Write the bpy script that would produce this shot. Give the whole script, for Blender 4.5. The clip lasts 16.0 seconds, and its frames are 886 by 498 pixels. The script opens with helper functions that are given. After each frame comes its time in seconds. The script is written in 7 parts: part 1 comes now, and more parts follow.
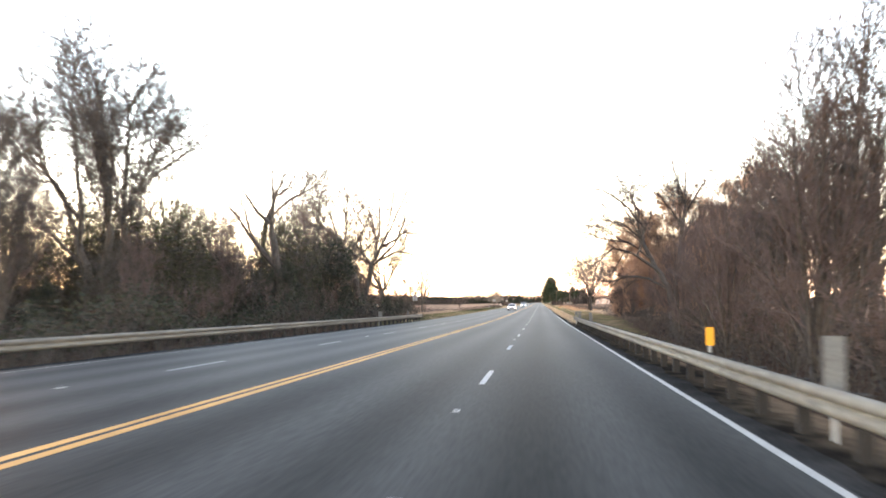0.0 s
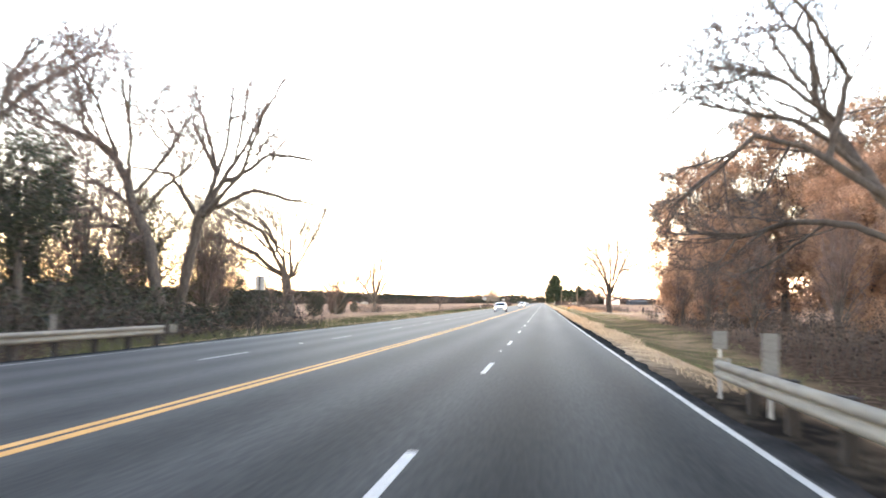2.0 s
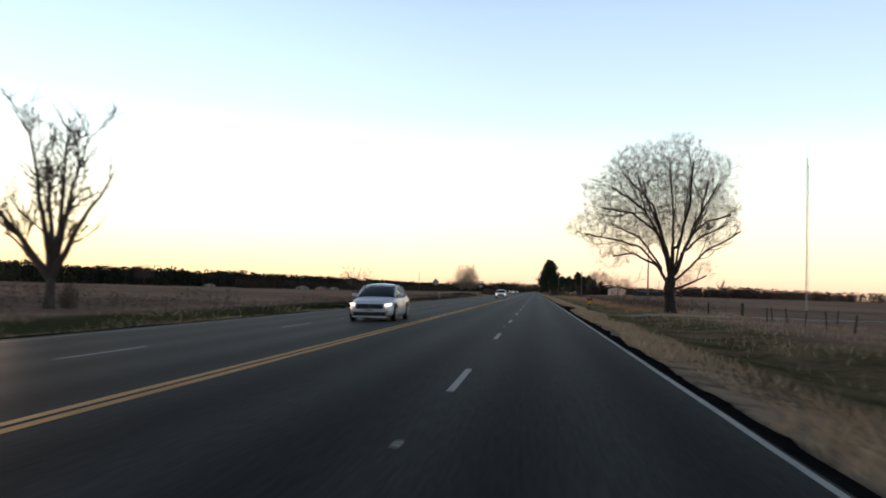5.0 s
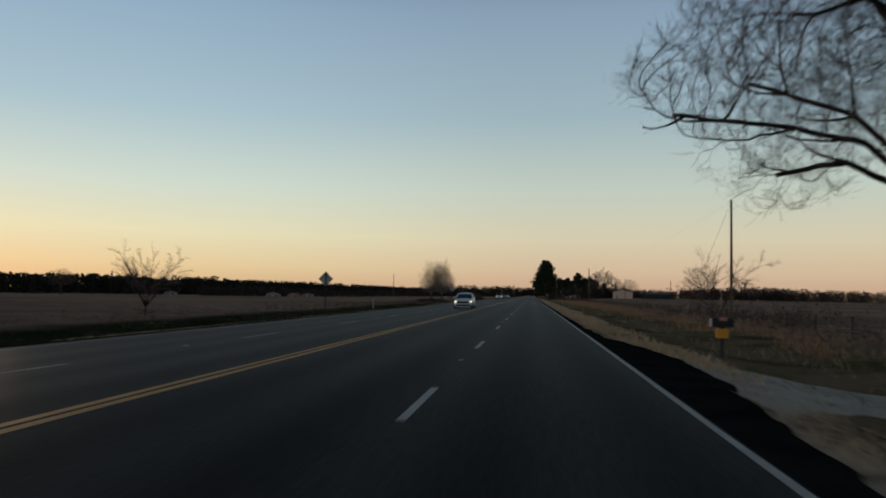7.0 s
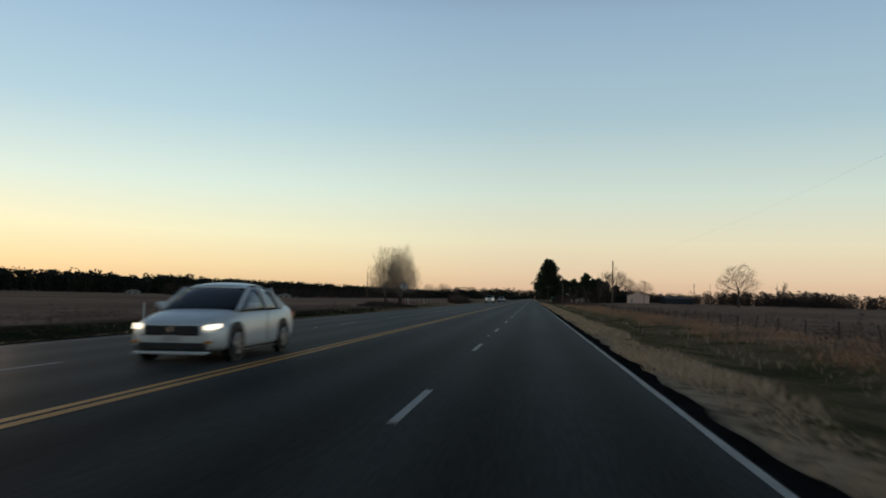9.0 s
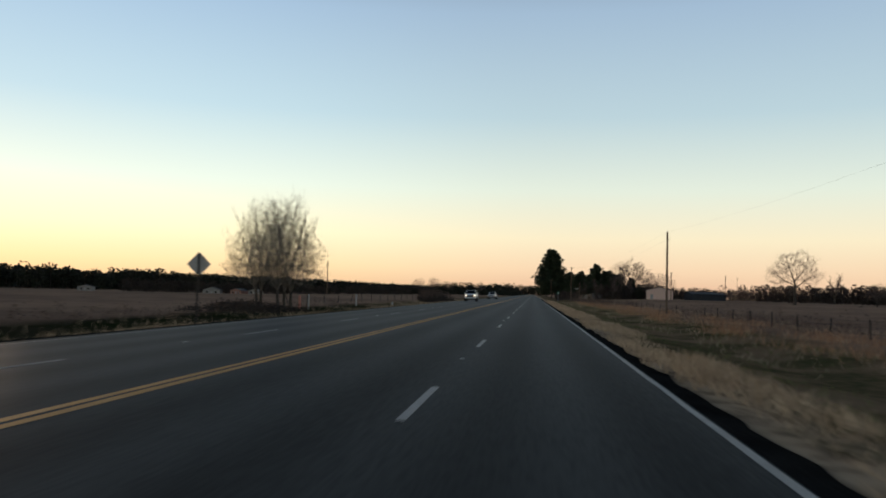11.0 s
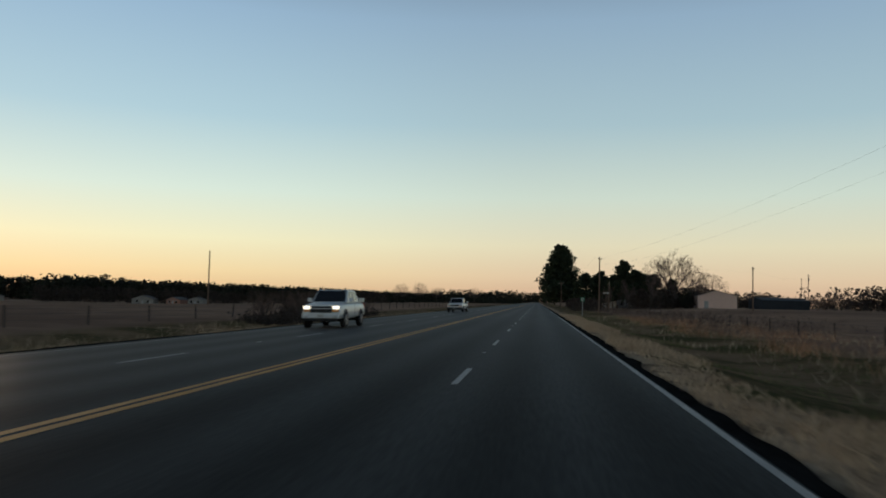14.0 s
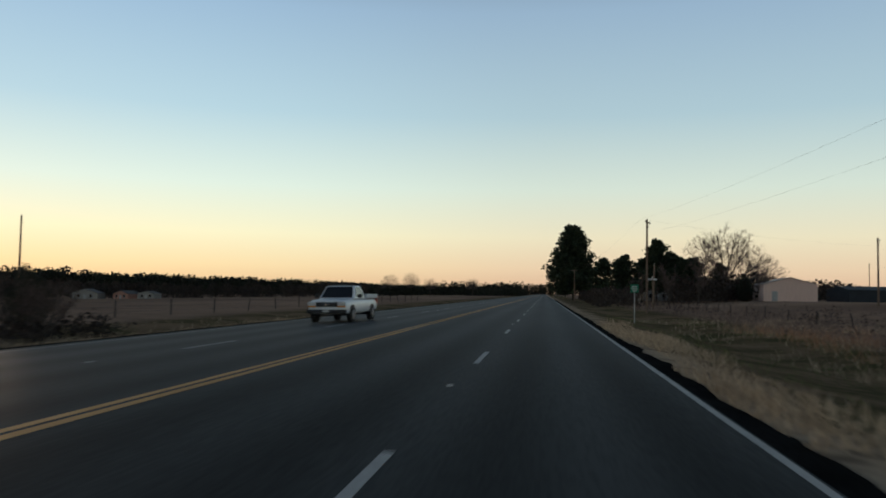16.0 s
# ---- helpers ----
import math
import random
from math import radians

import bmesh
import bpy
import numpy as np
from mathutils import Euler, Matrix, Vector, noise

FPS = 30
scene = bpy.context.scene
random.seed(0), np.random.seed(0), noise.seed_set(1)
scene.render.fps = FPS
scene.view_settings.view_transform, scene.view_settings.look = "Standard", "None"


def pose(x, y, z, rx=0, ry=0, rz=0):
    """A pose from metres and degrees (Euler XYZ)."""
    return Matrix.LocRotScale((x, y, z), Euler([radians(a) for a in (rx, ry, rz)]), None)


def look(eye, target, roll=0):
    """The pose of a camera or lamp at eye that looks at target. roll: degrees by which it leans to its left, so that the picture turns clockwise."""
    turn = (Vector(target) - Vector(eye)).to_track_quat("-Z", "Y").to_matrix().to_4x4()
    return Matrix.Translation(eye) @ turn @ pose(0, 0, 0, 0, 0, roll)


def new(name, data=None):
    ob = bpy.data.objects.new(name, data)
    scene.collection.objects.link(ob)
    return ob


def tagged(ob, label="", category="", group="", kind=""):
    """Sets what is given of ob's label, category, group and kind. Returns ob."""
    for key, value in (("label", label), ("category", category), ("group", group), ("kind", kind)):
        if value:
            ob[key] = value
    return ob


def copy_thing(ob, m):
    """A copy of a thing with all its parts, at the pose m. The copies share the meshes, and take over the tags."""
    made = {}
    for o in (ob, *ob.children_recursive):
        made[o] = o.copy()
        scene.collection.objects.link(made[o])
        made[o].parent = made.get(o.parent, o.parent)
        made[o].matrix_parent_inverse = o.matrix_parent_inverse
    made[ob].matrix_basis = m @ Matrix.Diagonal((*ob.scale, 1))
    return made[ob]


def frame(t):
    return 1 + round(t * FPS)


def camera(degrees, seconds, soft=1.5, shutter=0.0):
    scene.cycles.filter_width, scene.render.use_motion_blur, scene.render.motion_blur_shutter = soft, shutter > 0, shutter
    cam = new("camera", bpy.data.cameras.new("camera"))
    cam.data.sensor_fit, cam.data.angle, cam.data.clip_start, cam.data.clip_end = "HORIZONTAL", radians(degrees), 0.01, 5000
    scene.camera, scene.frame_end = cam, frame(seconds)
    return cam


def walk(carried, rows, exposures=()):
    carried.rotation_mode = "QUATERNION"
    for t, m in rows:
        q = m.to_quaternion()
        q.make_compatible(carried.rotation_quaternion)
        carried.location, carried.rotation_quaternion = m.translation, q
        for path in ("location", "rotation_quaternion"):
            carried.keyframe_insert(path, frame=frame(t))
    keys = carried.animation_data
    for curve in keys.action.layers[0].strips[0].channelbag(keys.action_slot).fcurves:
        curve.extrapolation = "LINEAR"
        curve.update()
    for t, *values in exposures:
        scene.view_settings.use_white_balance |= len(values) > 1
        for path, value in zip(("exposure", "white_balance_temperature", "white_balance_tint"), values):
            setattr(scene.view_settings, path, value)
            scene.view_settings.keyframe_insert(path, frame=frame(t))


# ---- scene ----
cam = camera(58.96, 16.0, soft=1.8, shutter=0.3)
# seconds, across, along, up, pitch, roll, yaw
ROWS = [
    (0.0, 1.099, -14.78, 1.978, 3.823, -0.254, 7.056),
    (0.5, 1.160, 0.61, 1.866, 3.763, -0.413, 7.018),
    (1.0, 1.236, 14.44, 1.767, 3.790, -0.393, 7.148),
    (1.5, 1.259, 29.44, 1.662, 3.766, -0.574, 7.361),
    (2.0, 1.272, 44.30, 1.566, 3.778, -0.864, 7.293),
    (2.5, 1.229, 60.64, 1.477, 3.620, -1.274, 7.178),
    (3.0, 1.222, 75.81, 1.420, 3.095, -1.672, 7.128),
    (3.5, 1.157, 89.83, 1.391, 2.917, -1.723, 7.073),
    (6.0, 1.240, 166.46, 1.363, 2.905, -1.523, 6.382),
    (6.5, 1.385, 181.89, 1.360, 3.322, -1.090, 6.381),
    (7.0, 1.451, 198.52, 1.358, 3.263, -1.111, 6.443),
    (7.5, 1.474, 214.17, 1.358, 3.342, -1.309, 6.473),
    (8.0, 1.533, 228.69, 1.357, 3.342, -1.206, 6.558),
    (8.5, 1.534, 244.34, 1.357, 3.475, -1.538, 6.519),
    (9.0, 1.533, 259.56, 1.357, 3.416, -1.695, 6.524),
    (11.5, 1.426, 336.61, 1.359, 3.097, -1.498, 6.615),
    (12.0, 1.442, 352.87, 1.359, 3.181, -1.385, 6.708),
    (12.5, 1.418, 368.22, 1.359, 3.339, -1.465, 6.690),
    (13.0, 1.456, 382.30, 1.358, 3.567, -1.677, 6.689),
    (13.5, 1.431, 397.68, 1.359, 3.761, -1.382, 6.768),
    (14.0, 1.403, 413.33, 1.360, 3.704, -1.254, 6.876),
    (14.5, 1.393, 428.48, 1.360, 3.327, -1.352, 6.918),
    (15.0, 1.373, 442.36, 1.360, 3.152, -1.283, 7.135),
    (15.5, 1.367, 457.00, 1.360, 3.071, -1.248, 7.362),
    (16.0, 1.376, 471.76, 1.360, 3.150, -0.924, 7.384),
]
# the picture darkens as the road leaves the woods
EXPOSURES = [(0.0, 3.8, 7650, 23), (1.0, 4.27, 7650, 23), (1.5, 4.36, 7650, 23), (2.0, 4.3, 7650, 23), (2.5, 3.65, 7650, 23), (3.0, 3.15, 7650, 23), (3.5, 2.25, 7650, 23), (4.5, 1.2, 6900, 16), (6.0, 0.62, 6700, 16), (6.5, 0.15, 6900, 13), (7.0, -0.1, 6550, 11),
             (7.5, 0.08, 6550, 11), (8.0, 0.15, 6600, 11), (9.0, 0.18, 6450, 9), (11.5, 0.45, 6750, 13), (12.0, 0.3, 6750, 12), (12.5, 0.33, 6850, 13), (13.0, -0.05, 6450, 9), (14.5, 0.2, 6450, 8), (16.0, 0.25, 6450, 9)]
walk(cam, [(t, pose(x, y, z, 90 + pitch, roll, yaw)) for t, x, y, z, pitch, roll, yaw in ROWS], EXPOSURES)

# ---- light ----
world = bpy.data.worlds.new("dusk_sky")
scene.world = world
world.use_nodes = True
wn, wl = world.node_tree.nodes, world.node_tree.links
wn.clear()
w_out = wn.new("ShaderNodeOutputWorld")
w_bg = wn.new("ShaderNodeBackground")
w_co = wn.new("ShaderNodeTexCoord")
w_sep = wn.new("ShaderNodeSeparateXYZ")
wl.new(w_co.outputs["Generated"], w_sep.inputs[0])
# clear evening sky: colour by height above the horizon
w_ramp = wn.new("ShaderNodeValToRGB")
wl.new(w_sep.outputs["Z"], w_ramp.inputs[0])
SKY = [(0.0, (0.62, 0.40, 0.275)), (0.03, (0.725, 0.55, 0.375)), (0.07, (0.745, 0.68, 0.485)), (0.13, (0.60, 0.685, 0.60)),
       (0.22, (0.385, 0.525, 0.585)), (0.34, (0.28, 0.405, 0.535)), (0.46, (0.105, 0.16, 0.245)), (1.0, (0.022, 0.034, 0.06))]
er = w_ramp.color_ramp
while len(er.elements) < len(SKY):
    er.elements.new(0.5)
for el, (p, c) in zip(er.elements, SKY):
    el.position, el.color = p, (*c, 1)
# brighter towards where the sun went down
w_dot = wn.new("ShaderNodeVectorMath")
w_dot.operation = "DOT_PRODUCT"
SUNSET = Vector((-0.66, 0.75, 0.0)).normalized()
wl.new(w_co.outputs["Generated"], w_dot.inputs[0])
w_dot.inputs[1].default_value = SUNSET
w_glow = wn.new("ShaderNodeMapRange")
w_glow.inputs["From Min"].default_value, w_glow.inputs["From Max"].default_value = 0.72, 1.0
w_glow.inputs["To Min"].default_value, w_glow.inputs["To Max"].default_value = 0.0, 1.0
w_glow.interpolation_type = "SMOOTHSTEP"
wl.new(w_dot.outputs["Value"], w_glow.inputs["Value"])
w_gain = wn.new("ShaderNodeMix")
w_gain.data_type = "RGBA"
w_west = wn.new("ShaderNodeValToRGB")
wl.new(w_sep.outputs["Z"], w_west.inputs[0])
WEST = [(0.0, (0.68, 0.465, 0.265)), (0.03, (0.84, 0.675, 0.385)), (0.07, (0.86, 0.825, 0.555)), (0.13, (0.68, 0.80, 0.71)),
        (0.22, (0.435, 0.615, 0.70)), (0.34, (0.315, 0.475, 0.64)), (0.46, (0.118, 0.187, 0.295)), (1.0, (0.022, 0.034, 0.06))]
we = w_west.color_ramp
while len(we.elements) < len(WEST):
    we.elements.new(0.5)
for el, (p, c) in zip(we.elements, WEST):
    el.position, el.color = p, (*c, 1)
wl.new(w_west.outputs["Color"], w_gain.inputs["B"])
wl.new(w_glow.outputs["Result"], w_gain.inputs["Factor"])
wl.new(w_ramp.outputs["Color"], w_gain.inputs["A"])
w_sky = wn.new("ShaderNodeTexSky")
w_sky.sky_type, w_sky.sun_disc = "NISHITA", False
w_sky.sun_elevation, w_sky.sun_rotation = radians(1.0), math.atan2(SUNSET.x, SUNSET.y)
w_sky.air_density, w_sky.dust_density = 1.0, 0.6
w_mix = wn.new("ShaderNodeMix")
w_mix.data_type = "RGBA"
w_mix.inputs["Factor"].default_value = 0.92
w_dim = wn.new("ShaderNodeMix")
w_dim.data_type, w_dim.blend_type = "RGBA", "MULTIPLY"
w_dim.inputs["Factor"].default_value, w_dim.inputs["B"].default_value = 1.0, (0.12, 0.12, 0.12, 1)
wl.new(w_sky.outputs["Color"], w_dim.inputs["A"])
wl.new(w_dim.outputs["Result"], w_mix.inputs["A"])
wl.new(w_gain.outputs["Result"], w_mix.inputs["B"])
wl.new(w_mix.outputs["Result"], w_bg.inputs["Color"])
w_bg.inputs["Strength"].default_value = 1.0
wl.new(w_bg.outputs[0], w_out.inputs[0])

sun = new("sun", bpy.data.lights.new("sun", "SUN"))
sun.data.energy, sun.data.angle, sun.data.color = 0.35, radians(12), (1.0, 0.72, 0.5)
sun.matrix_world = look(Vector((0, 0, 0)), -Vector((SUNSET.x, SUNSET.y, 0.09)))


# ---- materials ----
def surf(name, c1, c2, scale=1.0, rough=0.9, bump=0.0, fine=12.0, metal=0.0, spec=0.3, vary=0.0, stretch=None, leaf=0.0, matt=0.0):
    """Two colours mixed by noise at two sizes, with a fine relief."""
    m = bpy.data.materials.new(name)
    m.use_nodes = True
    n, l = m.node_tree.nodes, m.node_tree.links
    b = n["Principled BSDF"]
    co = n.new("ShaderNodeTexCoord")
    mp = n.new("ShaderNodeMapping")
    l.new(co.outputs["Object"], mp.inputs[0])
    if stretch:
        mp.inputs["Scale"].default_value = stretch
    a = n.new("ShaderNodeTexNoise")
    a.inputs["Scale"].default_value, a.inputs["Detail"].default_value = scale, 5
    f = n.new("ShaderNodeTexNoise")
    f.inputs["Scale"].default_value, f.inputs["Detail"].default_value = scale * fine, 3
    for t in (a, f):
        l.new(mp.outputs[0], t.inputs["Vector"])
    ad = n.new("ShaderNodeMath")
    ad.operation = "ADD"
    l.new(a.outputs[0], ad.inputs[0])
    l.new(f.outputs[0], ad.inputs[1])
    r = n.new("ShaderNodeMapRange")
    r.inputs["From Min"].default_value, r.inputs["From Max"].default_value = 0.75, 1.25
    l.new(ad.outputs[0], r.inputs["Value"])
    mx = n.new("ShaderNodeMix")
    mx.data_type = "RGBA"
    mx.inputs["A"].default_value, mx.inputs["B"].default_value = (*c1, 1), (*c2, 1)
    l.new(r.outputs["Result"], mx.inputs["Factor"])
    last = mx.outputs["Result"]
    if vary:
        g = n.new("ShaderNodeNewGeometry")
        h = n.new("ShaderNodeHueSaturation")
        v = n.new("ShaderNodeMapRange")
        v.inputs["To Min"].default_value, v.inputs["To Max"].default_value = 1 - vary, 1 + vary
        l.new(g.outputs["Random Per Island"], v.inputs["Value"])
        l.new(v.outputs["Result"], h.inputs["Value"])
        l.new(last, h.inputs["Color"])
        last = h.outputs["Color"]
    l.new(last, b.inputs["Base Color"])
    b.inputs["Roughness"].default_value, b.inputs["Metallic"].default_value = rough, metal
    b.inputs["Specular IOR Level"].default_value = spec
    if matt:
        df = n.new("ShaderNodeBsdfDiffuse")
        df.inputs["Roughness"].default_value = 0.6
        l.new(last, df.inputs["Color"])
        ms = n.new("ShaderNodeMixShader")
        ms.inputs[0].default_value = matt
        l.new(b.outputs[0], ms.inputs[1])
        l.new(df.outputs[0], ms.inputs[2])
        l.new(ms.outputs[0], n["Material Output"].inputs["Surface"])
    if bump:
        bp = n.new("ShaderNodeBump")
        bp.inputs["Strength"].default_value, bp.inputs["Distance"].default_value = bump, 0.02
        l.new(f.outputs[0], bp.inputs["Height"])
        l.new(bp.outputs[0], (df if matt else b).inputs["Normal"])
    if leaf:
        b.inputs["Subsurface Weight"].default_value = 0.0
        tr = n.new("ShaderNodeBsdfTranslucent")
        l.new(last, tr.inputs["Color"])
        ms = n.new("ShaderNodeMixShader")
        ms.inputs[0].default_value = leaf
        l.new(b.outputs[0], ms.inputs[1])
        l.new(tr.outputs[0], ms.inputs[2])
        l.new(ms.outputs[0], n["Material Output"].inputs["Surface"])
    return m


def lamp_mat(name, colour, strength):
    m = bpy.data.materials.new(name)
    m.use_nodes = True
    b = m.node_tree.nodes["Principled BSDF"]
    b.inputs["Base Color"].default_value = (*colour, 1)
    b.inputs["Emission Color"].default_value = (*colour, 1)
    b.inputs["Emission Strength"].default_value = strength
    return m


M_BARK = surf("bark", (0.041, 0.032, 0.026), (0.098, 0.079, 0.064), 2.0, 0.95, 0.6, 9, stretch=(3, 3, 0.6))
M_BARKDARK = surf("bark_dark", (0.016, 0.012, 0.010), (0.045, 0.034, 0.028), 2.0, 0.95, 0.6, 9, stretch=(3, 3, 0.6))
M_TWIG = surf("twigs", (0.054, 0.045, 0.039), (0.101, 0.083, 0.072), 0.7, 0.95, 0, 6)
M_TWIGPALE = surf("twigs_grey", (0.145, 0.122, 0.098), (0.24, 0.205, 0.165), 0.7, 0.95, 0, 6)
M_TWIGRED = surf("twigs_reddish", (0.086, 0.060, 0.051), (0.140, 0.099, 0.086), 0.7, 0.95, 0, 6)
M_RUST = surf("rust_leaves", (0.215, 0.132, 0.095), (0.45, 0.275, 0.180), 0.30, 0.85, 0, 5, vary=0.18, leaf=0.45)
M_BROWNLEAF = surf("brown_leaves", (0.075, 0.050, 0.037), (0.128, 0.085, 0.062), 0.2, 0.85, 0, 8, vary=0.2, leaf=0.35)
M_FARBRUSH = surf("far_brown_twigs", (0.028, 0.020, 0.016), (0.062, 0.044, 0.034), 0.1, 0.9, 0, 8, vary=0.2)
M_VINE = surf("withered_vine_leaves", (0.030, 0.027, 0.017), (0.062, 0.053, 0.034), 0.3, 0.85, 0, 8, vary=0.2, leaf=0.2)
M_GREENLEAF = surf("dull_green_leaves", (0.038, 0.038, 0.019), (0.075, 0.069, 0.038), 0.3, 0.8, 0, 8, vary=0.2, leaf=0.3)
M_DARKLEAF = surf("dark_evergreen_leaves", (0.016, 0.021, 0.012), (0.038, 0.042, 0.022), 0.4, 0.75, 0, 8, vary=0.2, leaf=0.15)
M_FARPINE = surf("far_pine_crowns", (0.009, 0.012, 0.007), (0.024, 0.027, 0.014), 0.08, 0.9, 0, 8, vary=0.35)
M_NEEDLE = surf("pine_needles", (0.016, 0.026, 0.013), (0.040, 0.052, 0.024), 0.4, 0.75, 0, 8, vary=0.3, leaf=0.1)
M_WOODPOLE = surf("weathered_pole_wood", (0.10, 0.065, 0.045), (0.20, 0.135, 0.095), 1.5, 0.9, 0.4, 8, stretch=(6, 6, 0.4))
M_RAILPOST = surf("tarred_post_wood", (0.014, 0.012, 0.010), (0.034, 0.028, 0.023), 2, 0.9, 0.4, 8, stretch=(6, 6, 0.6))
M_POSTWOOD = surf("fence_wood", (0.030, 0.025, 0.021), (0.071, 0.058, 0.048), 2, 0.9, 0.4, 8, stretch=(6, 6, 0.6))
M_GALV = surf("galvanized_steel", (0.122, 0.111, 0.092), (0.205, 0.187, 0.152), 1.2, 0.8, 0.1, 10, metal=0.0, spec=0.15, stretch=(1, 0.2, 1))
M_WHITEPAINT = surf("road_paint_white", (0.26, 0.250, 0.230), (0.40, 0.385, 0.355), 1.6, 0.7, 0.2, 14)
M_WORNPAINT = surf("worn_road_paint", (0.13, 0.132, 0.13), (0.26, 0.26, 0.25), 1.6, 0.8, 0.2, 14)
M_YELLOWPAINT = surf("road_paint_yellow", (0.400, 0.180, 0.030), (0.560, 0.262, 0.046), 1.6, 0.7, 0.2, 14)
M_SIGNBACK = surf("bare_aluminium", (0.272, 0.272, 0.264), (0.352, 0.352, 0.336), 2, 0.5, 0, 8, metal=0.4)
M_SIGNWHITE = surf("white_panel", (0.36, 0.35, 0.33), (0.50, 0.49, 0.46), 3, 0.7, 0, 8)
M_MARKER = surf("weathered_marker_panel", (0.095, 0.091, 0.084), (0.150, 0.146, 0.134), 3, 0.8, 0, 8)
M_SIGNYELLOW = surf("yellow_reflector", (0.68, 0.26, 0.015), (0.78, 0.33, 0.02), 3, 0.5, 0, 8)
M_SIGNGREEN = surf("green_sign_face", (0.01, 0.13, 0.07), (0.015, 0.17, 0.09), 3, 0.5, 0, 8)
M_BLACK = surf("black_plastic", (0.012, 0.012, 0.013), (0.022, 0.022, 0.023), 4, 0.5, 0, 8)
M_TYRE = surf("tyre_rubber", (0.012, 0.012, 0.012), (0.025, 0.025, 0.025), 6, 0.85, 0, 8)
M_RIM = surf("alloy_rim", (0.30, 0.30, 0.31), (0.42, 0.42, 0.43), 4, 0.35, 0, 8, metal=0.8, spec=0.5)
M_CARWHITE = surf("white_car_paint", (0.62, 0.63, 0.64), (0.70, 0.71, 0.72), 0.6, 0.22, 0, 10, spec=0.5)
M_CARSILVER = surf("silver_car_paint", (0.56, 0.58, 0.58), (0.64, 0.66, 0.66), 0.6, 0.28, 0, 10, metal=0.1, spec=0.5)
M_CARGLASS = surf("dark_car_glass", (0.008, 0.009, 0.010), (0.014, 0.015, 0.016), 1, 0.08, 0, 8, spec=0.6)
M_CHROME = surf("chrome", (0.55, 0.55, 0.56), (0.65, 0.65, 0.66), 3, 0.15, 0, 8, metal=1.0)
M_LAMP = lamp_mat("headlamp_glow", (1.0, 0.86, 0.66), 1.7)
M_LAMPOFF = surf("lamp_lens", (0.45, 0.45, 0.45), (0.55, 0.55, 0.55), 3, 0.15, 0, 8, spec=0.6)
M_AMBER = surf("amber_lens", (0.6, 0.2, 0.02), (0.7, 0.28, 0.03), 3, 0.2, 0, 8)
M_WIRE = surf("cable", (0.02, 0.02, 0.02), (0.04, 0.04, 0.04), 3, 0.7, 0, 8)
M_SHEDWALL = surf("pinkish_metal_siding", (0.60, 0.42, 0.34), (0.70, 0.50, 0.41), 0.3, 0.7, 0, 20, stretch=(1, 1, 0.1))
M_SHEDROOF = surf("metal_roof", (0.30, 0.24, 0.20), (0.40, 0.32, 0.27), 0.5, 0.5, 0, 12)
M_BLUEWALL = surf("dark_slate_siding", (0.022, 0.025, 0.029), (0.034, 0.037, 0.042), 0.5, 0.7, 0, 12)
M_HOUSEWALL = surf("white_siding", (0.20, 0.185, 0.165), (0.27, 0.25, 0.225), 0.4, 0.8, 0, 20)
M_HOUSEROOF = surf("grey_shingles", (0.09, 0.085, 0.08), (0.15, 0.14, 0.13), 0.8, 0.9, 0.2, 12)
M_BRICKRED = surf("reddish_wall", (0.30, 0.15, 0.11), (0.40, 0.21, 0.15), 0.8, 0.9, 0.2, 12)
M_PINKPOST = surf("faded_red_post", (0.50, 0.17, 0.12), (0.62, 0.25, 0.18), 3, 0.7, 0, 8)
M_GRASSTAN = surf("dead_grass_blades", (0.35, 0.246, 0.158), (0.56, 0.415, 0.275), 0.25, 0.9, 0, 8, vary=0.3, leaf=0.25)
M_GRASSGREEN = surf("winter_grass_blades", (0.085, 0.095, 0.036), (0.175, 0.165, 0.068), 0.2, 0.9, 0, 8, vary=0.3, leaf=0.25)
M_SEDGE = surf("broomsedge_blades", (0.29, 0.150, 0.085), (0.47, 0.255, 0.145), 0.2, 0.9, 0, 8, vary=0.3, leaf=0.25)
M_GRAVEL = surf("gravel", (0.235, 0.200, 0.158), (0.380, 0.330, 0.265), 0.8, 0.95, 0.5, 14)


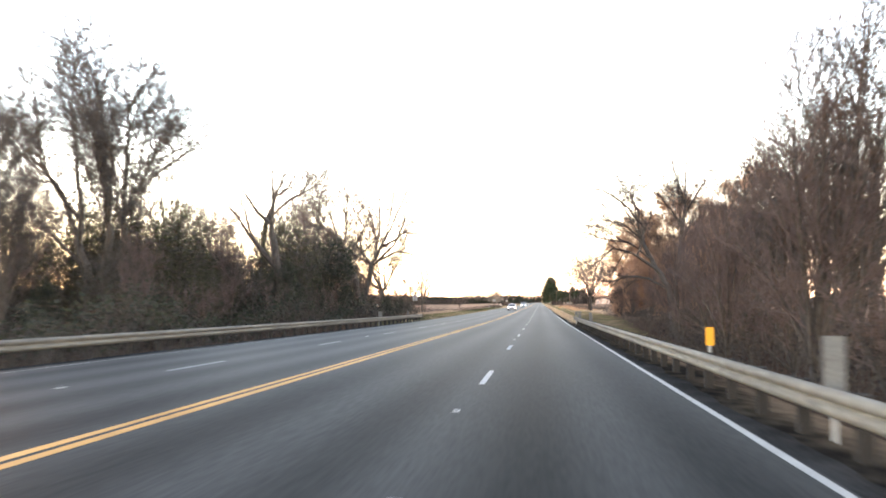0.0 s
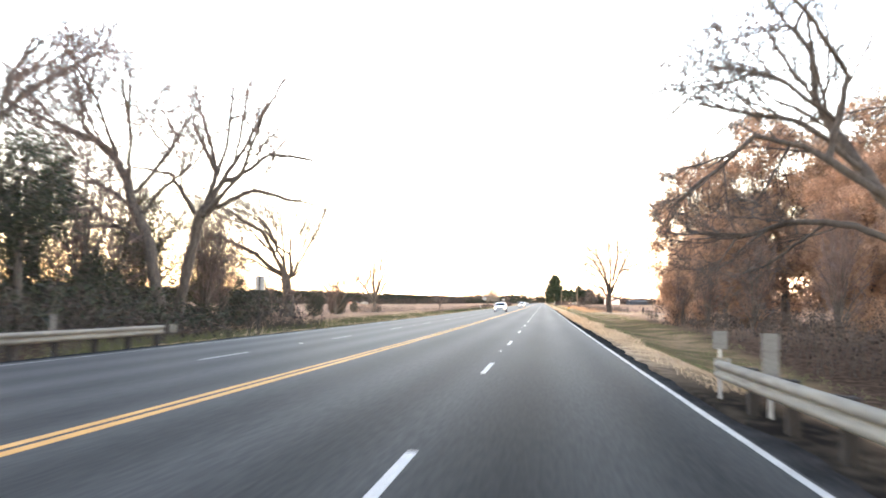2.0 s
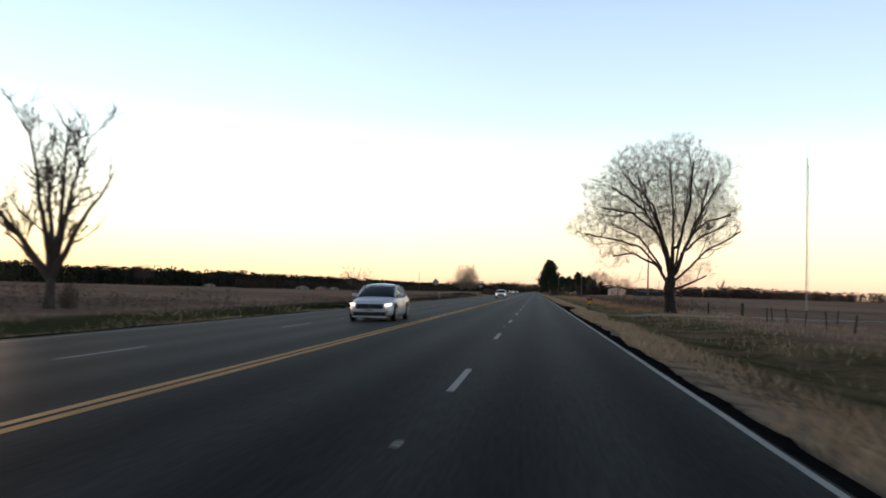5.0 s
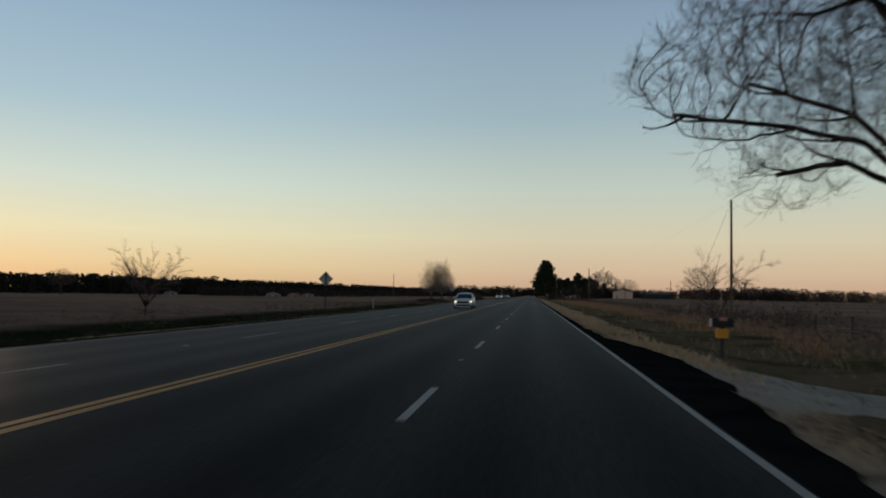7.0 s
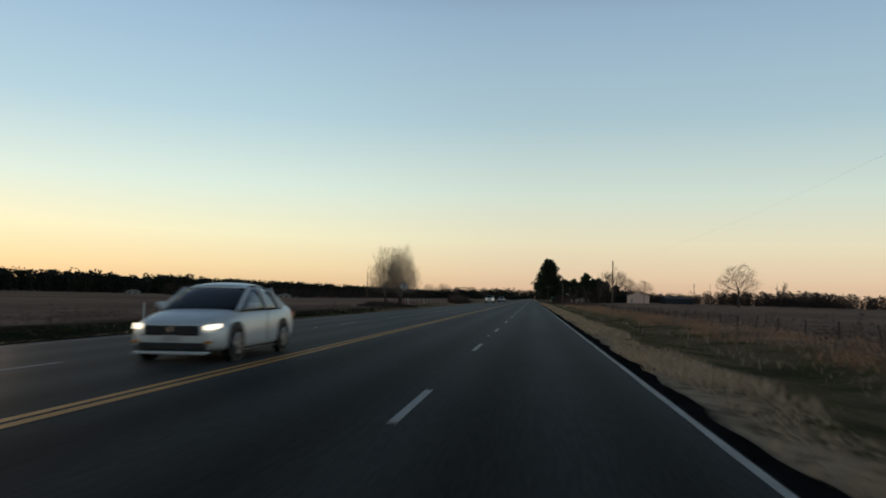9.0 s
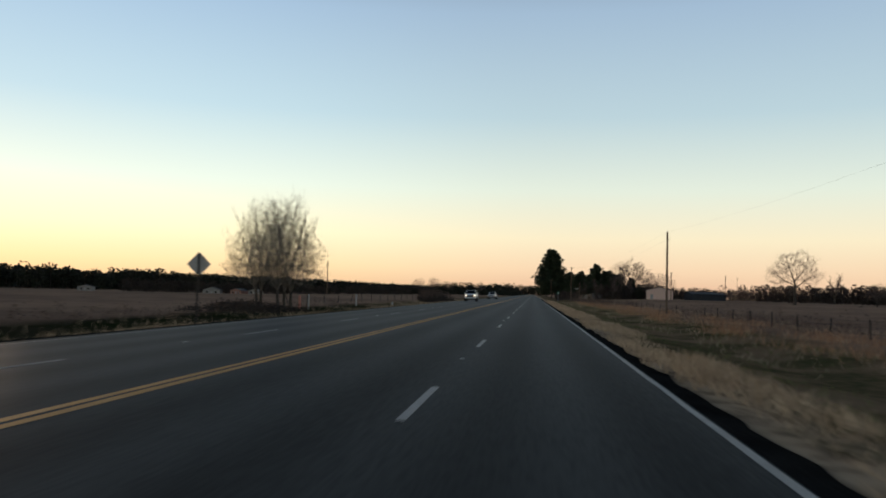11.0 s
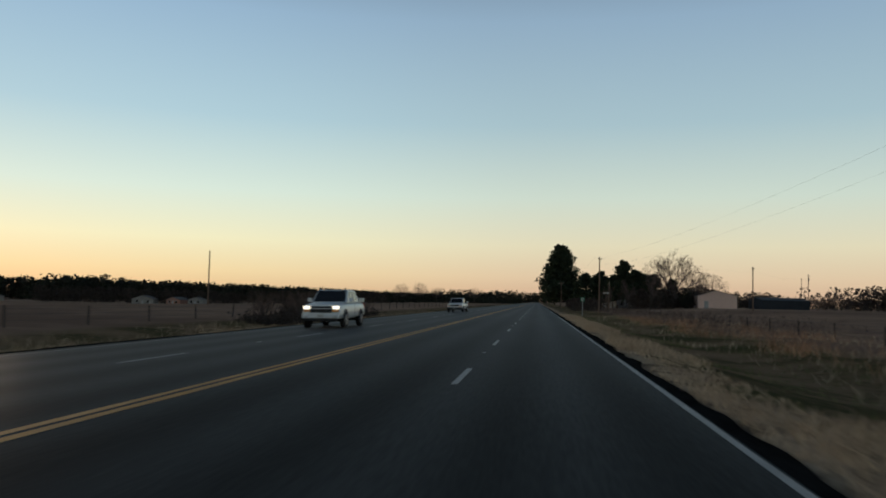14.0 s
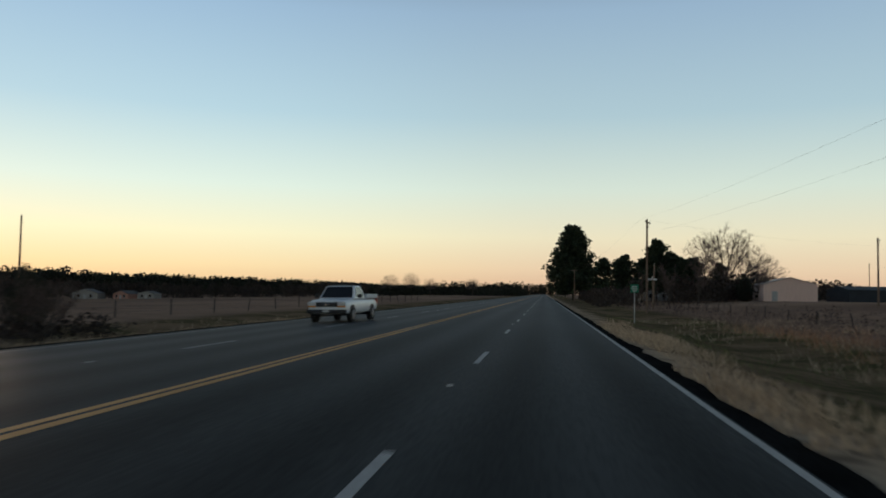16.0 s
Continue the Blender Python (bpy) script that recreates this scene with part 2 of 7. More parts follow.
def asphalt():
    """Worn asphalt with darker wheel tracks, patches and fine stone grain."""
    m = surf("asphalt", (0.041, 0.0415, 0.040), (0.061, 0.062, 0.059), 0.35, 0.75, 0.25, 60, spec=0.03, stretch=(1, 0.12, 1), matt=0.65)
    n, l = m.node_tree.nodes, m.node_tree.links
    b = n["Principled BSDF"]
    src = b.inputs["Base Color"].links[0].from_socket
    co = n.new("ShaderNodeTexCoord")
    sp = n.new("ShaderNodeSeparateXYZ")
    l.new(co.outputs["Object"], sp.inputs[0])
    # two wheel tracks a lane
    mu = n.new("ShaderNodeMath")
    mu.operation = "MULTIPLY_ADD"
    mu.inputs[1].default_value, mu.inputs[2].default_value = 2 * math.pi / 1.8, 1.2
    l.new(sp.outputs["X"], mu.inputs[0])
    si = n.new("ShaderNodeMath")
    si.operation = "SINE"
    l.new(mu.outputs[0], si.inputs[0])
    no = n.new("ShaderNodeTexNoise")
    no.inputs["Scale"].default_value = 0.05
    l.new(co.outputs["Object"], no.inputs["Vector"])
    m2 = n.new("ShaderNodeMath")
    m2.operation = "MULTIPLY"
    l.new(si.outputs[0], m2.inputs[0])
    l.new(no.outputs[0], m2.inputs[1])
    mr = n.new("ShaderNodeMapRange")
    mr.inputs["From Min"].default_value, mr.inputs["From Max"].default_value = -0.6, 0.6
    mr.inputs["To Min"].default_value, mr.inputs["To Max"].default_value = 0.68, 1.22
    l.new(m2.outputs[0], mr.inputs["Value"])
    # stretches of other tone: near lane darker by the bridge; past the driveway duller sky light painted in as darker
    # lanes, then a paler stretch
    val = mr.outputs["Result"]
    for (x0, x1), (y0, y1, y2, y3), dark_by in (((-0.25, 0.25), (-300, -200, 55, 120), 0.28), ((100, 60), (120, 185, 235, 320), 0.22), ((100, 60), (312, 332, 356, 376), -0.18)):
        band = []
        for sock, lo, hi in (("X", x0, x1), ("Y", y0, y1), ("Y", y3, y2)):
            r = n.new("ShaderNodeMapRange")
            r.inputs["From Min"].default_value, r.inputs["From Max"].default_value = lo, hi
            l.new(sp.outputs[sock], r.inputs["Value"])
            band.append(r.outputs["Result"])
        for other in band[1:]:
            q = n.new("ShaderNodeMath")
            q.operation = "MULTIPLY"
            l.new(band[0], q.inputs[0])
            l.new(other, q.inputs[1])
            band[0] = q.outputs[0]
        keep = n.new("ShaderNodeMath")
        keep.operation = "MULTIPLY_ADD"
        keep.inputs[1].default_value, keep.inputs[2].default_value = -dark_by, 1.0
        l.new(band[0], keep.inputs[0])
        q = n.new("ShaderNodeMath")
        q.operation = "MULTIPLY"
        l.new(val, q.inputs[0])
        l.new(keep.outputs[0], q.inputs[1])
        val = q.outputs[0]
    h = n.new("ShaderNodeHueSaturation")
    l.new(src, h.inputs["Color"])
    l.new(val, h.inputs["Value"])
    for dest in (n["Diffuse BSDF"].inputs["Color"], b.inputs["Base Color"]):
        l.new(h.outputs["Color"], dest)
    # a faint gloss where it is seen at a very low angle
    lw = n.new("ShaderNodeLayerWeight")
    pw = n.new("ShaderNodeMath")
    pw.operation, pw.inputs[1].default_value = "POWER", 16.0
    l.new(lw.outputs["Facing"], pw.inputs[0])
    sc = n.new("ShaderNodeMath")
    sc.operation, sc.inputs[1].default_value = "MULTIPLY", 0.11
    l.new(pw.outputs[0], sc.inputs[0])
    gl = n.new("ShaderNodeBsdfGlossy")
    gl.inputs["Roughness"].default_value = 0.38
    last = n["Material Output"].inputs["Surface"].links[0].from_socket
    ms = n.new("ShaderNodeMixShader")
    l.new(sc.outputs[0], ms.inputs[0])
    l.new(last, ms.inputs[1])
    l.new(gl.outputs[0], ms.inputs[2])
    l.new(ms.outputs[0], n["Material Output"].inputs["Surface"])
    return m


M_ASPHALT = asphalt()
M_SHOULDER = surf("broken_asphalt_edge", (0.007, 0.007, 0.007), (0.018, 0.0175, 0.017), 1.2, 0.92, 0.5, 14, matt=1.0)


def greyer_by_bridge(m):
    """The shoulder beside the bridge is less black than farther on."""
    n, l = m.node_tree.nodes, m.node_tree.links
    co, sp, mr, h = (n.new("ShaderNode" + k) for k in ("TexCoord", "SeparateXYZ", "MapRange", "HueSaturation"))
    l.new(co.outputs["Object"], sp.inputs[0])
    mr.inputs["From Min"].default_value, mr.inputs["From Max"].default_value = 55, 110
    mr.inputs["To Min"].default_value, mr.inputs["To Max"].default_value = 2.5, 1.0
    l.new(sp.outputs["Y"], mr.inputs["Value"])
    l.new(mr.outputs["Result"], h.inputs["Value"])
    dest = n["Diffuse BSDF"].inputs["Color"]
    l.new(dest.links[0].from_socket, h.inputs["Color"])
    l.new(h.outputs["Color"], dest)


greyer_by_bridge(M_SHOULDER)


def ground_mat():
    """Mown verge near the road, bare sandy strip at the asphalt, tan winter fields farther off."""
    m = bpy.data.materials.new("ground")
    m.use_nodes = True
    n, l = m.node_tree.nodes, m.node_tree.links
    b = n.new("ShaderNodeBsdfDiffuse")
    b.inputs["Roughness"].default_value = 0.7
    l.new(b.outputs[0], n["Material Output"].inputs["Surface"])
    co = n.new("ShaderNodeTexCoord")
    sp = n.new("ShaderNodeSeparateXYZ")
    l.new(co.outputs["Object"], sp.inputs[0])

    def noise_tex(scale, detail=5):
        t = n.new("ShaderNodeTexNoise")
        t.inputs["Scale"].default_value, t.inputs["Detail"].default_value = scale, detail
        l.new(co.outputs["Object"], t.inputs["Vector"])
        return t.outputs[0]

    def mix(a, bb, fac):
        x = n.new("ShaderNodeMix")
        x.data_type = "RGBA"
        for s, v in (("A", a), ("B", bb)):
            if isinstance(v, tuple):
                x.inputs[s].default_value = (*v, 1)
            else:
                l.new(v, x.inputs[s])
        l.new(fac, x.inputs["Factor"])
        return x.outputs["Result"]

    def math_(op, a, bb=None, c=None):
        x = n.new("ShaderNodeMath")
        x.operation = op
        for i, v in enumerate((a, bb, c)):
            if v is None:
                continue
            if isinstance(v, (int, float)):
                x.inputs[i].default_value = v
            else:
                l.new(v, x.inputs[i])
        return x.outputs[0]

    def ramp(v, lo, hi):
        x = n.new("ShaderNodeMapRange")
        x.interpolation_type = "SMOOTHSTEP"
        x.inputs["From Min"].default_value, x.inputs["From Max"].default_value = lo, hi
        l.new(v, x.inputs["Value"])
        return x.outputs["Result"]

    big, mid, fine, tiny = noise_tex(0.02), noise_tex(0.25), noise_tex(2.5), noise_tex(22)
    away = math_("ABSOLUTE", math_("ADD", sp.outputs["X"], 3.58))
    wob = math_("MULTIPLY_ADD", math_("SUBTRACT", mid, 0.5), 3.0, away)
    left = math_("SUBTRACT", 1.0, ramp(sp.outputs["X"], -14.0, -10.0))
    green_side = math_("MULTIPLY", math_("MULTIPLY", left, 0.35), math_("SUBTRACT", 1.0, ramp(sp.outputs["Y"], 300.0, 380.0)))
    verge = mix((0.225, 0.150, 0.094), (0.072, 0.066, 0.032), ramp(math_("ADD", math_("ADD", mid, green_side), math_("MULTIPLY", fine, 0.5)), 0.55, 0.95))
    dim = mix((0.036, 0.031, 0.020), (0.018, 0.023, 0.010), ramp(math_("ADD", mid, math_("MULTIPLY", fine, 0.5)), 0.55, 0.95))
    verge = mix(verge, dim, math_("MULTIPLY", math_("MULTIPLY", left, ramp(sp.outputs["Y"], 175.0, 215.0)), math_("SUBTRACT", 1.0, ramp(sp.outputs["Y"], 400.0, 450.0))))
    # by the bridge the far verge is dark leaf litter with shade painted in
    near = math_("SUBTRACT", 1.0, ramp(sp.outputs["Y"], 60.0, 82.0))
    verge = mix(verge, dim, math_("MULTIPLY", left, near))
    bank = mix((0.095, 0.066, 0.046), (0.165, 0.116, 0.078), ramp(math_("ADD", fine, math_("MULTIPLY", mid, 0.5)), 0.55, 0.95))
    verge = mix(verge, bank, math_("MULTIPLY", math_("SUBTRACT", 1.0, left), math_("SUBTRACT", 1.0, ramp(sp.outputs["Y"], 46.0, 64.0))))
    field = mix((0.31, 0.205, 0.145), (0.20, 0.130, 0.094), ramp(math_("ADD", big, math_("MULTIPLY", mid, 0.6)), 0.6, 1.0))
    soil = mix((0.44, 0.32, 0.215), (0.17, 0.12, 0.08), ramp(math_("ADD", fine, math_("MULTIPLY", noise_tex(0.8), 0.7)), 0.72, 1.08))
    # soil along both guardrails is much darker than farther on
    dark_soil = mix((0.017, 0.014, 0.012), (0.055, 0.044, 0.032), ramp(math_("ADD", fine, math_("MULTIPLY", mid, 0.8)), 0.75, 1.15))
    soil = mix(dark_soil, soil, ramp(sp.outputs["Y"], 58.0, 74.0))
    # a pale sandy pull-off past the guardrail
    pull = math_("MULTIPLY", ramp(sp.outputs["Y"], 64.0, 74.0), math_("SUBTRACT", 1.0, ramp(sp.outputs["Y"], 82.0, 92.0)))
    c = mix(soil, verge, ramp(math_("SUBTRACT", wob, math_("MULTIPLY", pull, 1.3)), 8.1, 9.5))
    c = mix(c, field, ramp(wob, 16.5, 21.0))
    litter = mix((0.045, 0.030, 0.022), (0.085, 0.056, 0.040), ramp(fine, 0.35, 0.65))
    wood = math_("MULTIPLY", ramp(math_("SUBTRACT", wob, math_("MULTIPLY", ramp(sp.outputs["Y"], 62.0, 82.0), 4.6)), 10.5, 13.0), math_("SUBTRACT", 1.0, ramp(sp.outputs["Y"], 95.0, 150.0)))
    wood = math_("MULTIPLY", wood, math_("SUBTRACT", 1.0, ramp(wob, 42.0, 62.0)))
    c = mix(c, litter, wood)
    dark = n.new("ShaderNodeHueSaturation")
    l.new(c, dark.inputs["Color"])
    mr = n.new("ShaderNodeMapRange")
    mr.inputs["To Min"].default_value, mr.inputs["To Max"].default_value = 0.65, 1.3
    l.new(math_("MULTIPLY_ADD", tiny, 0.5, math_("MULTIPLY", fine, 0.5)), mr.inputs["Value"])
    l.new(mr.outputs["Result"], dark.inputs["Value"])
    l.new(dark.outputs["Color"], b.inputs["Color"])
    bp = n.new("ShaderNodeBump")
    bp.inputs["Strength"].default_value, bp.inputs["Distance"].default_value = 0.7, 0.06
    l.new(math_("ADD", tiny, fine), bp.inputs["Height"])
    l.new(bp.outputs[0], b.inputs["Normal"])
    return m


M_GROUND = ground_mat()


# ---- building helpers ----
CROWN_X, FALL, GRADE = -3.526, 0.0230, 0.00721
EDGE_R, EDGE_L = 4.25, -11.55


def lift(y):
    """The road comes down gently from the bridge."""
    u = (70 - np.asarray(y, float)) / 15
    return GRADE * 15 * (np.log1p(np.exp(-np.abs(u))) + np.maximum(u, 0))


def z_road(x, y):
    return -FALL * np.abs(np.asarray(x, float) - CROWN_X) + lift(y)


def z_ground(x, y):
    """Ground beside the road: verge, shallow ditch, fields, and the low creek bank by the bridge."""
    x, y = np.asarray(x, float), np.asarray(y, float)
    out = np.maximum(np.maximum(x - EDGE_R, EDGE_L - x), 0)
    base = z_road(np.clip(x, EDGE_L, EDGE_R), y) - 0.03
    drop = 0.40 * np.clip(out / 3.5, 0, 1) ** 1.3 + 0.25 * np.exp(-((out - 5.5) / 1.8) ** 2)
    creek = 1.0 / (1.0 + np.exp((y - np.where(x > 0, 92, 45)) / 9.0)) * np.where(x > 0, 1.5, 0.7) * np.clip((out - 1.2) / 6.0, 0, 1)
    rough = 0.07 * np.sin(x * 0.83 + 1.3 * np.sin(y * 0.31)) * np.sin(y * 0.47 + x * 0.21) * np.clip(out / 3, 0, 1)
    far = np.clip((-x - 60) / 130, 0, 1) * (1.3 + 2.4 * np.clip((y - 480) / 260, 0, 1))
    rise = 1.2 * np.clip((x - 22) / 28, 0, 1) * np.clip((y - 430) / 170, 0, 1)
    return base - drop - creek + rough * (np.abs(x) < 80) - far + rise


def mesh_of(name, verts, quads=None, tris=None, mat=None, smooth=False):
    """A mesh from arrays of points, four-cornered and three-cornered faces."""
    me = bpy.data.meshes.new(name)
    v = np.asarray(verts, np.float32).reshape(-1, 3)
    q = np.zeros((0, 4), np.int32) if quads is None else np.asarray(quads, np.int32).reshape(-1, 4)
    t = np.zeros((0, 3), np.int32) if tris is None else np.asarray(tris, np.int32).reshape(-1, 3)
    me.vertices.add(len(v))
    me.vertices.foreach_set("co", v.ravel())
    me.loops.add(q.size + t.size)
    me.loops.foreach_set("vertex_index", np.concatenate([q.ravel(), t.ravel()]))
    me.polygons.add(len(q) + len(t))
    starts = np.concatenate([np.arange(len(q)) * 4, q.size + np.arange(len(t)) * 3]).astype(np.int32)
    me.polygons.foreach_set("loop_start", starts)
    if smooth:
        me.polygons.foreach_set("use_smooth", np.ones(len(q) + len(t), bool))
    me.update(calc_edges=True)
    if mat:
        me.materials.append(mat)
    return me


def thing(name, label, category, group="", kind="", at=(0, 0, 0), rz=0.0):
    ob = new(name)
    ob.matrix_basis = pose(*at, 0, 0, rz)
    return tagged(ob, label, category, group, kind)


def put(name, me, parent=None, label="", m=None):
    """Links a mesh as one object, under a thing where one is given."""
    ob = new(name, me)
    if parent:
        ob.parent = parent
    if m is not None:
        ob.matrix_basis = m
    return tagged(ob, label)


def tubes(p0, p1, r0, r1, sides=5):
    """Tapered tubes between pairs of points: points and faces."""
    p0, p1, r0, r1 = (np.asarray(a, float) for a in (p0, p1, r0, r1))
    d = p1 - p0
    ln = np.linalg.norm(d, axis=1, keepdims=True) + 1e-9
    d = d / ln
    p1 = p1 + d * np.minimum(r1[:, None], ln * 0.1)
    ref = np.where(np.abs(d[:, 2:3]) < 0.9, np.array([[0, 0, 1.0]]), np.array([[1.0, 0, 0]]))
    u = np.cross(d, ref)
    u /= np.linalg.norm(u, axis=1, keepdims=True)
    w = np.cross(d, u)
    a = np.arange(sides) * 2 * math.pi / sides
    ring = u[:, None, :] * np.cos(a)[None, :, None] + w[:, None, :] * np.sin(a)[None, :, None]
    v = np.concatenate([p0[:, None] + ring * r0[:, None, None], p1[:, None] + ring * r1[:, None, None]], 1)
    n = len(p0)
    i = np.arange(sides)
    j = (i + 1) % sides
    f = np.stack([i, j, j + sides, i + sides], 1)[None] + (np.arange(n) * 2 * sides)[:, None, None]
    return v.reshape(-1, 3), f.reshape(-1, 4)


def spikes(p0, p1, r0):
    """Three-sided points, for the ends of twigs."""
    p0, p1, r0 = (np.asarray(a, float) for a in (p0, p1, r0))
    d = p1 - p0
    d = d / (np.linalg.norm(d, axis=1, keepdims=True) + 1e-9)
    ref = np.where(np.abs(d[:, 2:3]) < 0.9, np.array([[0, 0, 1.0]]), np.array([[1.0, 0, 0]]))
    u = np.cross(d, ref)
    u /= np.linalg.norm(u, axis=1, keepdims=True)
    w = np.cross(d, u)
    v = np.stack([p0 + u * r0[:, None], p0 + (w * 0.87 - u * 0.5) * r0[:, None], p0 - (w * 0.87 + u * 0.5) * r0[:, None], p1], 1).reshape(-1, 3)
    i = np.arange(len(p0)) * 4
    return v, np.concatenate([np.column_stack([i, i + 1, i + 3]), np.column_stack([i + 1, i + 2, i + 3]), np.column_stack([i + 2, i, i + 3])])


def leaf_quads(rng, c, size, flat=0.0):
    """Small folded four-cornered leaves or clumps at the points c."""
    n = len(c)
    a = rng.normal(size=(n, 3))
    a[:, 2] *= 1 - flat
    a /= np.linalg.norm(a, axis=1, keepdims=True)
    b = np.cross(a, rng.normal(size=(n, 3)))
    b /= np.linalg.norm(b, axis=1, keepdims=True) + 1e-9
    s = (size * rng.uniform(0.6, 1.4, n))[:, None]
    v = np.stack([c - a * s, c + b * s * 0.55, c + a * s, c - b * s * 0.55], 1)
    f = np.arange(n * 4).reshape(-1, 4)
    return v.reshape(-1, 3), f


def join(*pieces):
    vs, fs, k = [], [], 0
    for v, f in pieces:
        vs.append(v)
        fs.append(f + k)
        k += len(v)
    return np.concatenate(vs), np.concatenate(fs)


def tube_mesh(name, segs, sides, mat):
    p0, p1, r0, r1 = (np.array([s[i] for s in segs]) for i in range(4))
    return mesh_of(name, *tubes(p0, p1, r0, r1, sides), mat=mat)


def lobes_cloud(rng, lobes, n):
    """Points filling a crown made of overlapping egg-shaped lobes, denser towards their skins."""
    L = np.array(lobes, float)
    vol = L[:, 3] * L[:, 4] * L[:, 5]
    pick = rng.choice(len(L), n, p=vol / vol.sum())
    d = rng.normal(size=(n, 3))
    d /= np.linalg.norm(d, axis=1, keepdims=True)
    r = rng.uniform(0.0, 1, n) ** (1 / 3.6)
    wob = 1 + 0.16 * np.sin(d[:, 0] * 5 + pick) * np.cos(d[:, 2] * 6 + 2 * pick)
    return L[pick, :3] + d * L[pick, 3:] * (r * wob)[:, None]


def colonise(rng, goals, trunk, step, reach, kill, rounds=90, droop=0.0, wander=0.12, keep_on=0.0):
    """Branches that grow from the trunk towards the goal points: node places and parents."""
    if isinstance(trunk, tuple):
        pos, par = [np.array(p, float) for p in trunk[0]], list(trunk[1])
    else:
        pos = [np.array(p, float) for p in trunk]
        par = [max(i - 1, 0) for i in range(len(trunk))]
    P = np.array(pos)
    dist = np.full(len(goals), 1e9)
    near = np.zeros(len(goals), int)
    for i, p in enumerate(P):
        d = np.linalg.norm(goals - p, axis=1)
        m = d < dist
        dist[m], near[m] = d[m], i
    spent = {}
    for _ in range(rounds):
        act = dist < reach
        if not act.any():
            break
        ids, inv = np.unique(near[act], return_inverse=True)
        P = np.array(pos)
        v = goals[act] - P[near[act]]
        v /= np.linalg.norm(v, axis=1, keepdims=True) + 1e-9
        acc = np.zeros((len(ids), 3))
        np.add.at(acc, inv, v)
        acc /= np.linalg.norm(acc, axis=1, keepdims=True) + 1e-9
        if keep_on:
            came = P[ids] - P[np.array(par)[ids]]
            acc += keep_on * came / (np.linalg.norm(came, axis=1, keepdims=True) + 1e-9)
        acc += rng.normal(size=acc.shape) * wander
        acc[:, 2] -= droop
        acc /= np.linalg.norm(acc, axis=1, keepdims=True) + 1e-9
        fresh = []
        for k, i in enumerate(ids):
            spent[i] = spent.get(i, 0) + 1
            if spent[i] > 4:
                continue
            fresh.append(len(pos))
            pos.append(P[i] + acc[k] * step)
            par.append(int(i))
        if not fresh:
            break
        N = np.array([pos[i] for i in fresh])
        d = np.linalg.norm(goals[:, None] - N[None], axis=2)
        b = d.argmin(1)
        db = d[np.arange(len(goals)), b]
        m = db < dist
        dist[m], near[m] = db[m], np.array(fresh)[b[m]]
        keep = dist > kill
        goals, dist, near = goals[keep], dist[keep], near[keep]
        if not len(goals):
            break
    return np.array(pos), np.array(par)


def unit(v):
    return v / (np.linalg.norm(v, axis=-1, keepdims=True) + 1e-9)


def sprout(rng, P, R, L, per_m, ratio, angle, up, K, tip, lo=0.25, shorten=0.5, jit=0.10, cap=9.0, fixed=0.0):
    """Side branches along the branches P, each bending towards the light: their points, radii and lengths."""
    count = rng.poisson(L * per_m)
    idx = np.repeat(np.arange(len(P)), count)
    n, K0 = len(idx), P.shape[1] - 1
    u = rng.uniform(lo, 1.0, n)
    i = np.minimum((u * K0).astype(int), K0 - 1)
    f = (u * K0 - i)[:, None]
    p = P[idx, i] * (1 - f) + P[idx, i + 1] * f
    r = R[idx, i] * (1 - f[:, 0]) + R[idx, i + 1] * f[:, 0]
    tan = unit(P[idx, i + 1] - P[idx, i])
    w = rng.normal(size=(n, 3))
    w = unit(w - (w * tan).sum(1, keepdims=True) * tan)
    a = np.radians(angle * rng.uniform(0.6, 1.35, n))[:, None]
    d = tan * np.cos(a) + w * np.sin(a)
    ln = np.minimum(L[idx] * ratio * (1 - shorten * u) * rng.uniform(0.5, 1.3, n), cap)
    if fixed:
        ln = fixed * rng.uniform(0.4, 1.35, n)
    Q = [p]
    for k in range(K):
        d = unit(d + np.array([0, 0, up / K]) + rng.normal(size=(n, 3)) * jit)
        Q.append(Q[-1] + d * (ln / K)[:, None])
    r0 = np.maximum(np.minimum(r * 0.72, tip + 0.0075 * ln), tip)
    t = np.linspace(0, 1, K + 1)[None]
    return np.stack(Q, 1), r0[:, None] * (1 - t) + np.minimum(r0, tip)[:, None] * t, ln


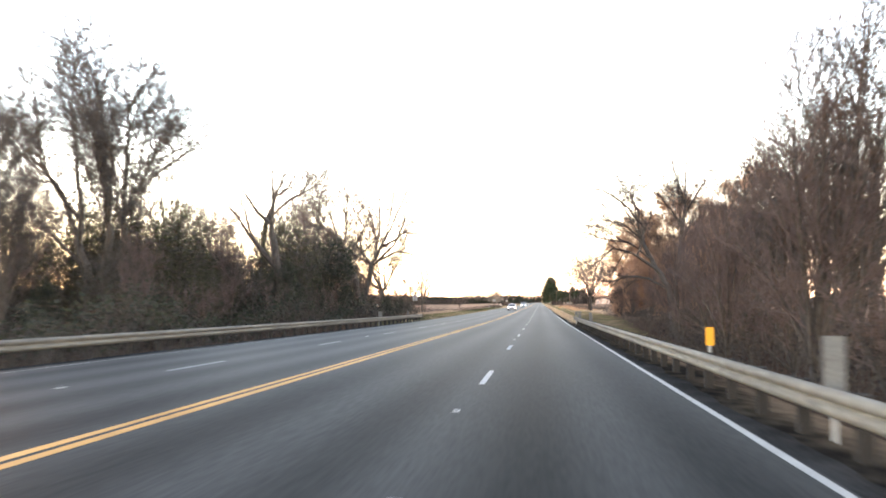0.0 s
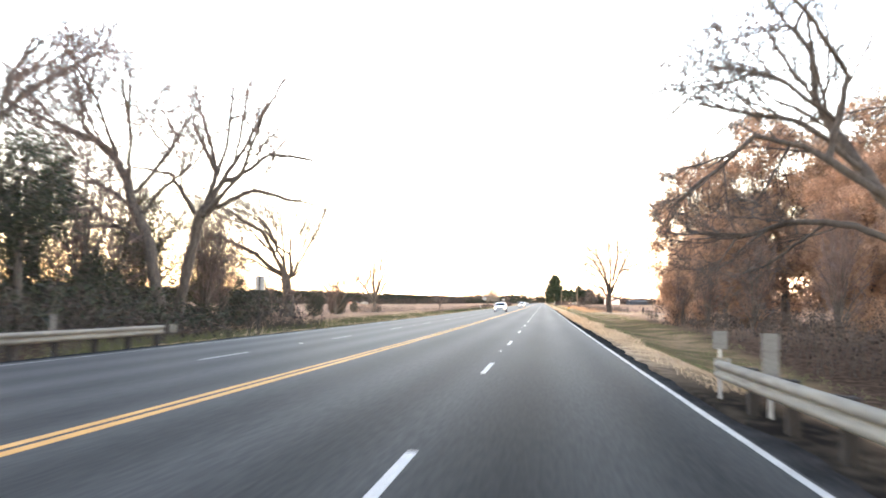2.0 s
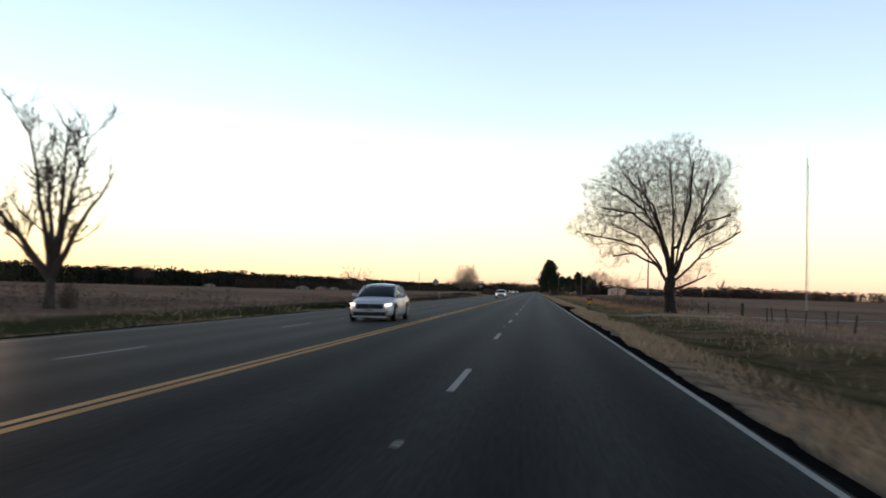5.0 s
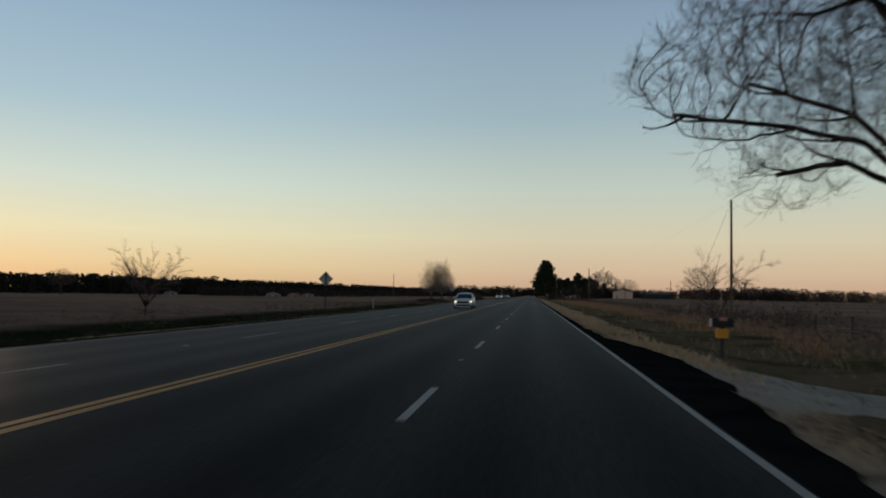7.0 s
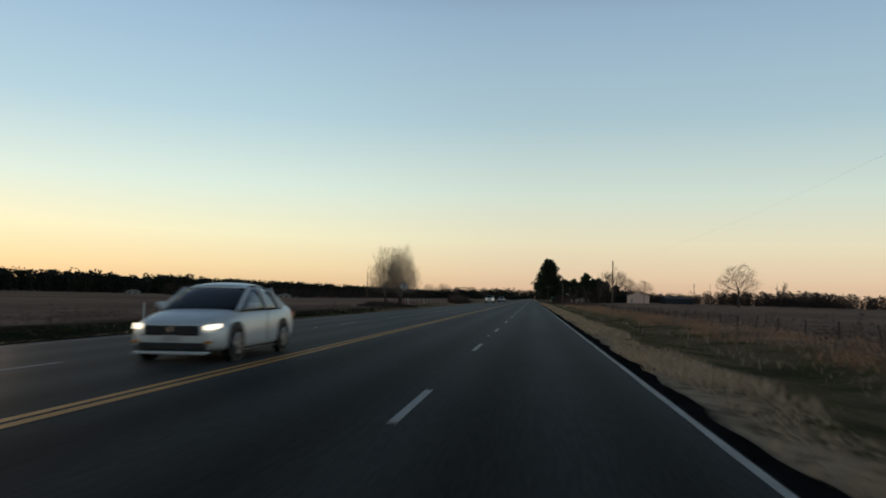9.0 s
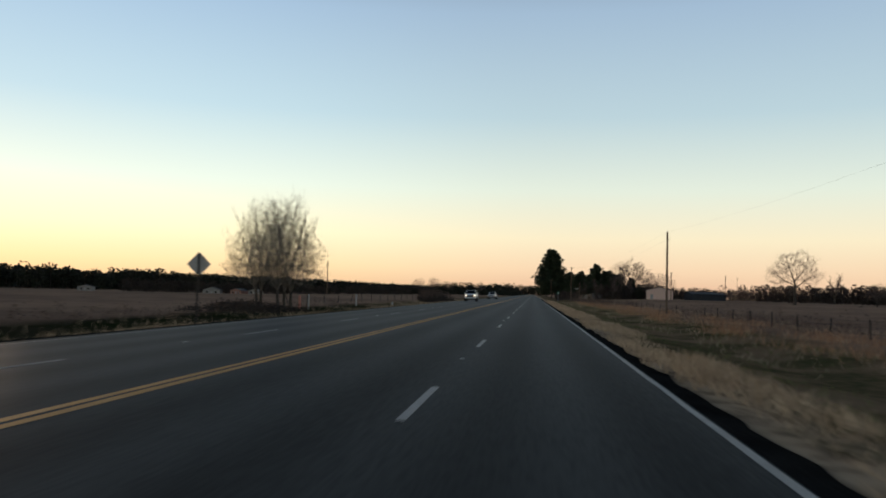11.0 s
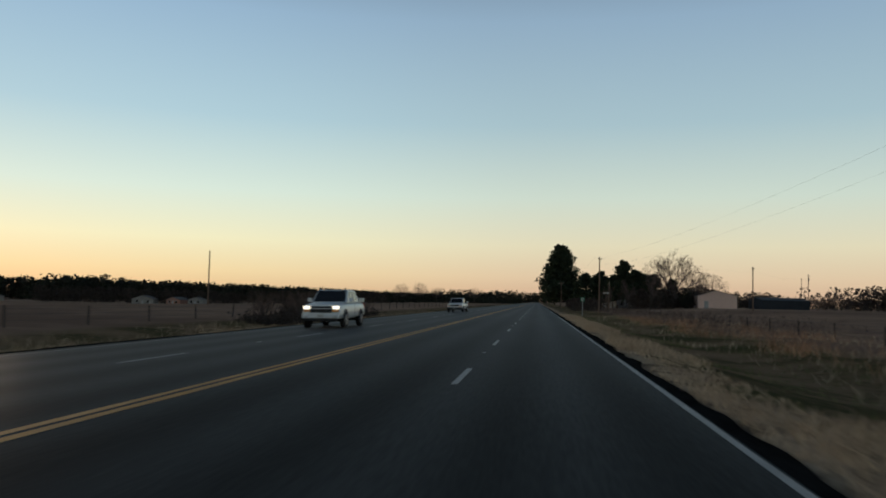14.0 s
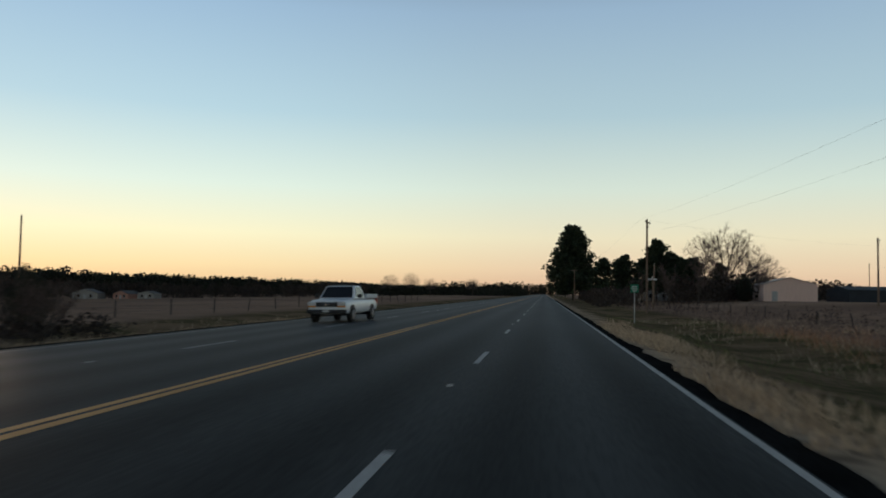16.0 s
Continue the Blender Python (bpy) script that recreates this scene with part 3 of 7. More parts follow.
def grown_tree(name, seed, label, lobes, trunk, r0, goals=1500, step=0.45, reach=6.0, kill=0.75, tip=0.008, twigs=3, twig_len=0.8, twig_up=0.35,
               bark=None, twig=None, leaf=None, leaf_n=0, leaf_size=0.1, leaf_spread=0.35, thick=0.045, droop=0.0, wander=0.12, least=None, leaf_hide=0.0, sprigs=0.0, keep_on=0.0, fan=44):
    """A tree whose limbs fill a crown of lobes: trunk with limbs, crown of twigs, and foliage where it has leaves."""
    rng = np.random.default_rng(seed)
    P, par = colonise(rng, lobes_cloud(rng, lobes, goals), trunk, step, reach, kill, droop=droop, wander=wander, keep_on=keep_on)
    n = len(P)
    load = np.zeros(n)
    kids = np.bincount(par[1:], minlength=n)
    load[kids == 0] = 1
    for i in range(n - 1, 0, -1):
        load[par[i]] += load[i]
    power = math.log(max(load[0], 2)) / math.log(r0 / tip)
    R = tip * np.maximum(load, 1) ** (1 / power)
    if least is not None:
        R[:len(least)] = np.maximum(R[:len(least)], least)
    a, b = P[par[1:]], P[1:]
    ra, rb = np.minimum(R[par[1:]], R[1:] * 1.35), R[1:]
    big = rb > thick
    t = thing(name, label, "tree")
    base = P[0]
    foot = tubes([base - [0, 0, 0.6]], [base + [0, 0, 0.5]], [r0 * 1.6], [r0 * 1.05], 8)
    v = tubes(a[big], b[big], ra[big], rb[big], 7)
    put("trunk", mesh_of("trunk", *join(foot, v), mat=bark or M_BARK), t)
    pieces = [tubes(a[~big], b[~big], ra[~big], rb[~big], 3)]
    thin = np.where(~big)[0]
    sv, sf = np.zeros((0, 3)), np.zeros((0, 3), int)
    if twigs:
        seg = np.stack([a[thin], b[thin]], 1)
        wide = np.full((len(thin), 2), tip)
        Q, RR, _ = sprout(rng, seg, wide, np.ones(len(thin)), twigs, 0.0, fan, twig_up, 2, tip * 0.8, lo=0.0, fixed=twig_len, jit=0.22)
        pieces.append(tubes(Q[:, 0], Q[:, 1], RR[:, 0], RR[:, 1], 3))
        sv, sf = spikes(Q[:, 1], Q[:, 2], RR[:, 1])
        if sprigs:
            q, r, _ = sprout(rng, Q, RR, np.ones(len(Q)), sprigs, 0.0, fan, twig_up * 0.6, 1, tip * 0.7, lo=0.1, fixed=twig_len * 0.55)
            v, f = spikes(q[:, 0], q[:, 1], r[:, 0])
            sf = np.concatenate([sf, f + len(sv)])
            sv = np.concatenate([sv, v])
    cv, cf = join(*pieces)
    put("crown", mesh_of("crown", np.concatenate([cv, sv]), cf, sf + len(cv), twig or M_TWIG), t)
    if leaf and leaf_n:
        hold = thin[rng.uniform(0, 1, len(thin)) > leaf_hide]
        c = np.repeat(b[hold], leaf_n, 0)
        c = c + np.clip(rng.normal(size=c.shape), -1.25, 1.25) * leaf_spread
        put("foliage", mesh_of("foliage", *leaf_quads(rng, c, leaf_size), mat=leaf), t)
    return t


def limb_frame(rng, limbs, step, fill, depth=0.55, subs=1.0, up=0.35):
    """Trunk and main limbs from (across, height) bends, each limb swung out of the plane, with side branches; and lobes of twigs round their outer parts."""
    pos, par, lobes, least = [], [], [], []

    def grow(prev, pts, level):
        """Adds a branch along the points; then its own side branches."""
        q = np.array(pts, float)
        seg = np.linalg.norm(np.diff(q, axis=0), axis=1)
        cum = np.concatenate([[0], np.cumsum(seg)])
        total = cum[-1]
        n = max(2, int(total / step))
        s = np.linspace(0, total, n + 1)[1 if pos else 0:]
        line = np.column_stack([np.interp(s, cum, q[:, c]) for c in range(3)])
        line = line + np.cumsum(rng.normal(size=line.shape) * step * 0.09, 0)
        ids = []
        for i, v in enumerate(line):
            u = i / len(line)
            least.append((0.5, 0.42 - 0.20 * u, 0.15 - 0.08 * u, 0.0)[level])
            pos.append(v)
            par.append(prev)
            prev = len(pos) - 1
            ids.append(prev)
        if level == 0:
            return
        if level >= 2 or total < 3:
            for i in ids[len(ids) // 2::max(1, int(fill * 0.5 / step))] + [ids[-1]]:
                f = fill * rng.uniform(0.5, 0.8)
                lobes.append((*pos[i], f, f, f))
        if level < 3 and total > 1.6:
            for _ in range(int(subs * total / (1.1 if level == 1 else 1.3))):
                k = int(len(ids) * rng.uniform(0.28, 0.98))
                d = pos[ids[min(k + 1, len(ids) - 1)]] - pos[ids[max(k - 1, 0)]]
                d = d / (np.linalg.norm(d) + 1e-9) + rng.normal(size=3) * np.array([0.55, 0.55, 0.4])
                d /= np.linalg.norm(d)
                ln = min(total * 0.5, 1.9 + (total - s[k]) * 0.40) * rng.uniform(0.5, 1.15)
                a = pos[ids[k]]
                b = a + d * ln * 0.5
                e = b + (d + np.array([0, 0, up])) * ln * 0.5
                grow(ids[k], [a, b, e], level + 1)

    for k, bends in enumerate(limbs):
        q = np.array(bends, float)
        if k == 0:
            grow(0, np.column_stack([q[:, 0], 0 * q[:, 0], q[:, 1]]), 0)
        else:
            main = [i for i in range(len(pos))]
            d = [abs(pos[i][0] - q[0, 0]) + abs(pos[i][2] - q[0, 1]) + 0.5 * abs(pos[i][1]) for i in main]
            at = main[int(np.argmin(d))]
            run = np.concatenate([[0], np.cumsum(np.linalg.norm(np.diff(q, axis=0), axis=1))])
            y = pos[at][1] + rng.uniform(-depth, depth) * run
            grow(at, np.column_stack([q[:, 0], y, q[:, 1]]), 1)
    return (pos, par), lobes, np.array(least)


def frame_tree(name, seed, label, limbs, r0, fill=1.6, step=0.5, subs=1.0, up=0.35, stout=0.0, lobes=None, **kw):
    """A tree with given main limbs, whose branches grow on to fill the crown round them."""
    rng = np.random.default_rng(seed + 1000)
    frame_, own, least = limb_frame(rng, limbs, step, fill, subs=subs, up=up)
    return grown_tree(name, seed, label, lobes or own, frame_, r0, step=step, least=least * r0 * stout, **kw)


def chain(P, R, sides):
    """Tubes along branches that all have the same number of points."""
    if not len(P):
        return np.zeros((0, 3)), np.zeros((0, 4), int)
    return tubes(P[:, :-1].reshape(-1, 3), P[:, 1:].reshape(-1, 3), R[:, :-1].ravel(), R[:, 1:].ravel(), sides)


def limb_tree(name, seed, label, limbs, r0, tip=0.008, dens=(1.1, 1.7), ratio=(0.45, 0.5), angle=42, up=0.35, twigs=6.0, twig_len=0.6, twig_up=0.3, stout=1.0,
              depth=0.55, wander=0.05, bark=None, twig=None, leaf=None, leaf_n=0, leaf_size=0.1, leaf_spread=0.3, leaf_hide=0.0):
    """A tree: trunk and main limbs through given bends (across, height) or (across, along, height), side branches in orders, and fine twigs on the outer ones."""
    rng = np.random.default_rng(seed + 1000)
    t = thing(name, label, "tree")
    K = 8
    paths, radii, lens = [], [], []
    for k, bends in enumerate(limbs):
        q = np.array(bends, float)
        if q.shape[1] == 2:
            q = np.column_stack([q[:, 0], np.zeros(len(q)), q[:, 1]])
            flat = True
        else:
            flat = False
        start = r0 * stout
        if k:
            body = np.concatenate(paths)
            j = int(np.argmin(np.abs(body[:, 0] - q[0, 0]) + np.abs(body[:, 2] - q[0, 2]) + 0.4 * np.abs(body[:, 1] - q[0, 1])))
            q[0] = body[j]
            run = np.concatenate([[0], np.cumsum(np.linalg.norm(np.diff(q, axis=0), axis=1))])
            if flat:
                q[:, 1] = body[j, 1] + rng.uniform(-depth, depth) * run
            start = np.concatenate(radii)[j] * 0.78
        seg = np.linalg.norm(np.diff(q, axis=0), axis=1)
        cum = np.concatenate([[0], np.cumsum(seg)])
        s = np.linspace(0, cum[-1], K + 1)
        line = np.column_stack([np.interp(s, cum, q[:, c]) for c in range(3)])
        line[1:-1] = line[1:-1] * 0.5 + (line[:-2] + line[2:]) * 0.25
        line[1:] += np.cumsum(rng.normal(size=(K, 3)) * cum[-1] / K * wander, 0)
        u = np.linspace(0, 1, K + 1)
        if k:
            start = min(start, (0.0155 * cum[-1] + 0.025) * stout)
            rad = start * (1 - u) + tip * 1.2
        else:
            rad = start * (1 - 0.25 * u)
        paths.append(line)
        radii.append(rad)
        lens.append(cum[-1])
    P, R, L = np.array(paths), np.array(radii), np.array(lens)
    foot = tubes([P[0, 0] - [0, 0, 0.6]], [P[0, 0] + [0, 0, 0.45]], [r0 * stout * 1.55], [r0 * stout * 1.0], 10)
    put("trunk", mesh_of("trunk", *join(foot, chain(P, R, 8)), mat=bark or M_BARK, smooth=True), t)
    grow = (P[1:], R[1:], L[1:]) if len(P) > 1 else (P, R, L)
    pieces, thin = [], [grow]
    for lev, (d, ra) in enumerate(zip(dens, ratio)):
        grow = sprout(rng, *grow, d, ra, angle, up, 4 if lev == 0 else 3, tip, lo=0.22 if lev == 0 else 0.15)
        pieces.append(chain(grow[0], grow[1], 4 if lev == 0 else 3))
        thin.append(grow)
    ends, sv, sf, k0 = [], [], [], 0
    for lev, g in enumerate(thin):
        rate = twigs * (0.35 if lev == 0 else 0.7 if lev < len(thin) - 1 else 1.0)
        Q, RR, ln = sprout(rng, g[0], g[1], g[2], rate, 0.0, angle, twig_up, 2, tip * 0.85, lo=0.45 if lev == 0 else 0.1, fixed=twig_len, jit=0.22)
        pieces.append(tubes(Q[:, 0], Q[:, 1], RR[:, 0], RR[:, 1], 3))
        v, f = spikes(Q[:, 1], Q[:, 2], RR[:, 1])
        sv.append(v)
        sf.append(f + k0)
        k0 += len(v)
        ends.append(Q[:, 2])
    cv, cf = join(*pieces)
    put("crown", mesh_of("crown", np.concatenate([cv] + sv), cf, np.concatenate(sf) + len(cv), twig or M_TWIG), t)
    if leaf and leaf_n:
        hold = np.concatenate(ends)
        hold = hold[rng.uniform(0, 1, len(hold)) > leaf_hide]
        c = np.repeat(hold, leaf_n, 0)
        put("foliage", mesh_of("foliage", *leaf_quads(rng, c + rng.normal(size=c.shape) * leaf_spread, leaf_size), mat=leaf), t)
    return t


def fan_limbs(seed, height, spread, n, fork=0.2, lean=0.0, top=0.55, low=0.45):
    """Main limbs for an ordinary bare tree: a trunk and n limbs that rise and spread from its fork to a rounded top."""
    rng = np.random.default_rng(seed)
    h0 = height * fork
    limbs = [[(0, 0, 0), (lean * h0 * 0.5, 0.05, h0 * 0.5), (lean * h0, 0, h0)]]
    for k in range(n):
        az = 2.4 * k + rng.uniform(-0.5, 0.5)
        e = (k + 0.5) / n
        out = spread * (e ** 0.6) * rng.uniform(0.75, 1.1)
        z = height * (1 - (1 - top) * e ** 1.5) * rng.uniform(0.9, 1.02)
        z0 = h0 * rng.uniform(1 - low * e, 1.0)
        cx, cy = math.cos(az), math.sin(az)
        m = 0.5 + 0.12 * e
        limbs.append([(lean * z0, 0, z0), (lean * height * 0.5 + cx * out * 0.42, cy * out * 0.42, z0 + (z - z0) * m), (lean * height + cx * out, cy * out, z)])
    return limbs


def pine_tree(name, seed, label, height, r0, base=0.25, width=0.33, tufts=900, tuft=0.55, limbs=70):
    """A pine: bare lower trunk, uneven whorls of limbs carrying needle tufts."""
    rng = np.random.default_rng(seed)
    t = thing(name, label, "tree")
    n = 9
    zz = np.linspace(-0.5, height * 0.97, n + 1)
    px = np.cumsum(rng.normal(size=(n + 1, 2)) * height * 0.004, 0)
    pts = np.column_stack([px, zz])
    rr = r0 * (1.05 - 0.95 * np.linspace(0, 1, n + 1))
    segs = [(pts[i], pts[i + 1], rr[i], rr[i + 1]) for i in range(n)]
    tips = []
    k = limbs
    for i in range(k):
        f = rng.uniform(0, 1)
        z = height * (base + (0.97 - base) * f)
        ln = height * (width * min(1.0, (f + 0.3) / 0.5) * (1 - f) ** 0.6 * rng.uniform(0.6, 1.1) + 0.03)
        az = rng.uniform(0, 2 * math.pi)
        up = rng.uniform(-0.05, 0.35) + 0.4 * f
        d = np.array([math.cos(az), math.sin(az), up])
        x = np.interp(z, zz, px[:, 0])
        y = np.interp(z, zz, px[:, 1])
        p = np.array([x, y, z])
        q = p + d * ln * 0.55
        e = q + (d + np.array([0, 0, 0.12])) * ln * 0.45
        segs += [(p, q, r0 * 0.16, r0 * 0.10), (q, e, r0 * 0.10, r0 * 0.04)]
        for _ in range(tufts // k):
            s = rng.uniform(0.35, 1.05)
            tips.append(p + (e - p) * s + rng.normal(size=3) * ln * 0.13)
    put("trunk", tube_mesh("trunk", segs, 6, M_BARK), t)
    c = np.repeat(np.array(tips), 7, 0)
    c = c + rng.normal(size=c.shape) * tuft * 0.45
    v, f = leaf_quads(rng, c, tuft * 0.62)
    put("crown", mesh_of("crown", v, f, mat=M_NEEDLE), t)
    return t


def place(src, x, y, s=1.0, rz=0.0, sink=0.0, label="", sz=None):
    """A copy of a tree on the ground."""
    ob = copy_thing(src, pose(x, y, float(z_ground(x, y)) - sink, 0, 0, rz))
    ob.scale = (s, s, sz or s)
    return tagged(ob, label)


def box(x0, x1, y0, y1, z0, z1, bevel=0.0):
    bm = bmesh.new()
    bmesh.ops.create_cube(bm, size=1.0)
    bmesh.ops.scale(bm, vec=(x1 - x0, y1 - y0, z1 - z0), verts=bm.verts)
    bmesh.ops.translate(bm, vec=((x0 + x1) / 2, (y0 + y1) / 2, (z0 + z1) / 2), verts=bm.verts)
    if bevel:
        bmesh.ops.bevel(bm, geom=bm.edges[:], offset=bevel, segments=2, affect="EDGES", profile=0.6)
    return bm


def bm_mesh(name, bm, mat, smooth=False):
    me = bpy.data.meshes.new(name)
    bm.to_mesh(me)
    bm.free()
    me.materials.append(mat)
    if smooth:
        me.polygons.foreach_set("use_smooth", np.ones(len(me.polygons), bool))
    return me


def part(name, bm, mat, parent, label="", smooth=False):
    return put(name, bm_mesh(name, bm, mat, smooth), parent, label)


def rod(p, q, r0, r1, sides=10):
    """A closed round bar from p to q."""
    bm = bmesh.new()
    p, q = Vector(p), Vector(q)
    m = Matrix.Translation((p + q) / 2) @ (q - p).to_track_quat("Z", "Y").to_matrix().to_4x4()
    bmesh.ops.create_cone(bm, cap_ends=True, segments=sides, radius1=r0, radius2=r1, depth=(q - p).length, matrix=m)
    return bm


# ---- ground and road ----
def strip(name, xs, ys, zf, mat):
    """A sheet over the lines xs and ys at the height zf."""
    X, Y = np.meshgrid(xs, ys)
    v = np.column_stack([X.ravel(), Y.ravel(), zf(X, Y).ravel()])
    n, k = len(xs), len(ys)
    i = (np.arange(k - 1)[:, None] * n + np.arange(n - 1)[None]).ravel()
    return mesh_of(name, v, np.column_stack([i, i + 1, i + n + 1, i + n]), mat=mat, smooth=True)


def ground_z(X, Y):
    z = z_ground(X, Y)
    under = (X > EDGE_L + 0.3) & (X < EDGE_R - 0.3)
    return np.where(under, z - 0.25, z)


gx = np.concatenate([[-3000, -1500, -800, -500, -300, -200, -140, -100, -70, -50, -38], np.arange(-30, -12, 1.0), [-11.7, -11.4, -11.2, -8, -3.6, 1, 3.7, 3.9, 4.1, 4.3, 4.6, 5.0, 5.4, 5.8, 6.3, 6.8], np.arange(7.5, 26, 1.0), [30, 38, 50, 70, 100, 140, 200, 300, 500, 800, 1500, 3000]])
gy = np.concatenate([[-800, -400, -200, -120], np.arange(-80, 620, 2.5), [640, 680, 740, 820, 950, 1200, 1600, 2200, 3000, 4500]])
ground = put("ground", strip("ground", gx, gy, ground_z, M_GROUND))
tagged(ground, "winter verge grass and tan stubble fields", "ground", kind="structure")

rx = np.array([EDGE_L, -11.3, -9, -7, -5, CROWN_X, -2, 0, 2, 3.3, 3.70])
ry = np.concatenate([[-400, -200, -120], np.arange(-80, 700, 6.0), np.arange(720, 1400, 40.0), [1600, 1900, 2400]])
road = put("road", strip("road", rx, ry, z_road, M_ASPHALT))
tagged(road, "dark grey asphalt of a four-lane highway", "road", kind="structure")


def crumbled(ys):
    """How far out the crumbled asphalt reaches along the road."""
    rng = np.random.default_rng(5)
    w = np.convolve(rng.normal(size=len(ys) + 12), np.ones(4) / 4, "same")[6:-6] * 0.13
    w += np.convolve(rng.normal(size=len(ys) + 80), np.ones(41) / 41, "same")[40:-40] * 0.16
    return np.clip(4.03 + w + 0.08 * np.exp(-((ys - 100) / 30) ** 2) + 1.15 * np.exp(-((ys - 218) / 10) ** 2), 3.92, 5.4)


EDGE_Y = np.arange(-80, 700, 0.4)
EDGE_OUT = crumbled(EDGE_Y)


def broken_edge():
    """The crumbled outer edge of the asphalt, uneven along its length."""
    ys, out = EDGE_Y, EDGE_OUT
    a = np.column_stack([np.full_like(ys, 3.70), ys, z_road(3.70, ys)])
    b = np.column_stack([out, ys, z_road(out, ys) + 0.002])
    c = np.column_stack([out + 0.04, ys, z_road(out, ys) - 0.16])
    n = len(ys)
    i = np.arange(n - 1)
    f = np.concatenate([np.column_stack([i + k * n, i + (k + 1) * n, i + (k + 1) * n + 1, i + k * n + 1]) for k in (0, 1)])
    return mesh_of("shoulder", np.concatenate([a, b, c]), f, mat=M_SHOULDER)


def far_edge():
    """The dark jagged edge of the asphalt beside the far lanes."""
    rng = np.random.default_rng(6)
    ys = np.arange(-80, 700, 0.5)
    w = np.convolve(rng.normal(size=len(ys) + 12), np.ones(5) / 5, "same")[6:-6] * 0.10
    out = -11.80 - np.clip(w, -0.16, 0.3)
    a = np.column_stack([np.full_like(ys, EDGE_L + 0.12), ys, z_road(EDGE_L + 0.12, ys) + 0.004])
    b = np.column_stack([out, ys, z_road(out, ys) + 0.006])
    c = np.column_stack([out - 0.04, ys, z_road(out, ys) - 0.2])
    n = len(ys)
    i = np.arange(n - 1)
    f = np.concatenate([np.column_stack([i + (k + 1) * n, i + k * n, i + k * n + 1, i + (k + 1) * n + 1]) for k in (0, 1)])
    return mesh_of("shoulder", np.concatenate([a, b, c]), f, mat=M_SHOULDER)


tagged(put("pavement", far_edge()), "dark ragged asphalt edge beside the far lanes", "shoulder", kind="structure")
shoulder = put("pavement", broken_edge())
tagged(shoulder, "crumbling dark asphalt shoulder edge", "shoulder", kind="structure")


def line_mesh(name, x, w, y0, y1, mat, step=6.0, wear=0.006, seed=1):
    rng = np.random.default_rng(seed)
    ys = np.arange(y0, y1 + step, step)
    e = rng.normal(size=(2, len(ys))) * wear
    a = np.column_stack([x - w / 2 + e[0], ys, z_road(x - w / 2, ys) + 0.005])
    b = np.column_stack([x + w / 2 + e[1], ys, z_road(x + w / 2, ys) + 0.005])
    n = len(ys)
    i = np.arange(n - 1)
    return mesh_of(name, np.concatenate([a, b]), np.column_stack([i, i + n, i + n + 1, i + 1]), mat=mat)


for x, seed, paint in ((3.609, 1, M_WHITEPAINT), (-10.9, 2, M_WORNPAINT)):
    put("edge_line", line_mesh("edge_line", x, 0.11, -80, 1300, paint, 2.0, seed=seed), road, "worn white edge line")
for x, seed in ((CROWN_X - 0.110, 3), (CROWN_X + 0.110, 4)):
    put("centre_line", line_mesh("centre_line", x, 0.135, -80, 1300, M_YELLOWPAINT, 2.0, seed=seed), road, "yellow centre line")

for x, phase, n in ((0.0, 0.1, 80), (-7.126, 1.9, 80)):
    dz = z_road(x, 0) - lift(0)
    bm = box(-0.055, 0.055, 0, 3.15, -0.01, 0.005)
    me = bm_mesh("lane_dash", bm, M_WORNPAINT if x < -1 else M_WHITEPAINT)
    for k in range(-4, n):
        y = 12.192 * k + phase
        slope = float(lift(y + 3) - lift(y)) / 3
        put("lane_dash", me, road, m=pose(x, y, float(dz + lift(y)) + 0.001, math.degrees(slope), math.degrees(FALL), 0))
    bm = box(-0.05, 0.05, -0.05, 0.05, 0, 0.018, 0.012)
    me = bm_mesh("reflector", bm, M_SIGNWHITE)
    for k in range(-2, 38):
        y = 24.384 * k + 20.55 + (phase if x < -1 else 0)
        put("reflector", me, road, m=pose(x - 0.06, y, float(dz + lift(y)) + 0.002))


def driveway():
    """A gravel drive that opens onto the road beside the mailbox."""
    rng = np.random.default_rng(8)
    xs = np.concatenate([np.arange(4.9, 12, 0.5), np.arange(12, 60, 2.0)])
    mid = 215.5 + 0.10 * (xs - 4)
    half = 2.0 + 6.5 * np.exp(-(xs - 4.2) / 2.4)
    cols = 9
    rows = []
    for c in range(cols):
        t = c / (cols - 1) * 2 - 1
        jag = rng.normal(size=len(xs)) * 0.25 * (abs(t) > 0.9)
        y = mid + t * (half + jag)
        rows.append(np.column_stack([xs, y, z_ground(xs, y) + 0.035 - 0.08 * (abs(t) > 0.95)]))
    n = len(xs)
    i = (np.arange(cols - 1)[:, None] * n + np.arange(n - 1)[None]).ravel()
    return mesh_of("driveway", np.concatenate(rows), np.column_stack([i, i + 1, i + n + 1, i + n]), mat=M_GRAVEL, smooth=True)


tagged(put("driveway", driveway()), "pale grey gravel driveway joining the road", "driveway", kind="structure")


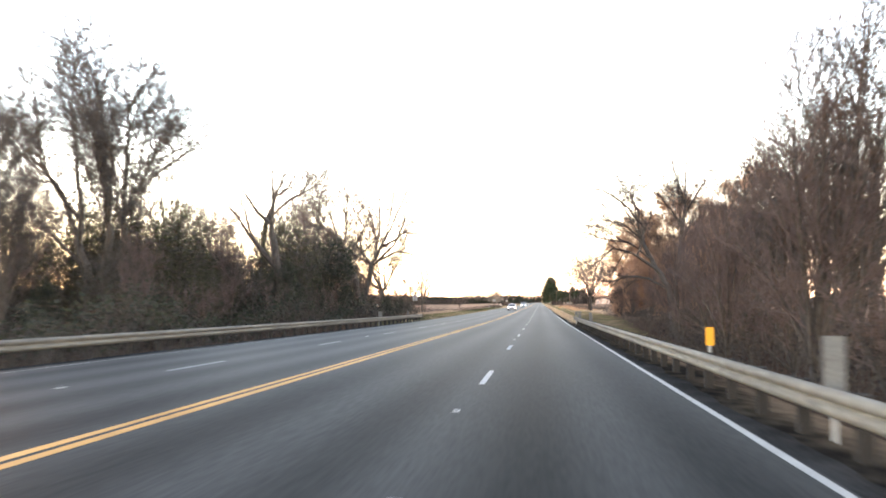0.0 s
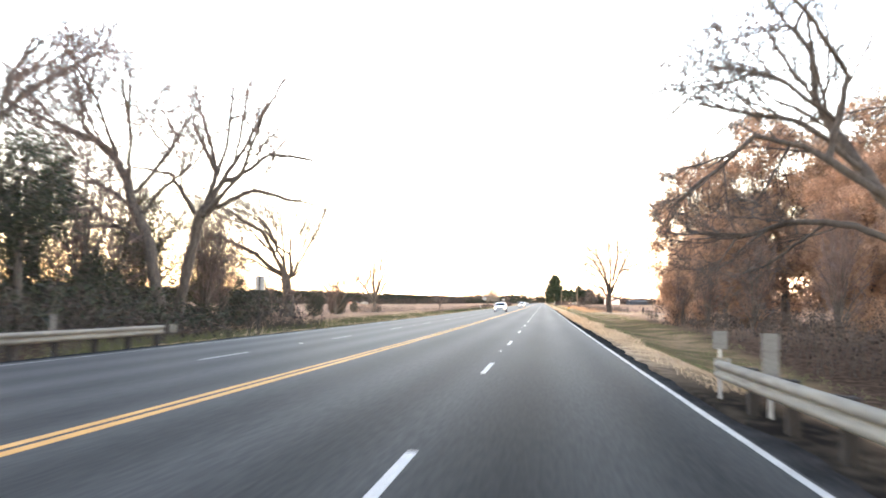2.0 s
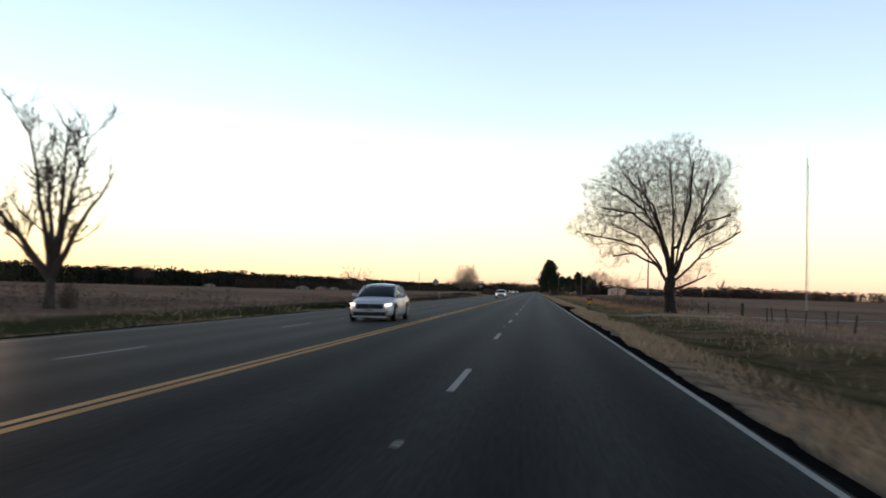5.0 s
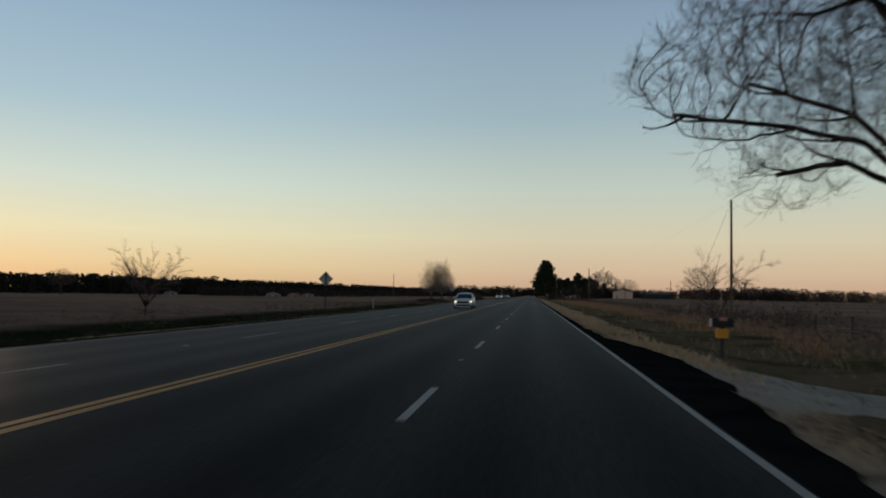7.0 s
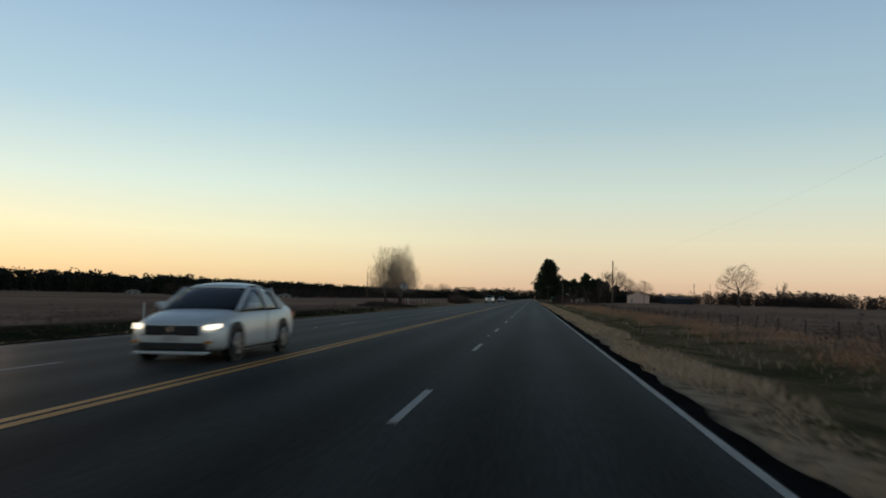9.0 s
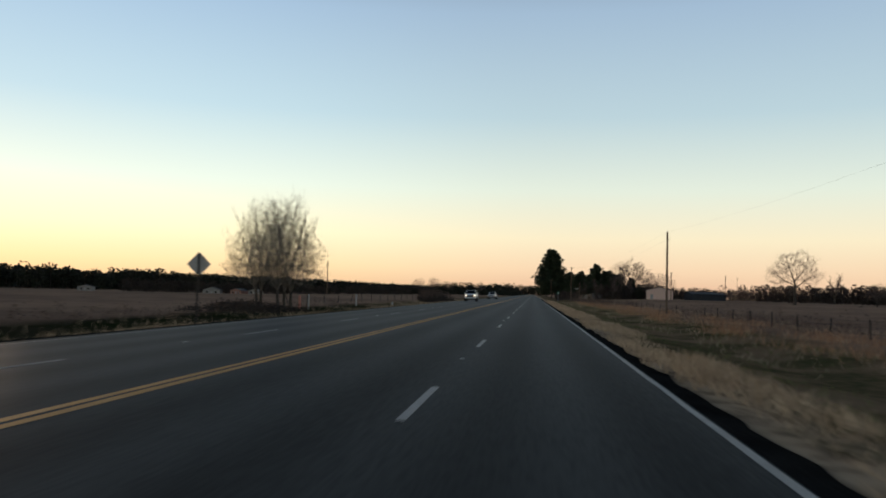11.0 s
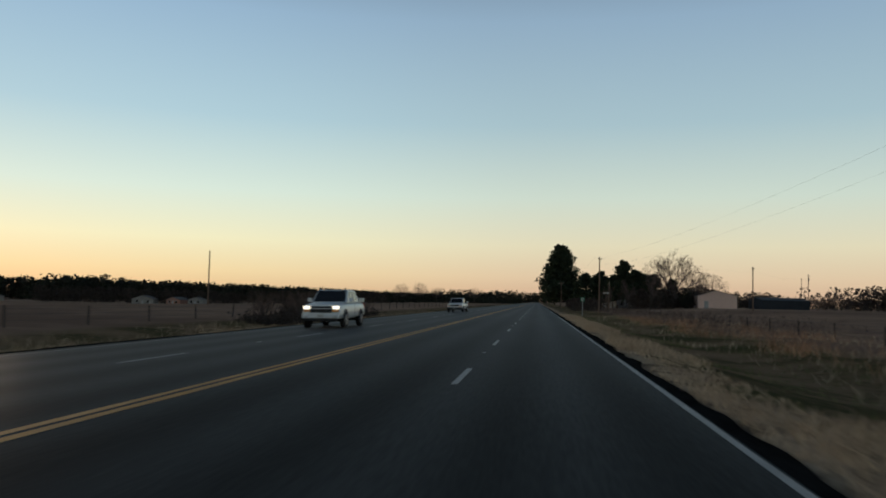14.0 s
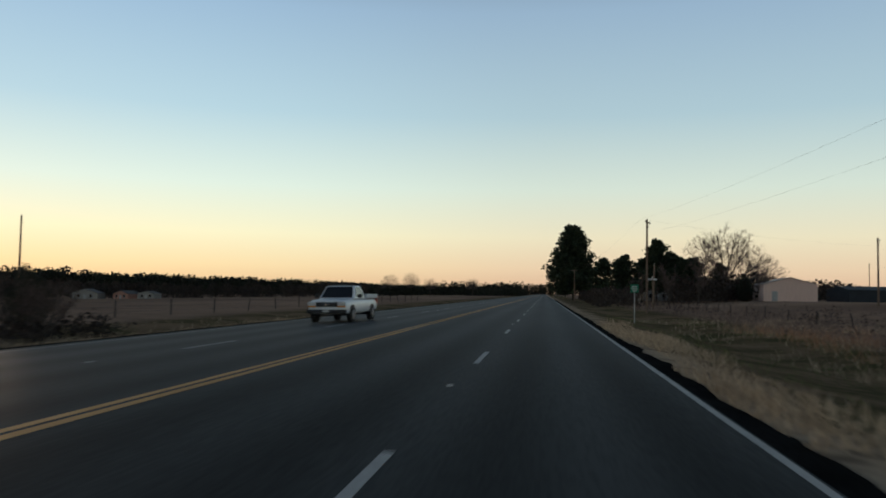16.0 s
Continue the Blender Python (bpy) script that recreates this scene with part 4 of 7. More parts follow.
# ---- guardrails ----
def guardrail(x, side, y0, y1, label):
    """A W-beam on timber posts; side is +1 where the traffic passes on its left."""
    g = thing("guardrail", label, "guardrail", "bridge approach guardrails", at=(x, 0, 0))
    prof = [(0.0, 0.0), (0.045, 0.02), (0.075, 0.06), (0.075, 0.10), (0.02, 0.135), (0.0, 0.155), (0.02, 0.175), (0.075, 0.21), (0.075, 0.25), (0.045, 0.29), (0.0, 0.31)]
    full = prof + [(a - 0.012, b) for a, b in reversed(prof)]
    ys = np.arange(y0, y1 + 0.1, 2.0)
    m = len(full)
    zs = z_road(x, ys)
    v = np.array([[-side * a, y, z + 0.39 + b] for y, z in zip(ys, zs) for a, b in full])
    i = np.arange(m)
    f = np.concatenate([np.column_stack([i + k * m, (i + 1) % m + k * m, (i + 1) % m + (k + 1) * m, i + (k + 1) * m]) for k in range(len(ys) - 1)])
    put("rail", mesh_of("rail", v, f, mat=M_GALV), g, "pale galvanized W-beam rail")
    # rounded buffer end
    a = np.linspace(0, 2.6, 8)
    ev = []
    for t in a:
        for b in (0.39, 0.70):
            ev.append([side * (0.16 - 0.16 * math.cos(t)), y1 + 0.22 * math.sin(t), float(z_road(x, y1)) + b])
    e = np.array(ev)
    put("end_piece", mesh_of("end_piece", e, np.array([[2 * k, 2 * k + 1, 2 * k + 3, 2 * k + 2] for k in range(7)]), mat=M_GALV), g)
    bm = box(-0.08, 0.08, -0.075, 0.075, -0.9, 0.66, 0.012)
    me = bm_mesh("post", bm, M_RAILPOST)
    bb = bm_mesh("block", box(-0.07, 0.07, -0.065, 0.065, 0.42, 0.68, 0.01), M_RAILPOST)
    for y in np.arange(y0 + 0.6, y1, 1.905):
        z = float(z_road(x, y))
        put("post", me, g, m=pose(side * 0.26, y, z))
        put("block", bb, g, m=pose(side * 0.10, y, z))
    return g


guardrail(4.18, 1, -60, 58.3, "galvanized W-beam guardrail on dark timber posts")
guardrail(-11.75, -1, -60, 71.0, "galvanized W-beam guardrail beside the far lanes")


def marker_post(x, y, w, h, top, mat, label, name="marker_post"):
    """A small panel on a steel post behind the rail."""
    z = float(z_road(np.clip(x, EDGE_L, EDGE_R), y))
    g = thing(name, label, "marker post", "guardrail markers", at=(x, y, z))
    part("post", box(-0.03, 0.03, -0.02, 0.02, -1.0, top - 0.03, 0.006), M_SIGNBACK, g)
    part("panel", box(-w / 2, w / 2, -0.035, -0.022, top - h, top, 0.005), mat, g)
    return g


marker_post(4.62, -4.7, 0.26, 0.70, 1.22, M_MARKER, "weathered white marker panel on a post behind the guardrail")
marker_post(4.62, 41.5, 0.23, 0.70, 1.20, M_MARKER, "weathered white marker panel on a post behind the guardrail")
marker_post(4.60, 56.5, 0.24, 0.66, 1.20, M_MARKER, "white marker panel near the guardrail end")
marker_post(4.40, 58.9, 0.25, 0.32, 1.16, M_MARKER, "small square white panel at the guardrail end")
marker_post(4.62, 2.3, 0.17, 0.38, 1.15, M_SIGNYELLOW, "yellow reflective marker panel behind the guardrail")
for x, y in ((-12.0, 49.3), (-12.35, 64.8), (-12.2, 49.6)):
    marker_post(x, y, 0.17, 0.55, 1.12, M_MARKER, "narrow white marker panel behind the far guardrail")


# ---- trees ----
def stem(h, lean=0.0, bend=0.0, n=6):
    """Points up a trunk that leans and bends towards +x."""
    t = np.linspace(0, 1, n)
    return [(lean * h * a + bend * h * a * a, 0.02 * h * math.sin(3 * a), h * a) for a in t]


hero = frame_tree("tree", 11, "large spreading bare tree with a dense fan of twigs",
                 [[(0, 0), (-0.1, 2.4), (0.1, 4.4)], [(-0.2, 3.4), (-1.6, 5.6), (-3.4, 7.6), (-6.4, 8.8), (-9.6, 9.4)], [(-0.1, 4.2), (-1.4, 8.3), (-3.6, 11.6), (-7.2, 13.6)],
                  [(0.0, 4.4), (-0.9, 9.8), (-3.2, 16.0)], [(0.1, 4.4), (0.4, 10.8), (0.0, 17.0)], [(0.3, 4.2), (1.4, 9.4), (2.7, 16.4)], [(0.4, 4.2), (2.6, 10.2), (5.0, 14.6)],
                  [(0.4, 3.6), (2.8, 6.6), (6.2, 9.2)], [(0.4, 2.8), (2.4, 3.8), (3.8, 4.6)], [(-1.2, 5.4), (-3.8, 6.9), (-6.0, 6.5)], [(-2.0, 9.4), (-4.8, 11.2), (-8.2, 11.6)], [(2.0, 9.0), (4.0, 10.8), (6.4, 11.6)],
                  [(-0.6, 7.6), (-2.0, 12.4), (-5.4, 15.4)], [(0.6, 7.4), (1.6, 12.6), (1.2, 17.0)], [(0.8, 6.6), (3.4, 9.0), (6.6, 10.6)], [(-0.8, 4.8), (-3.4, 8.8), (-6.4, 10.4)], [(1.0, 6.4), (3.4, 11.4), (4.0, 15.6)]],
                  0.62, step=0.42, subs=0.5, up=0.45, stout=0.55, lobes=[(-1.0, 0, 14.0, 8.2, 7.0, 6.2), (-1.7, 0, 11.4, 8.6, 7.5, 4.4), (-7.6, 0, 9.8, 4.4, 3.6, 2.6), (4.2, 0, 9.8, 3.3, 3.8, 2.6), (-3.6, 0, 16.1, 4.0, 4.0, 3.1), (1.9, 0, 16.2, 3.8, 4.0, 3.1), (-6.0, 0, 13.8, 3.4, 3.4, 3.0), (4.1, 0, 13.4, 2.9, 3.4, 2.9), (3.4, 0, 5.0, 1.8, 2.6, 1.1), (-6.2, 0, 6.6, 2.6, 4.4, 1.4), (-0.6, 0, 9.8, 4.5, 4.5, 2.4), (-0.6, 0, 14.0, 5.0, 5.0, 3.6)],
                  goals=13000, reach=6, kill=0.38, keep_on=0.9, fan=30, tip=0.0048, twigs=3.2, sprigs=2.4, twig_len=0.72, twig_up=0.5, wander=0.10, bark=M_BARKDARK, twig=M_TWIGRED)
hero.matrix_basis = pose(16.0, 224.8, float(z_ground(16, 224.8))) @ Matrix.Diagonal((0.98, 1.0, 0.96, 1))
rng_m = np.random.default_rng(12)
put("mistletoe", mesh_of("mistletoe", *leaf_quads(rng_m, np.array([4.0, 0.2, 10.1]) + rng_m.normal(size=(420, 3)) * 0.24, 0.07), mat=M_DARKLEAF), hero, "dark round clump of mistletoe")["kind"] = "stuff"

ovals = []
for k, (h, w) in enumerate(((9.0, 3.2), (10.3, 3.0), (8.9, 3.4))):
    rise = [[(0, 0), (0, 1.9)]] + [[(0, 1.7), (c * w * 0.38, h * 0.40), (c * w * 0.72, h * (0.86 - 0.44 * abs(c) ** 1.5))] for c in (-1.0, -0.75, -0.5, -0.25, -0.08, 0.1, 0.3, 0.55, 0.8, 1.0)]
    ovals.append(frame_tree("tree", 21 + k, "upright bare tree with fine grey-brown twigs by the field", rise, 0.13, step=0.36, subs=0.5, up=0.5, stout=0.5,
                            lobes=[(0, 0, h * 0.37, w, w, h * 0.14), (0, 0, h * 0.55, w * 0.88, w * 0.88, h * 0.22), (0, 0, h * 0.76, w * 0.62, w * 0.62, h * 0.20)],
                            goals=3000, reach=4, kill=0.33, keep_on=0.9, fan=30, tip=0.0034, twigs=3.1, sprigs=2.4, twig_len=0.5, twig_up=0.5, wander=0.08, twig=M_TWIGPALE))
for ob, (x, y) in zip(ovals, ((-19.9, 384.6), (-20.1, 387.0), (-20.3, 389.4))):
    ob.matrix_basis = pose(x, y, float(z_ground(x, y)))
    tagged(ob, group="row of upright bare trees")
for src, x, y, s, r in ((ovals[1], -23.2, 389.6, 1.0, 160), (ovals[0], -22.4, 386.4, 0.95, 310)):
    place(src, x, y, s, r)

rng_o = np.random.default_rng(33)
OAK = [(0, 0, 6, 3.6, 3.6, 4.2), (0.5, 0, 11, 3.6, 3.6, 4.6)]
for k in range(20):
    az, e = 2.4 * k, (k + 0.5) / 20
    wide = 6.0 * math.sin(math.pi * (0.25 + 0.69 * e)) ** 0.7
    f = rng_o.uniform(2.0, 3.1)
    OAK.append((math.cos(az) * wide * rng_o.uniform(0.8, 1.1), math.sin(az) * wide * rng_o.uniform(0.8, 1.1), 1.8 + 17.6 * e, f, f, f * 0.8))
oak = grown_tree("tree", 31, "broad oak holding rust-brown dry leaves", OAK, stem(3.5), 0.40,
                 goals=3000, step=0.6, reach=6, kill=0.85, tip=0.018, twigs=1, leaf=M_RUST, leaf_n=88, leaf_size=0.115, leaf_spread=0.48, leaf_hide=0.04)
oak.matrix_basis = pose(20.6, 141.0, float(z_ground(20.6, 141)))
brown = limb_tree("tree", 41, "grey-brown thicket tree with dense fine twigs", fan_limbs(41, 13.5, 4.2, 12, 0.12, 0.02, 0.3, 0.95), 0.17,
                  tip=0.015, dens=(1.0, 1.3), ratio=(0.46, 0.5), angle=34, up=0.4, twigs=2.8, twig_len=1.0, twig_up=0.4, twig=M_TWIGRED, leaf=M_BROWNLEAF, leaf_n=3, leaf_hide=0.3, leaf_size=0.055, leaf_spread=0.4)
brown.matrix_basis = pose(14.0, 60.0, float(z_ground(14, 60))) @ Matrix.Scale(0.8, 4)
thicket = limb_tree("tree", 43, "tall grey-brown tree in a thicket, still holding withered leaves", fan_limbs(43, 17.5, 5.0, 11, 0.16, -0.03, 0.45, 0.8), 0.22,
                    tip=0.014, dens=(0.9, 1.3), ratio=(0.46, 0.5), angle=36, up=0.35, twigs=2.6, twig_len=1.05, twig_up=0.35, twig=M_TWIG, leaf=M_BROWNLEAF, leaf_n=3, leaf_size=0.058, leaf_spread=0.45, leaf_hide=0.4)
thicket.matrix_basis = pose(20.0, 48.0, float(z_ground(20, 48)))
green = grown_tree("tree", 51, "tree overgrown with dull green vine leaves", [(0, 0, 4, 3.6, 3.6, 3.8), (-1, 0.5, 9, 3, 3, 3.4), (1.8, 0, 6.5, 2.6, 2.6, 3)], stem(2.0), 0.2,
                   goals=1700, step=0.5, reach=5, kill=0.62, tip=0.022, twigs=1, twig_len=1.1, leaf=M_GREENLEAF, leaf_n=34, leaf_size=0.085, leaf_spread=0.46, leaf_hide=0.42)
green.matrix_basis = pose(-27.0, 70.0, float(z_ground(-27, 70)))
dark = grown_tree("tree", 61, "dense dark evergreen tree", [(0, 0, 3.0, 2.9, 2.9, 3.0), (0.5, 0, 6.2, 2.1, 2.1, 2.8), (-2.0, 0.6, 4.8, 1.5, 1.6, 1.7), (1.9, -0.6, 4.4, 1.5, 1.5, 2.2), (-0.8, 0, 8.2, 1.1, 1.1, 1.6)], stem(1.2), 0.18,
                  goals=1200, step=0.45, reach=5, kill=0.6, tip=0.016, twigs=2, twig_len=1.2, leaf=M_DARKLEAF, leaf_n=44, leaf_size=0.09, leaf_spread=0.42, leaf_hide=0.25)
dark.matrix_basis = pose(-28.6, 86.0, float(z_ground(-28.6, 86))) @ Matrix.Scale(0.55, 4)
evergreen = grown_tree("tree", 63, "dark evergreen tree with a bare trunk and gappy crown", [(0, 0, 6.2, 2.3, 2.3, 2.3), (0.7, 0, 8.4, 1.9, 1.9, 2.0), (-2.0, 0.6, 6.4, 1.4, 1.5, 1.5), (1.9, -0.6, 6.8, 1.4, 1.4, 1.8), (-0.8, 0, 9.8, 1.1, 1.1, 1.3), (-1.6, -0.8, 4.6, 1.3, 1.3, 1.0)],
                       stem(3.4), 0.20, goals=1000, step=0.45, reach=5, kill=0.6, tip=0.014, twigs=2, twig_len=1.1, leaf=M_DARKLEAF, leaf_n=40, leaf_size=0.085, leaf_spread=0.38, leaf_hide=0.42)
evergreen.matrix_basis = pose(-24.5, 80.0, float(z_ground(-24.5, 80)))
tall = limb_tree("tree", 71, "tall bare tree with crooked spreading limbs", fan_limbs(71, 19, 6.5, 8, 0.27, -0.04, 0.5), 0.34,
                 tip=0.014, dens=(1.0, 1.3), ratio=(0.46, 0.5), angle=38, up=0.25, twigs=3.0, twig_len=1.0, twig_up=0.2, wander=0.09)
tall.matrix_basis = pose(22.0, 38.0, float(z_ground(22, 38)), 0, 0, 210)
grand = frame_tree("tree", 72, "old bare tree with several leaning trunks and dense upper twigs",
                  [[(0, 0), (-0.3, 3.0), (-0.4, 5.2)], [(-0.2, 4.5), (-3, 7), (-6.4, 9.6)], [(-0.4, 5.2), (-3, 11.0), (-6.2, 14.4), (-8.4, 16.4)], [(-1.2, 7.4), (-2, 14.4), (-2.6, 18), (-2.2, 21.3)],
                   [(0.0, 2.0), (1.2, 7.6), (0.6, 14.4), (0.3, 18.4), (1.4, 20.4)], [(0.2, 2.6), (2.8, 6.8), (3.1, 11.1), (3.6, 16.6), (5.2, 18.4)], [(2.9, 8.6), (5.5, 12), (8.2, 13.6)], [(1.1, 8), (2.4, 13), (2.0, 16.6)],
                   [(-1.6, 8.8), (-4.4, 13.2), (-4.8, 18.6)], [(0.8, 11), (-0.4, 15.4), (-0.8, 20)], [(3.0, 9.6), (4.6, 13.4), (6.6, 16)]],
                  0.44, fill=2.5, stout=0.6, subs=0.9, keep_on=0.7, fan=36, goals=5200, reach=4, kill=0.5, tip=0.016, twigs=3.4, sprigs=2.2, twig_len=1.15, twig_up=0.4, wander=0.14)
grand.matrix_basis = pose(-32.0, 40.0, float(z_ground(-32, 40)))
broad = frame_tree("tree", 73, "thick-trunked bare tree with long arching limbs",
                  [[(0, 0), (-0.1, 2.6), (-0.3, 4.6)], [(-0.4, 4.4), (-4.4, 7.4), (-9.6, 10.0), (-15.0, 11.4)], [(-0.6, 4.6), (-5.4, 7.4), (-11, 6.8)], [(-0.4, 4.6), (-2.4, 9.8), (-7.4, 13.0), (-12.6, 14.2)],
                   [(0.1, 4.6), (0.6, 8.4), (1.5, 11)], [(-1.2, 7.6), (-1.4, 11.0), (-3.0, 13.0)], [(-1.0, 6.4), (-4.0, 10), (-6.5, 11)], [(0.2, 4.6), (1.4, 7.6), (2.0, 10)], [(-3.6, 7.4), (-8.0, 9.4), (-13.0, 9.6)], [(-0.2, 4.2), (-2.6, 5.0), (-6.0, 4.4)],
                   [(0.1, 4.6), (1.2, 8.0), (2.6, 11.4), (3.0, 13.2)], [(0.0, 4.6), (0.2, 9.2), (-0.2, 13.8)], [(-0.6, 5.0), (-1.8, 10.0), (-3.4, 14.6)], [(0.2, 4.4), (1.8, 7.0), (3.6, 8.8)], [(-0.8, 6.0), (-4.6, 11.4), (-8.6, 15.4)], [(-2.2, 9.4), (-5.6, 12.6), (-8.0, 13.4)]],
                  0.62, fill=2.2, stout=0.42, subs=0.9, keep_on=0.7, fan=40, goals=5600, reach=4, kill=0.42, tip=0.0095, twigs=3.0, sprigs=2.2, twig_len=1.0, twig_up=0.3, wander=0.14)
broad.matrix_basis = pose(-29.2, 136.3, float(z_ground(-29.2, 136.3)))
snag = limb_tree("tree", 81, "dead forked tree with bare broken limbs",
                 [[(1.3, 0), (1.0, 6.5), (0.1, 10.2)], [(0.1, 10.2), (0.8, 14), (0.8, 17.4)], [(0.1, 10.2), (-1.3, 12), (-3.4, 15.2)], [(1.0, 6.2), (-0.8, 8.2), (-2.9, 11.4), (-4.5, 12.9)]],
                 0.34, tip=0.042, dens=(0.35,), ratio=(0.3,), angle=45, up=0.3, twigs=0.9, twig_len=0.7, wander=0.08, stout=1.6, twig=M_BARK)
snag.matrix_basis = pose(-28.0, 66.0, float(z_ground(-28, 66)))
leaner = frame_tree("tree", 82, "bare tree leaning over the bushes below it",
                   [[(-3.0, 0), (-3.0, 9), (-2.6, 14)], [(-2.6, 14), (1.2, 17.6), (5.8, 20.0)], [(-2.8, 13), (-1.6, 17), (0, 21.4)], [(-3, 10), (-4.6, 13), (-5.2, 16)]],
                  0.36, fill=1.3, stout=1.4, subs=0.7, keep_on=0.7, fan=36, goals=700, reach=3, kill=0.45, tip=0.026, twigs=2.2, sprigs=1.2, twig_len=1.1, twig_up=0.0, wander=0.2)
leaner.matrix_basis = pose(-36.5, 96.0, float(z_ground(-36.5, 96)))
fork = frame_tree("tree", 83, "tall forked bare tree with two main stems",
                 [[(-1.9, 0), (-0.9, 5.2), (-0.1, 8.2)], [(-0.1, 8.2), (0.3, 14), (-0.5, 19.4)], [(-0.1, 8.2), (2.0, 13.5), (3.9, 19.2)], [(-0.1, 7.8), (3.2, 10.6), (5.4, 14.6)], [(0.2, 8.2), (3.6, 9.8), (6.8, 9.0)], [(0.2, 11), (-1.4, 14.6)], [(-0.3, 7.8), (-3, 11), (-5.4, 11.8)], [(1.2, 10.6), (4, 12.8), (7, 12.4)]],
                  0.38, fill=1.3, stout=1.15, subs=0.5, keep_on=0.7, fan=36, goals=1500, reach=3, kill=0.5, tip=0.017, twigs=2.8, sprigs=1.8, twig_len=1.0, twig_up=0.25, wander=0.18, twig=M_TWIGRED)
fork.matrix_basis = pose(-23.0, 98.0, float(z_ground(-23, 98)))
crook = frame_tree("tree", 84, "crooked bare tree leaning away from the road",
                  [[(-0.8, 0), (-2.0, 5.4), (-3.4, 8.4)], [(-3.4, 8.4), (-4.8, 11.4), (-7.4, 13.8), (-8.8, 18.0)], [(-2.2, 5.6), (-4.6, 6.8), (-6.8, 7.0)], [(-5.6, 12.2), (-10.4, 14), (-12.6, 14.6)], [(-4.0, 9.8), (-3.2, 13.0), (-3.6, 16.6)],
                   [(-3.0, 7.6), (-1.0, 9.8), (0.6, 11.2)], [(-4.9, 11.4), (-6.0, 16.6)], [(-3.2, 8.0), (-6.4, 10), (-9.8, 10.8)], [(-3.6, 8.8), (-1.6, 12), (-1.0, 14.6)]],
                  0.40, fill=2.4, stout=0.85, subs=0.9, keep_on=0.7, fan=36, goals=4600, reach=4, kill=0.48, tip=0.015, twigs=3.0, sprigs=2.0, twig_len=1.1, twig_up=0.35, wander=0.16, twig=M_TWIGRED)
crook.matrix_basis = pose(-22.5, 93.0, float(z_ground(-22.5, 93)))
reacher = frame_tree("tree", 85, "tall dark bare tree with long limbs reaching towards the road",
                    [[(0, 0), (0, 3.4), (-0.6, 5.6)], [(-0.6, 5.6), (-2.4, 9.5), (-3.1, 11.5), (-2.8, 14.4), (-4.2, 18)], [(-2.8, 11), (-5, 13), (-7.8, 13.6)], [(-1.2, 7.2), (-4.5, 9.6), (-6.5, 9.9), (-8.8, 7.8)],
                     [(-0.4, 5.2), (-2.4, 6.7), (-5.0, 7.0), (-7.0, 6.2), (-8.6, 6.6)], [(0, 4), (0.8, 8), (1.4, 13), (1.7, 20.0)], [(1.4, 13), (3.4, 16.4), (4.6, 18.2)], [(1.3, 12.5), (-0.4, 15), (-1.4, 16.4)], [(-1.8, 8.6), (-4.8, 10.6), (-8.4, 11.2)], [(-2.9, 12.4), (-5.6, 15.2), (-7.8, 16.2)], [(1.5, 15), (0.6, 18), (0.3, 20)]],
                  0.44, fill=1.9, stout=0.62, subs=1.2, up=0.0, goals=2600, reach=3, keep_on=0.7, fan=36, kill=0.45, tip=0.013, twigs=2.6, sprigs=1.8, twig_len=1.0, twig_up=-0.1, droop=0.08, wander=0.2)
reacher.matrix_basis = pose(15.7, 75.0, float(z_ground(15.7, 75)))
small = limb_tree("tree", 91, "small bare tree with upswept branches at the field edge",
                  [[(0, 0), (0, 2.0)], [(0, 1.8), (-1.2, 5), (-3.4, 8.4)], [(0, 2), (-0.6, 6), (-1.9, 10.2)], [(0, 2), (0.2, 6.5), (0.3, 11.4)], [(0, 2), (1, 6), (2.3, 10.4)], [(0, 1.8), (1.6, 5), (3.8, 8.6)], [(0, 1.6), (-1.6, 3.4), (-3.2, 4.8)], [(0.2, 3), (0.9, 7), (1.2, 10.8)]],
                  0.22, tip=0.022, dens=(1.2, 1.4), ratio=(0.38, 0.5), angle=30, up=0.35, twigs=2.6, twig_len=0.8, twig_up=0.4, stout=1.2, depth=0.35, twig=M_TWIGRED)
small.matrix_basis = pose(-28.3, 180.0, float(z_ground(-28.3, 180))) @ Matrix.Diagonal((1.25, 1.25, 1.0, 1))
shrub = limb_tree("shrub", 96, "spreading bare shrub with withered leaves at the field edge",
                  [[(0, 0), (0, 0.6)], [(0, 0.5), (-1, 3), (-2.6, 5.2)], [(0, 0.5), (0.3, 3.5), (0.2, 6.0)], [(0, 0.5), (1.6, 3.4), (3.8, 6.0)], [(0, 0.4), (-1.5, 2), (-2.9, 3.4)], [(0, 0.4), (2, 2.2), (3.3, 3.6)], [(0, 0.5), (-0.6, 3.4), (-1.2, 5.6)], [(0, 0.5), (1, 3), (1.8, 5)]],
                  0.12, tip=0.021, dens=(1.5, 2.0), ratio=(0.45, 0.5), twigs=5.0, twig_len=0.6, twig=M_TWIGRED, leaf=M_BROWNLEAF, leaf_n=4, leaf_size=0.06)
shrub.matrix_basis = pose(-28.2, 154.0, float(z_ground(-28.2, 154))) @ Matrix.Diagonal((1.15, 1.15, 1.1, 1))
